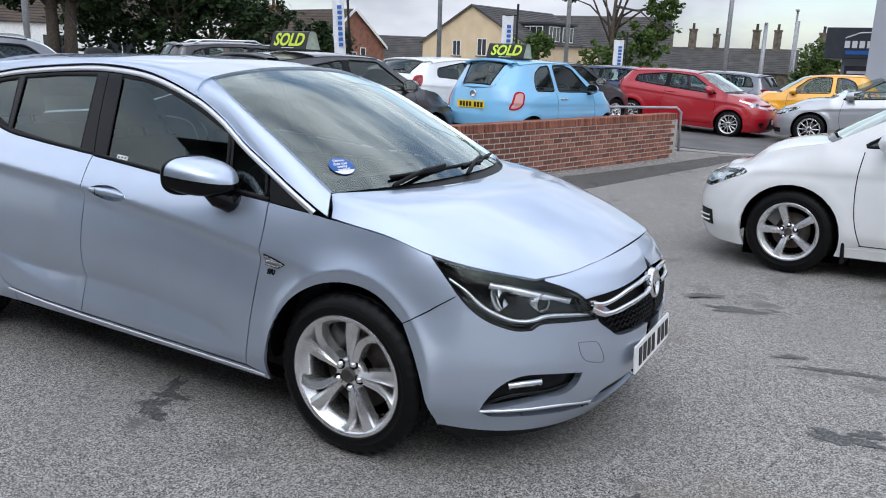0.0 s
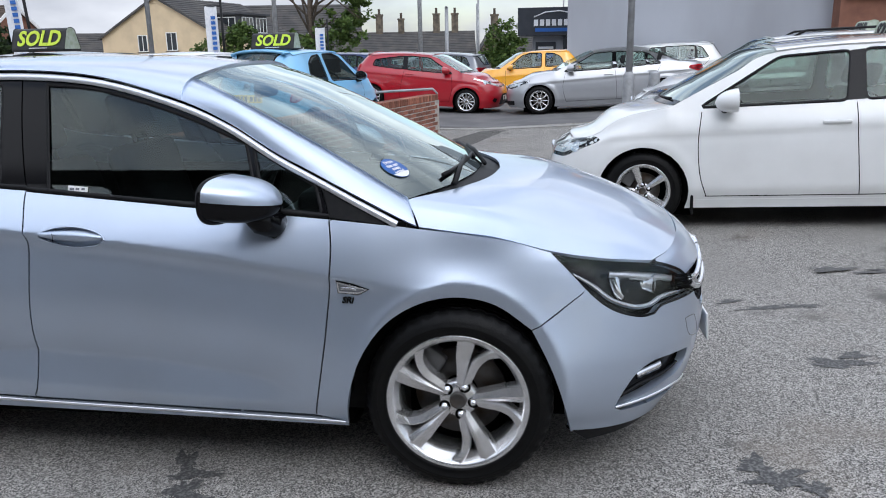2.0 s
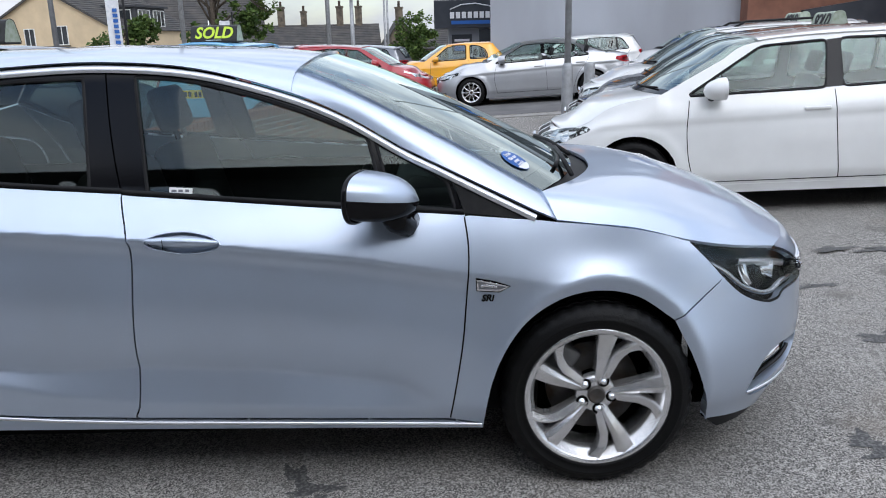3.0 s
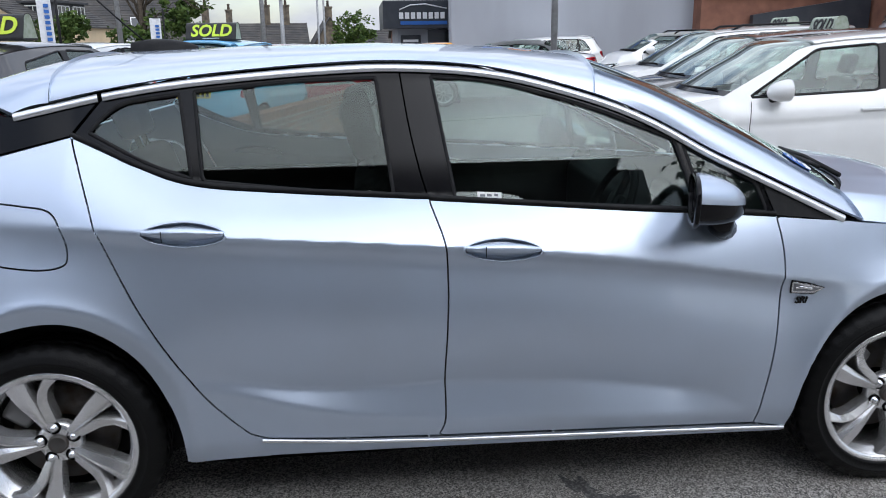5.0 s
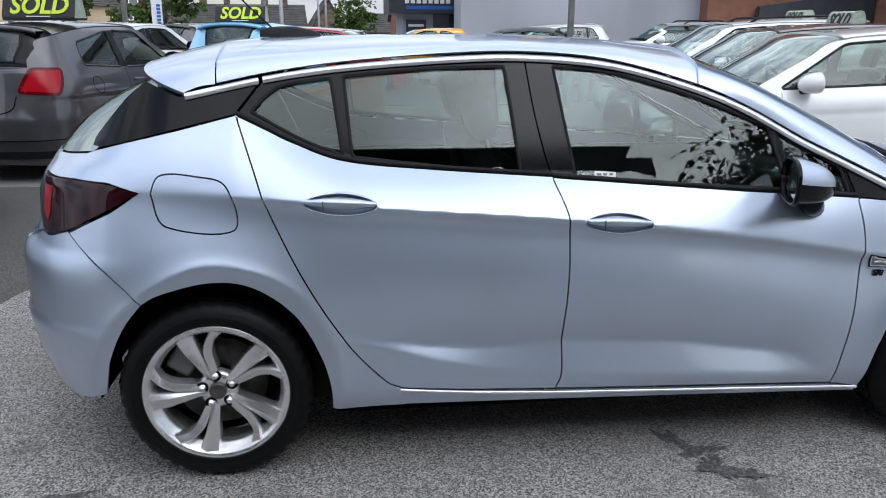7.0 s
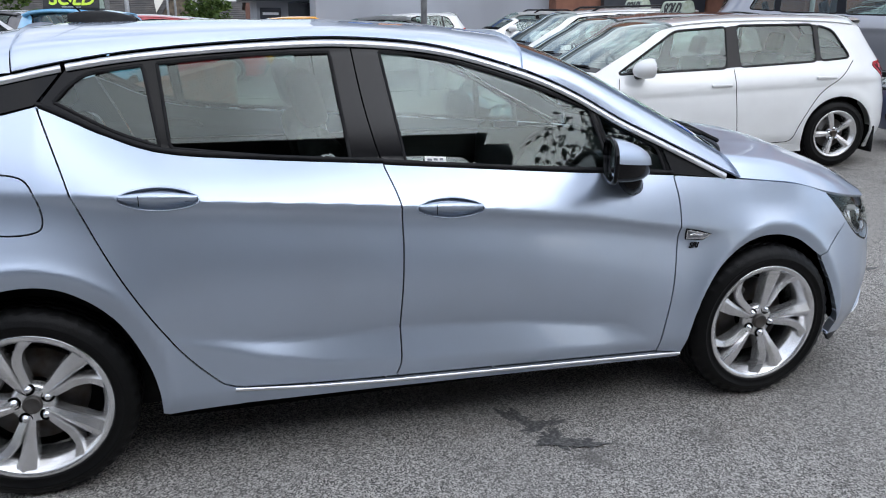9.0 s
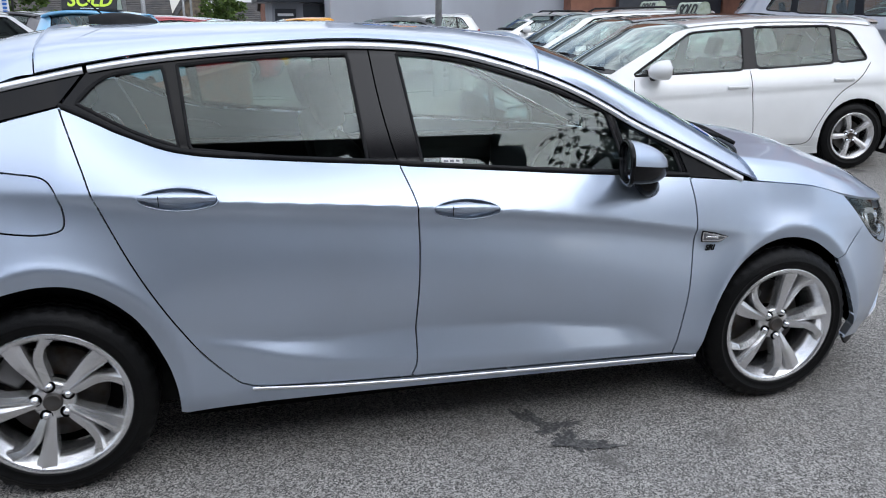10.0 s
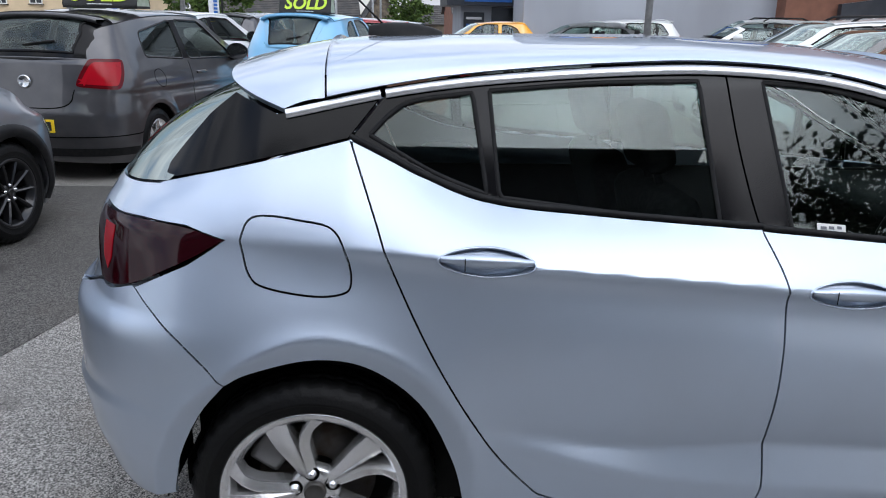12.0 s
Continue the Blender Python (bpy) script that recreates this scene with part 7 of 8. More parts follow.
def showroom():
    """The grey painted showroom with its dark sign boards; marks and brand lettering are plain bars."""
    b = thing("showroom", pose(0, 0, 0), "grey painted car showroom with anthracite sign boards", "building")
    a = Matrix.Translation((2.30, 20.35, 0)) @ Matrix.Rotation(math.atan2(-0.75, 7.4), 4, "Z")
    part("wall", moved(box(0, 0, -0.6, 7.42, 9, 6.4), a), GREYWALL, b, "flat grey painted wall", flat=True)
    part("parapet", moved(box(-0.06, -0.06, 6.4, 7.48, 9.06, 6.6), a), FASCIA, b, flat=True)
    sg = part("sign_board", moved(box(0.75, -0.12, 2.98, 7.3, 0.0, 5.6, 0.01), a), FASCIA, b, "anthracite sign board", flat=True)
    for x0, z0, x1, z1, mt in ((1.05, 3.42, 1.75, 4.1, SIGNBLUE), (1.95, 3.42, 2.65, 4.1, AMBER), (1.3, 3.18, 3.35, 3.24, SIGNWHITE), (4.2, 3.1, 7.1, 3.42, SIGNBLUE), (4.4, 3.55, 7.0, 4.2, SIGNWHITE)):
        part("sign_bar", moved(box(x0, -0.14, z0, x1, -0.11, z1), a), mt, sg, flat=True)
    for k in range(11):
        part("sign_bar", moved(box(1.3 + 0.19 * k, -0.14, 3.12, 1.42 + 0.19 * k, -0.118, 3.30), a), SIGNWHITE, sg, flat=True)
    # entrance block with its own fascia, set back
    e = Matrix.Translation((0.68, 29.57, 0))
    part("entrance_wall", moved(box(0.5, 0.6, -0.8, 9, 6, 2.1), e), GREYWALL, b, flat=True)
    f_ = part("sign_board", moved(box(-0.1, 0, 1.95, 9, 6, 3.05, 0.02), e), FASCIA, b, "anthracite fascia", flat=True)
    for k in range(8):
        part("sign_bar", moved(box(0.55 + 0.24 * k, -0.02, 2.33, 0.72 + 0.24 * k, 0.02, 2.58), e), SIGNWHITE, f_, flat=True)
    part("sign_bar", moved(tube([(0.55, -0.02, 2.68), (1.0, -0.02, 2.86), (1.6, -0.02, 2.9), (2.5, -0.02, 2.72)], 0.025, 5), e), SIGNWHITE, f_)
    part("sign_bar", moved(box(0.6, -0.02, 2.1, 2.5, 0.02, 2.24), e), SIGNBLUE, f_, flat=True)
    part("doorway", moved(box(1.75, 0.52, -0.6, 2.9, 0.64, 1.9), e), PANE, b, "dark glazed doorway", flat=True)
    pb = part("poster_board", moved(box(0.62, 0.5, 0.9, 1.45, 0.62, 1.7), e), FASCIA, b, "dark poster board", flat=True)
    part("sign_bar", moved(box(0.72, 0.48, 1.42, 1.35, 0.52, 1.52), e), SIGNWHITE, pb, flat=True)
    part("sign_bar", moved(box(0.72, 0.48, 1.05, 1.35, 0.52, 1.25), e), SIGNBLUE, pb, flat=True)
    return b


showroom()


def brick_block():
    b = thing("brick_building", pose(0.14, -0.10, 0), "red brick workshop with white windows and black downpipes", "building")
    part("wall", box(9.18, 19.2, -0.5, 16.0, 26, 7.0), BRICKFAR, b, "weathered red brick wall", flat=True)
    part("wall", box(14.2, 14.6, -0.5, 24.0, 19.1, 7.0), BRICKFAR, b, "weathered red brick wall", flat=True)
    part("wall", box(24.05, 10.0, -0.5, 40.0, 18, 7.0), BRICKFAR, b, "weathered red brick wall", flat=True)
    for x in (9.9, 11.2, 12.5):
        window_unit(b, Matrix.Translation((x, 19.18, 3.15)), 0.95, 0.95, bars=1)
    for x, z in ((19.5, 3.0), (22.0, 3.0), (17.0, 3.0)):
        window_unit(b, Matrix.Translation((x, 14.58, z)), 1.1, 1.5, bars=1)
    ramp = ([(10.6, 18.9, -0.3), (14.1, 18.9, -0.3), (14.1, 18.9, 2.55), (10.6, 18.9, 2.05), (10.6, 19.1, -0.3), (14.1, 19.1, -0.3), (14.1, 19.1, 2.55), (10.6, 19.1, 2.05)], [(0, 1, 2, 3), (4, 7, 6, 5), (3, 2, 6, 7), (0, 3, 7, 4), (1, 5, 6, 2)])
    part("black_hoarding", ramp, FASCIA, b, "black boarded screen", flat=True)
    for x in (14.35, 14.75, 16.1):
        part("downpipe", tube([(x, 14.5, 0), (x, 14.5, 6.8)], 0.06, 8), WHITEPAINT if x < 14.5 else PLASTIC, b, "rainwater downpipe")
    return b


brick_block()


def store_behind():
    """The long dark shop block that faces the forecourt from behind the camera."""
    b = thing("shop_block", pose(0, 0, 0), "long dark shop block with a shallow roof and a sign band", "building")
    part("wall", box(-14.5, -24, -0.3, 5.6, -11.6, 9.8), DARKWALL, b, flat=True)
    part("roof", ([(-14.9, -11.2, 9.8), (5.0, -11.2, 9.8), (5.0, -24.4, 9.8), (-14.9, -24.4, 9.8), (-14.9, -17.7, 11.4), (5.0, -17.7, 11.4)], [(0, 1, 5, 4), (2, 3, 4, 5), (0, 4, 3), (1, 2, 5), (0, 3, 2, 1)]), SLATE, b, flat=True)
    sg = part("sign_board", box(-14.1, -11.6, 6.6, -0.2, -11.45, 8.4), FASCIA, b, flat=True)
    for k in range(9):
        part("sign_bar", box(-13.6 + 0.75 * k, -11.46, 7.3, -13.1 + 0.75 * k, -11.4, 8.0), GREYWALL, sg, flat=True)
    for x in (-6, -3, 0, 3):
        window_unit(b, Matrix.Translation((x, -11.58, 4.2)) @ Matrix.Rotation(math.pi, 4, "Z"), 2.2, 1.6, bars=2)
    return b


store_behind()


def brick_wall():
    """Low boundary wall of separate bricks with a brick-on-edge coping."""
    p0, p1 = Vector((-2.24, 3.93, 0)), Vector((-0.41, 11.34, 0))
    d = p1 - p0
    n = d.length
    m = Matrix.Translation(p0) @ Matrix.Rotation(math.atan2(d.y, d.x), 4, "Z")
    w = tagged(new("boundary_wall"), "low red brick boundary wall with brick coping", "wall", kind="structure")
    w.matrix_basis = m
    z0 = -0.12
    part("wall_core", box(0.004, -0.103, z0 - 0.2, n - 0.004, 0.103, z0 + 0.68), MORTAR, w, flat=True)
    proto = box(-0.1045, -0.1075, -0.0300, 0.1045, 0.1075, 0.0300, 0.004, 1)
    cop = box(-0.0315, -0.115, -0.055, 0.0315, 0.115, 0.055, 0.006, 1)
    me, mc = bpy.data.meshes.new("brick"), bpy.data.meshes.new("coping_brick")
    for q, g in ((me, proto), (mc, cop)):
        q.from_pydata(g[0], [], g[1])
        q.materials.append(BRICK)
    rnd = random.Random(4)
    rest = []
    for row in range(9):
        off = 0.1125 if row % 2 else 0.0
        k = 0
        while True:
            x = 0.11 + off + 0.225 * k
            k += 1
            if x > n - 0.1:
                break
            z = z0 + 0.035 + 0.075 * row
            mm = Matrix.Translation((x, rnd.uniform(-0.002, 0.002), z)) @ Matrix.Rotation(rnd.uniform(-0.008, 0.008), 4, "Z")
            if x > 0.42 * n:
                ob = new("brick", me)
                ob.parent, ob.matrix_basis = w, mm
            else:
                rest.append(moved(proto, mm))
    part("brickwork", join(*rest), BRICK, w, flat=True)["kind"] = "stuff"
    for k in range(int(n / 0.075)):
        ob = new("coping_brick", mc)
        ob.parent = w
        ob.matrix_basis = Matrix.Translation((0.04 + 0.075 * k, rnd.uniform(-0.003, 0.003), z0 + 0.735)) @ Matrix.Rotation(rnd.uniform(-0.02, 0.02), 4, "Z")
    return w


def sold_sign(x, y, z, heading, scale=1.0, back=False):
    """A magnetic roof sign: a half-round sleeve with the word on both faces."""
    s = thing("roof_sign", pose(x, y, z, 0, 0, heading), "pale see-through roof sign seen from behind" if back else "black roof sign with lime green lettering", "sign")
    w, h, d = 0.36 * scale, 0.225 * scale, 0.12 * scale
    half = [(-d, 0.0), (-0.97 * d, 0.02), (-0.52 * d, 0.84 * h), (-0.42 * d, 0.93 * h), (-0.25 * d, 0.98 * h), (0.0, h)]
    prof = half + [(-y, z) for y, z in half[::-1][1:]]
    sleeve = grid([[(sx, py, pz) for py, pz in prof] for sx in (-w, 0.0, w)])
    part("sleeve", thick(sleeve, 0.006), SIGNBACK if back else SIGNBLACK, s, flat=True)
    for sx in (-w + 0.004, w - 0.004):
        part("end_cap", ([(sx, py, pz) for py, pz in prof], [tuple(range(len(prof)))]), SIGNBACK, s, "pale end cap", flat=True)
    part("base_plate", box(-w, -d, -0.02, w, d, 0.002, 0.003), SIGNBLACK, s)
    lean = math.atan2(0.45 * d, 0.84 * h - 0.02)
    put = Matrix.Translation((0, -0.745 * d - 0.004, 0.44 * h + 0.012)) @ Matrix.Rotation(-lean, 4, "X")
    g = letters("SOLD", 0.23 * scale, 0.003, 0.006, 0.18)
    for turn in (0, math.pi):
        r_ = Matrix.Rotation(turn, 4, "Z")
        part("lettering", moved(moved(g, put), r_), LIME if not back else SIGNBLACK, s, "lime green word" if not back else "faint dark word", flat=True)
        if not back:
            part("small_print", moved(box(-0.12 * scale, -0.97 * d - 0.006, 0.012, 0.12 * scale, -0.97 * d + 0.002, 0.020), r_), SIGNWHITE, s, flat=True)
    return s


def lamp_post(x, y, h, r=0.06, base=False, head=True, mat=None):
    z = float(ground_height(x, y))
    p = thing("lamp_post", pose(x, y, z), "galvanised steel lamp post", "lamp post", "street poles")
    part("shaft", tube([(0, 0, 0), (0, 0, h)], r, 10, 0.75), mat or GALV, p)
    if base:
        part("base_sleeve", lathe([(0.001, 1.02), (r, 1.02), (r * 1.55, 0.95), (r * 1.6, 0.0), (r * 1.7, -0.1)], 14, "z"), GALV, p)
    if head:
        part("lamp_head", box(-0.1, -0.45, h - 0.03, 0.1, 0.15, h + 0.08, 0.03), GALV, p)
    return p


def banner(x, y, z0, z1, w, lean=0.0):
    g = float(ground_height(x, y))
    b = thing("banner_flag", pose(x, y, g, 0, lean, 20), "white vertical banner on a dark post", "banner", "banners")
    part("post", tube([(0.18 + w / 2, 0, 0), (0.18 + w / 2, 0, z1 - g + 0.5)], 0.055, 8), PLASTIC, b)
    cl = part("cloth", grid([[(-w / 2 + w * i / 6, 0.03 * math.sin(i * 1.3 + k), z0 - g + (z1 - z0) * k / 10) for i in range(7)] for k in range(11)]), BANNER, b)
    zc = z0 - g + 0.25 * (z1 - z0)
    for k in range(8):
        part("print_bar", box(-0.02, -0.06, zc + 0.078 * (z1 - z0) * k, 0.32 * w, -0.035, zc + 0.078 * (z1 - z0) * k + 0.05 * (z1 - z0)), SIGNBLUE, cl, flat=True)
    part("bracket", tube([(-w / 2, 0, z1 - g), (0.18 + w / 2, 0, z1 - g)], 0.03, 6), PLASTIC, b)
    return b


def tree(name, label, x, y, h, crown, trunk_r, mat, leaves, size, seed, limbs=9, stems=((0, 0),)):
    """A tapered trunk with limbs and a crown of loose leaf clumps. crown: list of (x, y, z, rx, ry, rz) masses."""
    rnd = random.Random(seed)
    z = float(ground_height(x, y))
    t = thing(name, pose(x, y, z), label, "tree")
    wood = []
    for ox, oy in stems:
        top = Vector((ox * 2, oy * 2, h * 0.72))
        pts = [Vector((ox, oy, -0.3)), Vector((ox * 1.2, oy * 1.2, h * 0.25)), Vector((ox * 1.6 + rnd.uniform(-0.2, 0.2), oy * 1.6, h * 0.5)), top]
        wood.append(tube(pts, trunk_r, 10, 0.3))
        for k in range(limbs):
            c = crown[k % len(crown)]
            s = pts[1].lerp(top, rnd.uniform(0.1, 0.9))
            e = Vector((c[0] + rnd.uniform(-0.7, 0.7) * c[3], c[1] + rnd.uniform(-0.7, 0.7) * c[4], c[2] + rnd.uniform(-0.5, 0.6) * c[5]))
            mid_ = s.lerp(e, 0.5) + Vector((0, 0, 0.12 * (e - s).length))
            wood.append(tube([s, mid_, e], trunk_r * 0.32, 6, 0.25))
            for j in range(3):
                e2 = e + Vector((rnd.uniform(-1, 1), rnd.uniform(-1, 1), rnd.uniform(-0.4, 0.8))) * 0.35 * max(c[3], 0.8)
                wood.append(tube([mid_.lerp(e, 0.4), e2], trunk_r * 0.12, 5, 0.3))
    part("trunk", join(*wood), BARK, t)
    v, f = [], []
    clumps = []
    for c in crown:
        for k in range(max(6, int(leaves / len(crown) / 26))):
            d = Vector((rnd.gauss(0, 1), rnd.gauss(0, 1), rnd.gauss(0, 1))).normalized() * rnd.uniform(0.35, 1.05)
            clumps.append((Vector((c[0] + d.x * c[3], c[1] + d.y * c[4], c[2] + d.z * c[5])), rnd.uniform(0.12, 0.30) * (c[3] + c[5]) * 0.5))
    for k in range(leaves):
        c, r = clumps[k % len(clumps)]
        p = c + Vector((rnd.gauss(0, 0.5), rnd.gauss(0, 0.5), rnd.gauss(0, 0.38))) * r
        a = Vector((rnd.uniform(-1, 1), rnd.uniform(-1, 1), rnd.uniform(-0.6, 0.6))).normalized()
        b = a.orthogonal().normalized()
        b.rotate(Matrix.Rotation(rnd.uniform(0, 6.3), 3, a))
        s = size * rnd.uniform(0.6, 1.3)
        i = len(v)
        v += [tuple(p - a * s), tuple(p + b * s * 0.55), tuple(p + a * s), tuple(p - b * s * 0.55)]
        f.append((i, i + 1, i + 2, i + 3))
    part("crown", (v, f), mat, t, flat=True)
    return t


# ---- street and greenery ----
lamp_post(3.13, 11.22, 7.5, 0.065, True, False)
lamp_post(-10.02, 19.43, 9.0, 0.08, False, False)
lamp_post(-10.40, 31.91, 11.0, 0.11, False, False)
lamp_post(-6.67, 50.70, 13.0, 0.16, False, False)
lamp_post(-7.49, 72.72, 8.6, 0.22, False, True)
lamp_post(-2.64, 49.83, 6.0, 0.08, False, True)
lamp_post(-3.55, 60.04, 7.0, 0.10, False, False)
lamp_post(3.15, 59.93, 10.0, 0.07, False, False)
banner(-17.24, 23.85, 1.15, 3.9, 0.50, -3)
banner(-12.79, 30.48, 0.75, 3.5, 0.52)
banner(-12.55, 46.74, 0.35, 3.0, 0.62)
bollard = thing("bollard", pose(3.70, 12.13, float(ground_height(3.5, 12.2))), "plain grey steel bollard", "bollard")
part("post", lathe([(0.001, 0.98), (0.09, 0.965), (0.105, 0.93), (0.105, -0.1)], 18, "z"), GALV, bollard)
hoop = thing("cycle_hoop", pose(-1.12, 12.00, -0.1, 0, 0, 15), "galvanised steel hoop rail", "rail")
part("hoop", tube([(-0.75, 0, 0), (-0.75, 0, 0.68), (-0.68, 0, 0.78), (0.6, 0, 0.82), (0.68, 0, 0.74), (0.7, 0, 0)], 0.025, 8), GALV, hoop)
tree("broadleaf_tree", "open broadleaf tree with bare lower limbs", -14.4, 51.3, 11.0, [(-2.6, 0, 9.4, 2.2, 1.6, 1.0), (2.2, 0, 9.6, 2.0, 1.6, 1.2), (3.2, 0, 6.6, 1.5, 1.4, 1.4), (-3.8, 0, 7.6, 1.0, 1, 0.6), (0.3, 0, 10.6, 1.6, 1.5, 0.9), (2.4, 0, 4.6, 1.9, 1.5, 1.2), (-0.4, 0, 3.4, 2.2, 1.5, 1.2)], 0.30, LEAF, 9000, 0.17, 3, limbs=16)
tree("shrub", "dense green leafy shrub by the street", -15.5, 38.3, 4.0, [(0, 0, 2.0, 1.5, 1.2, 1.2), (-1.3, 0, 1.5, 0.9, 0.9, 0.9), (1.0, 0, 2.8, 0.9, 0.9, 0.7)], 0.10, LEAF, 4500, 0.12, 5, limbs=6)
tree("shrub", "dense green leafy shrub by the street", -12.2, 50.7, 3.4, [(0, 0, 2.0, 2.6, 1.4, 1.0), (1.5, 0, 1.8, 1.5, 1.2, 1.0)], 0.10, LEAF, 5000, 0.15, 6, limbs=6)
tree("shrub", "dense green shrub by the showroom", -0.7, 47.5, 4.6, [(0, 0, 2.7, 1.3, 1.2, 1.4), (-0.5, 0, 1.6, 1.2, 1, 1.0)], 0.10, LEAF, 4000, 0.13, 7, limbs=6)
tree("conifer_hedge", "tall dark evergreen hedge", -28.2, 25.0, 6.0, [(0, 0, 2.6, 2.4, 2, 2.0), (3.2, 2.4, 2.6, 2.2, 2, 1.9), (-3.0, -2.2, 3.4, 2.4, 2, 2.2), (1.2, 0.8, 4.4, 1.7, 1.6, 1.2), (5.6, 4.2, 2.0, 1.6, 1.6, 1.4), (-2.6, -1.9, 5.0, 1.6, 1.6, 1.3), (0, 0, 1.0, 3.0, 2.5, 1.2), (-1, -0.6, 5.6, 1.6, 1.5, 1.0)], 0.22, DARKLEAF, 22000, 0.16, 8, limbs=10)
tree("broadleaf_tree", "big dark broadleaf tree", -28.4, 18.4, 10.0, [(0, 0, 5.6, 3.0, 3, 1.6), (-1.5, -1.1, 4.0, 1.1, 1.1, 0.8), (1.6, 1.2, 3.9, 1.0, 1.0, 0.9), (0.4, 0, 4.6, 2.2, 2, 0.9)], 0.32, DARKLEAF, 14000, 0.17, 9, limbs=14, stems=((0, 0), (0.5, 0.35)))
tree("broadleaf_tree", "tall dark tree behind the roofs", -56.0, 54.2, 13.0, [(0, 0, 10.2, 3.6, 3, 2.0), (2.6, 1.8, 9.0, 2.2, 2, 1.4), (-3.0, -2, 9.0, 2.4, 2, 1.6)], 0.35, DARKLEAF, 9000, 0.22, 10, limbs=12)
tree("broadleaf_tree", "leafy tree beside the shop block", 8.0, -11.0, 12.0, [(0, 0, 7.6, 2.4, 2.2, 2.2), (2.6, 0, 6.4, 2.2, 2, 2.0), (-1.9, 0.3, 5.6, 1.6, 1.5, 1.7), (5.4, -1, 7.2, 2.6, 2.2, 2.4), (0.8, 0, 4.6, 2.4, 2.0, 1.6), (4.4, 0, 4.6, 2.2, 2.0, 1.6)], 0.28, DARKLEAF, 30000, 0.09, 11, limbs=16)
sp = thing("road_sign", pose(-19.7, 11.6, float(ground_height(-19.7, 11.6)), 0, 0, 48), "back of a tall grey road sign on a post", "sign")
part("post", tube([(0, 0, 0), (0, 0, 6.5)], 0.09, 10), GALV, sp)
for z in (2.9, 3.75):
    part("panel", box(-0.75, -0.16, z, 0.75, -0.12, z + 0.78, 0.02), GALV, sp, flat=True)

sold_sign(-3.84, 4.98, 1.545, -10)
sold_sign(-2.43, 8.53, 1.530, -10)
sold_sign(5.65, 6.77, 1.475, 82, 1.0, True)
sold_sign(6.10, 8.68, 1.520, 82, 1.0, True)
brick_wall()


# ---- surfaces on the ground ----
def sheet(name, pts, mat, lift, label, nx=12):
    """A flat patch that follows the ground, with a thin real edge."""
    c = np.array(pts, float)
    a, b, d, e = c
    rows = []
    for u in np.linspace(0, 1, nx):
        p, q = a + (e - a) * u, b + (d - b) * u
        rows.append([(*(p + (q - p) * v), float(ground_height(*(p + (q - p) * v))) + lift) for v in np.linspace(0, 1, nx)])
    return tagged(part(name, thick(grid(rows), 0.03), mat, None), label, name.split("_")[0], kind="structure")


sheet("road", [(-30, 22.9), (40, 22.9), (40, 12.9), (-30, 12.9)][::-1], ROADMAT, 0.004, "grey tarmac road behind the forecourt", 40)
sheet("pavement", [(-0.9, 12.75), (12, 12.0), (12, 11.65), (-0.9, 12.4)][::-1], CONCRETE, 0.018, "pale concrete edging strip", 20)
sheet("asphalt_patch", [(-7.5, -3.0), (-3.82, -3.0), (-2.72, 1.5), (-7.5, 1.5)], NEWTAR, 0.004, "dark newer asphalt bay", 10)
sheet("asphalt_patch", [(-7.5, 1.5), (-2.72, 1.5), (-2.35, 4.0), (-7.5, 4.0)], NEWTAR, 0.0041, "dark newer asphalt bay", 10)
sheet("asphalt_patch", [(-1.62, 5.01), (-0.70, 4.99), (0.90, 12.1), (0.40, 12.1)], NEWTAR, 0.004, "dark newer asphalt strip", 12)


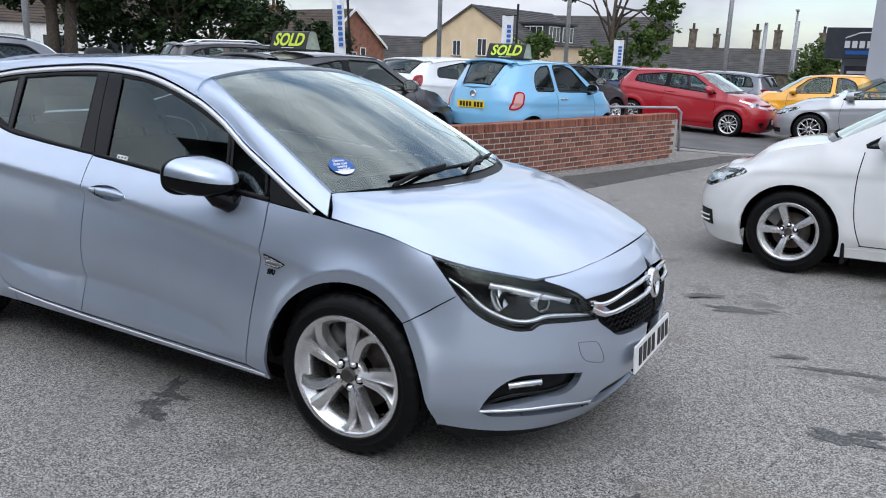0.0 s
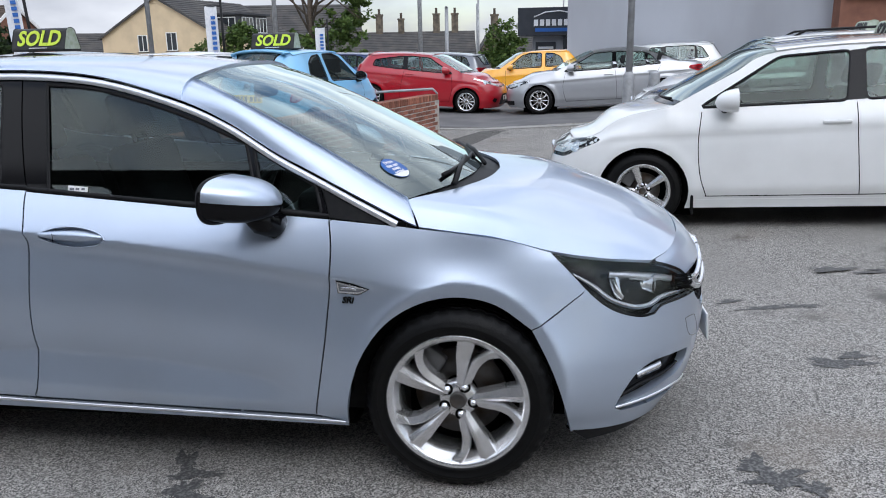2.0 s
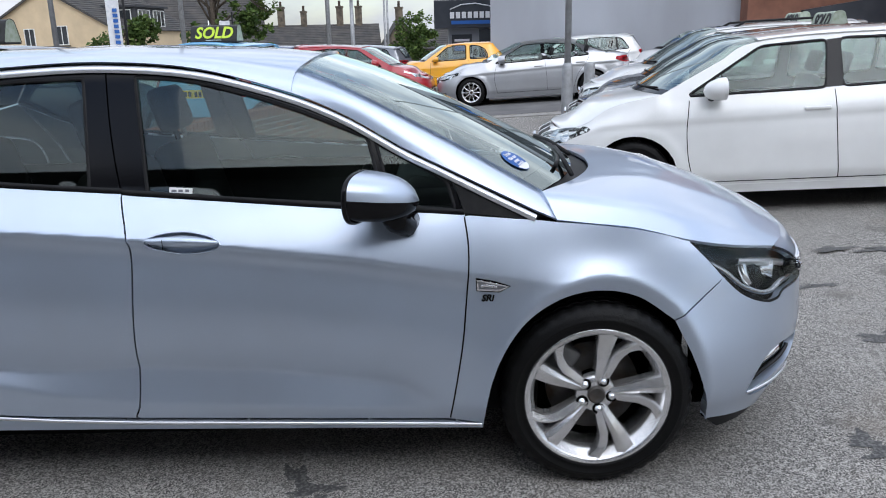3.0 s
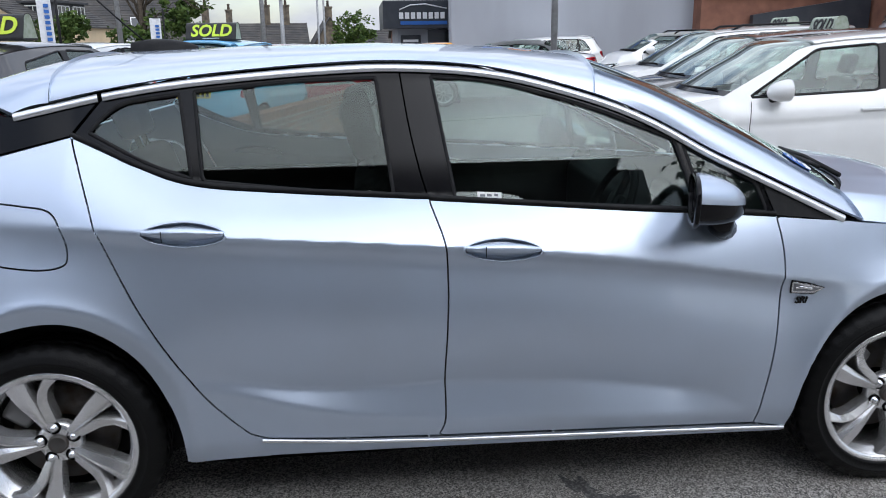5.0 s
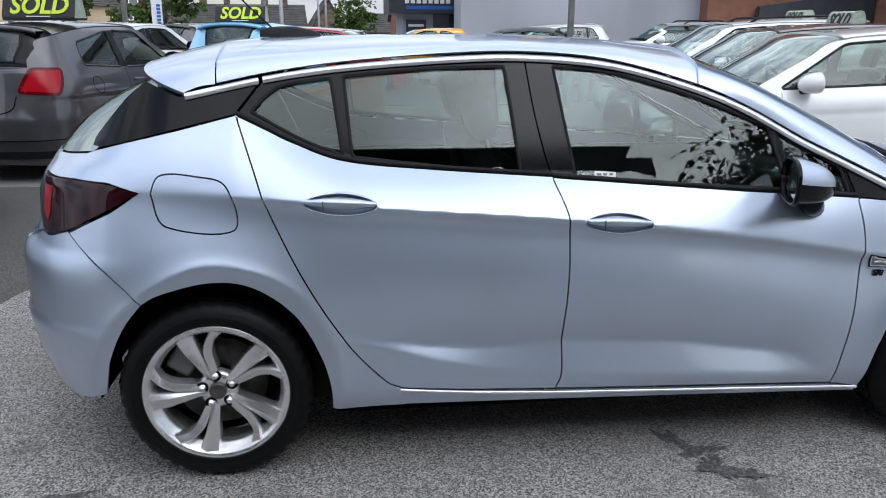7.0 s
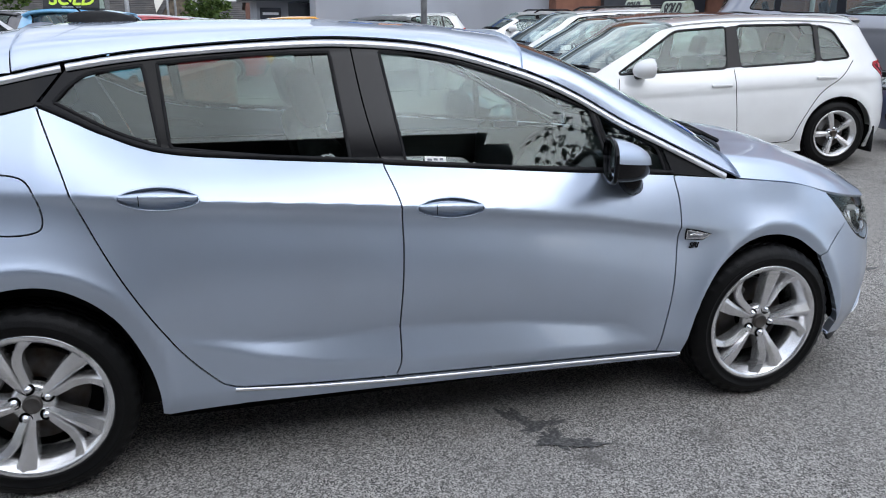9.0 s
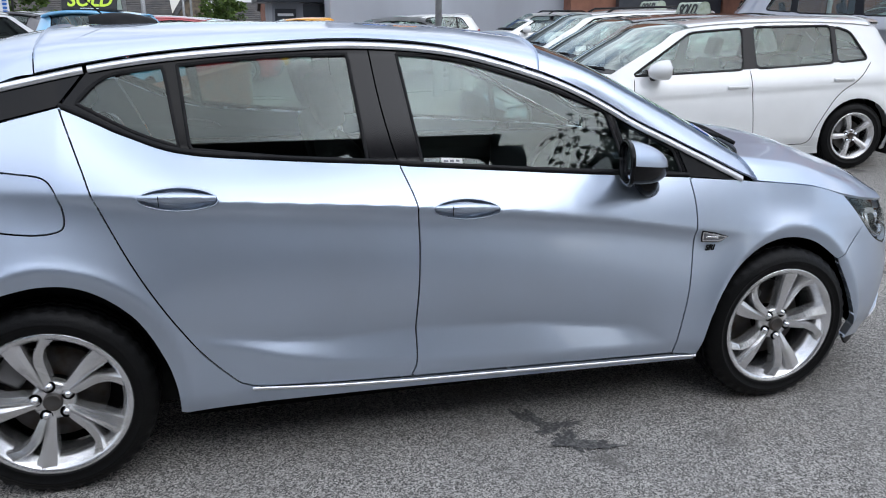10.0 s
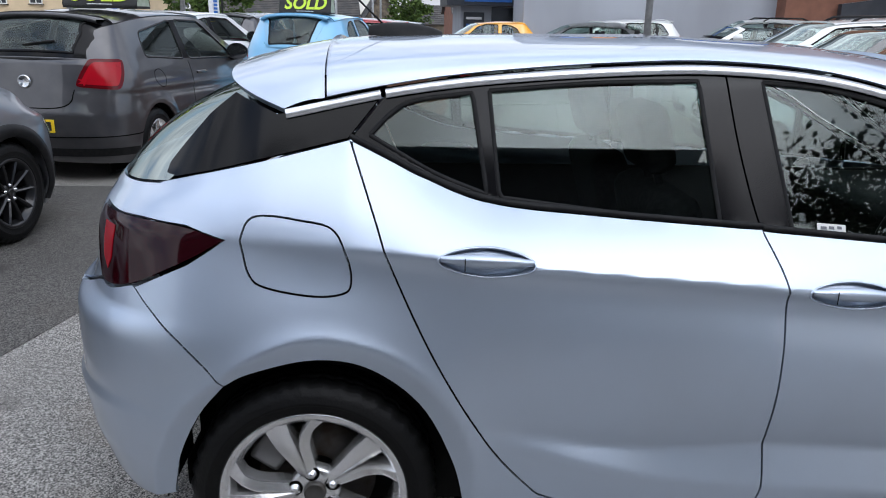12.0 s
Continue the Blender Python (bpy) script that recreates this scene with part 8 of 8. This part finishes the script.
def stain(x, y, blobs, seed):
    """A dark oil stain of overlapping irregular spots."""
    rnd = random.Random(seed)
    gs = []
    for k, (dx, dy, rx, ry, turn) in enumerate(blobs):
        n = 44
        ring = [(0, 0)]
        ph = [rnd.uniform(0, 6.3) for _ in range(3)]
        for i in range(n):
            a = 2 * math.pi * i / n
            q = (1 + 0.25 * math.sin(3 * a + ph[0]) + 0.18 * math.sin(5 * a + ph[1]) + 0.14 * math.sin(9 * a + ph[2]) + 0.12 * math.sin(14 * a + ph[0])) * rnd.uniform(0.86, 1.12)
            ring.append((rx * q * math.cos(a), ry * q * math.sin(a)))
        c, s = math.cos(turn), math.sin(turn)
        v = [(x + dx + c * p - s * q, y + dy + s * p + c * q, float(ground_height(x, y)) + 0.003 + 0.0006 * k) for p, q in ring]
        gs.append((v, [(0, i + 1, (i + 1) % n + 1) for i in range(n)]))
    ob = part("oil_stain", join(*gs), OIL, None, flat=True)
    return tagged(ob, "dark irregular oil stain soaked into the asphalt", "stain", "oil stains", kind="structure")


stain(0.36, -0.93, [(-0.05, 0.13, 0.035, 0.09, 0.5), (0.02, 0.05, 0.09, 0.03, 0.2), (0.03, -0.06, 0.05, 0.07, 0.3), (0.09, -0.10, 0.09, 0.025, -0.3), (0.13, -0.12, 0.04, 0.03, 0.0)], 1)
stain(2.43, -0.72, [(0, 0.0, 0.10, 0.05, 0.4), (-0.06, 0.08, 0.05, 0.07, 0.1), (0.10, -0.05, 0.05, 0.04, 0.0)], 2)
stain(3.0, 0.35, [(0, 0.0, 0.14, 0.05, 0.1), (0.1, 0.1, 0.07, 0.04, 0.3)], 3)
stain(2.35, 2.0, [(0, 0.0, 0.22, 0.06, 0.2), (0.3, 0.08, 0.16, 0.05, 0.0), (-0.3, 0.2, 0.12, 0.04, 0.5)], 4)
stain(1.75, 1.4, [(0, 0.0, 0.16, 0.04, 0.1), (0.2, -0.1, 0.08, 0.03, 0.4)], 5)
stain(-1.95, -1.0, [(0, 0.0, 0.20, 0.05, 0.2), (0.3, -0.1, 0.12, 0.05, 0.0)], 6)
stain(3.35, -0.55, [(0, 0.0, 0.05, 0.12, 0.5), (0.1, 0.1, 0.05, 0.08, 0.2)], 7)
stain(-4.3, 0.6, [(0, 0.0, 0.12, 0.05, 0.2)], 8)

stain(2.9, 1.15, [(0, 0.0, 0.16, 0.03, 0.2), (0.2, 0.05, 0.10, 0.025, 0.0), (-0.2, 0.1, 0.07, 0.03, 0.4)], 9)
stain(1.55, 2.2, [(0, 0.0, 0.13, 0.03, 0.0), (0.2, 0.06, 0.08, 0.03, 0.3)], 10)
stain(3.9, 1.9, [(0, 0.0, 0.25, 0.05, 0.1), (0.4, 0.08, 0.2, 0.05, 0.0), (-0.4, 0.02, 0.14, 0.05, 0.2)], 11)
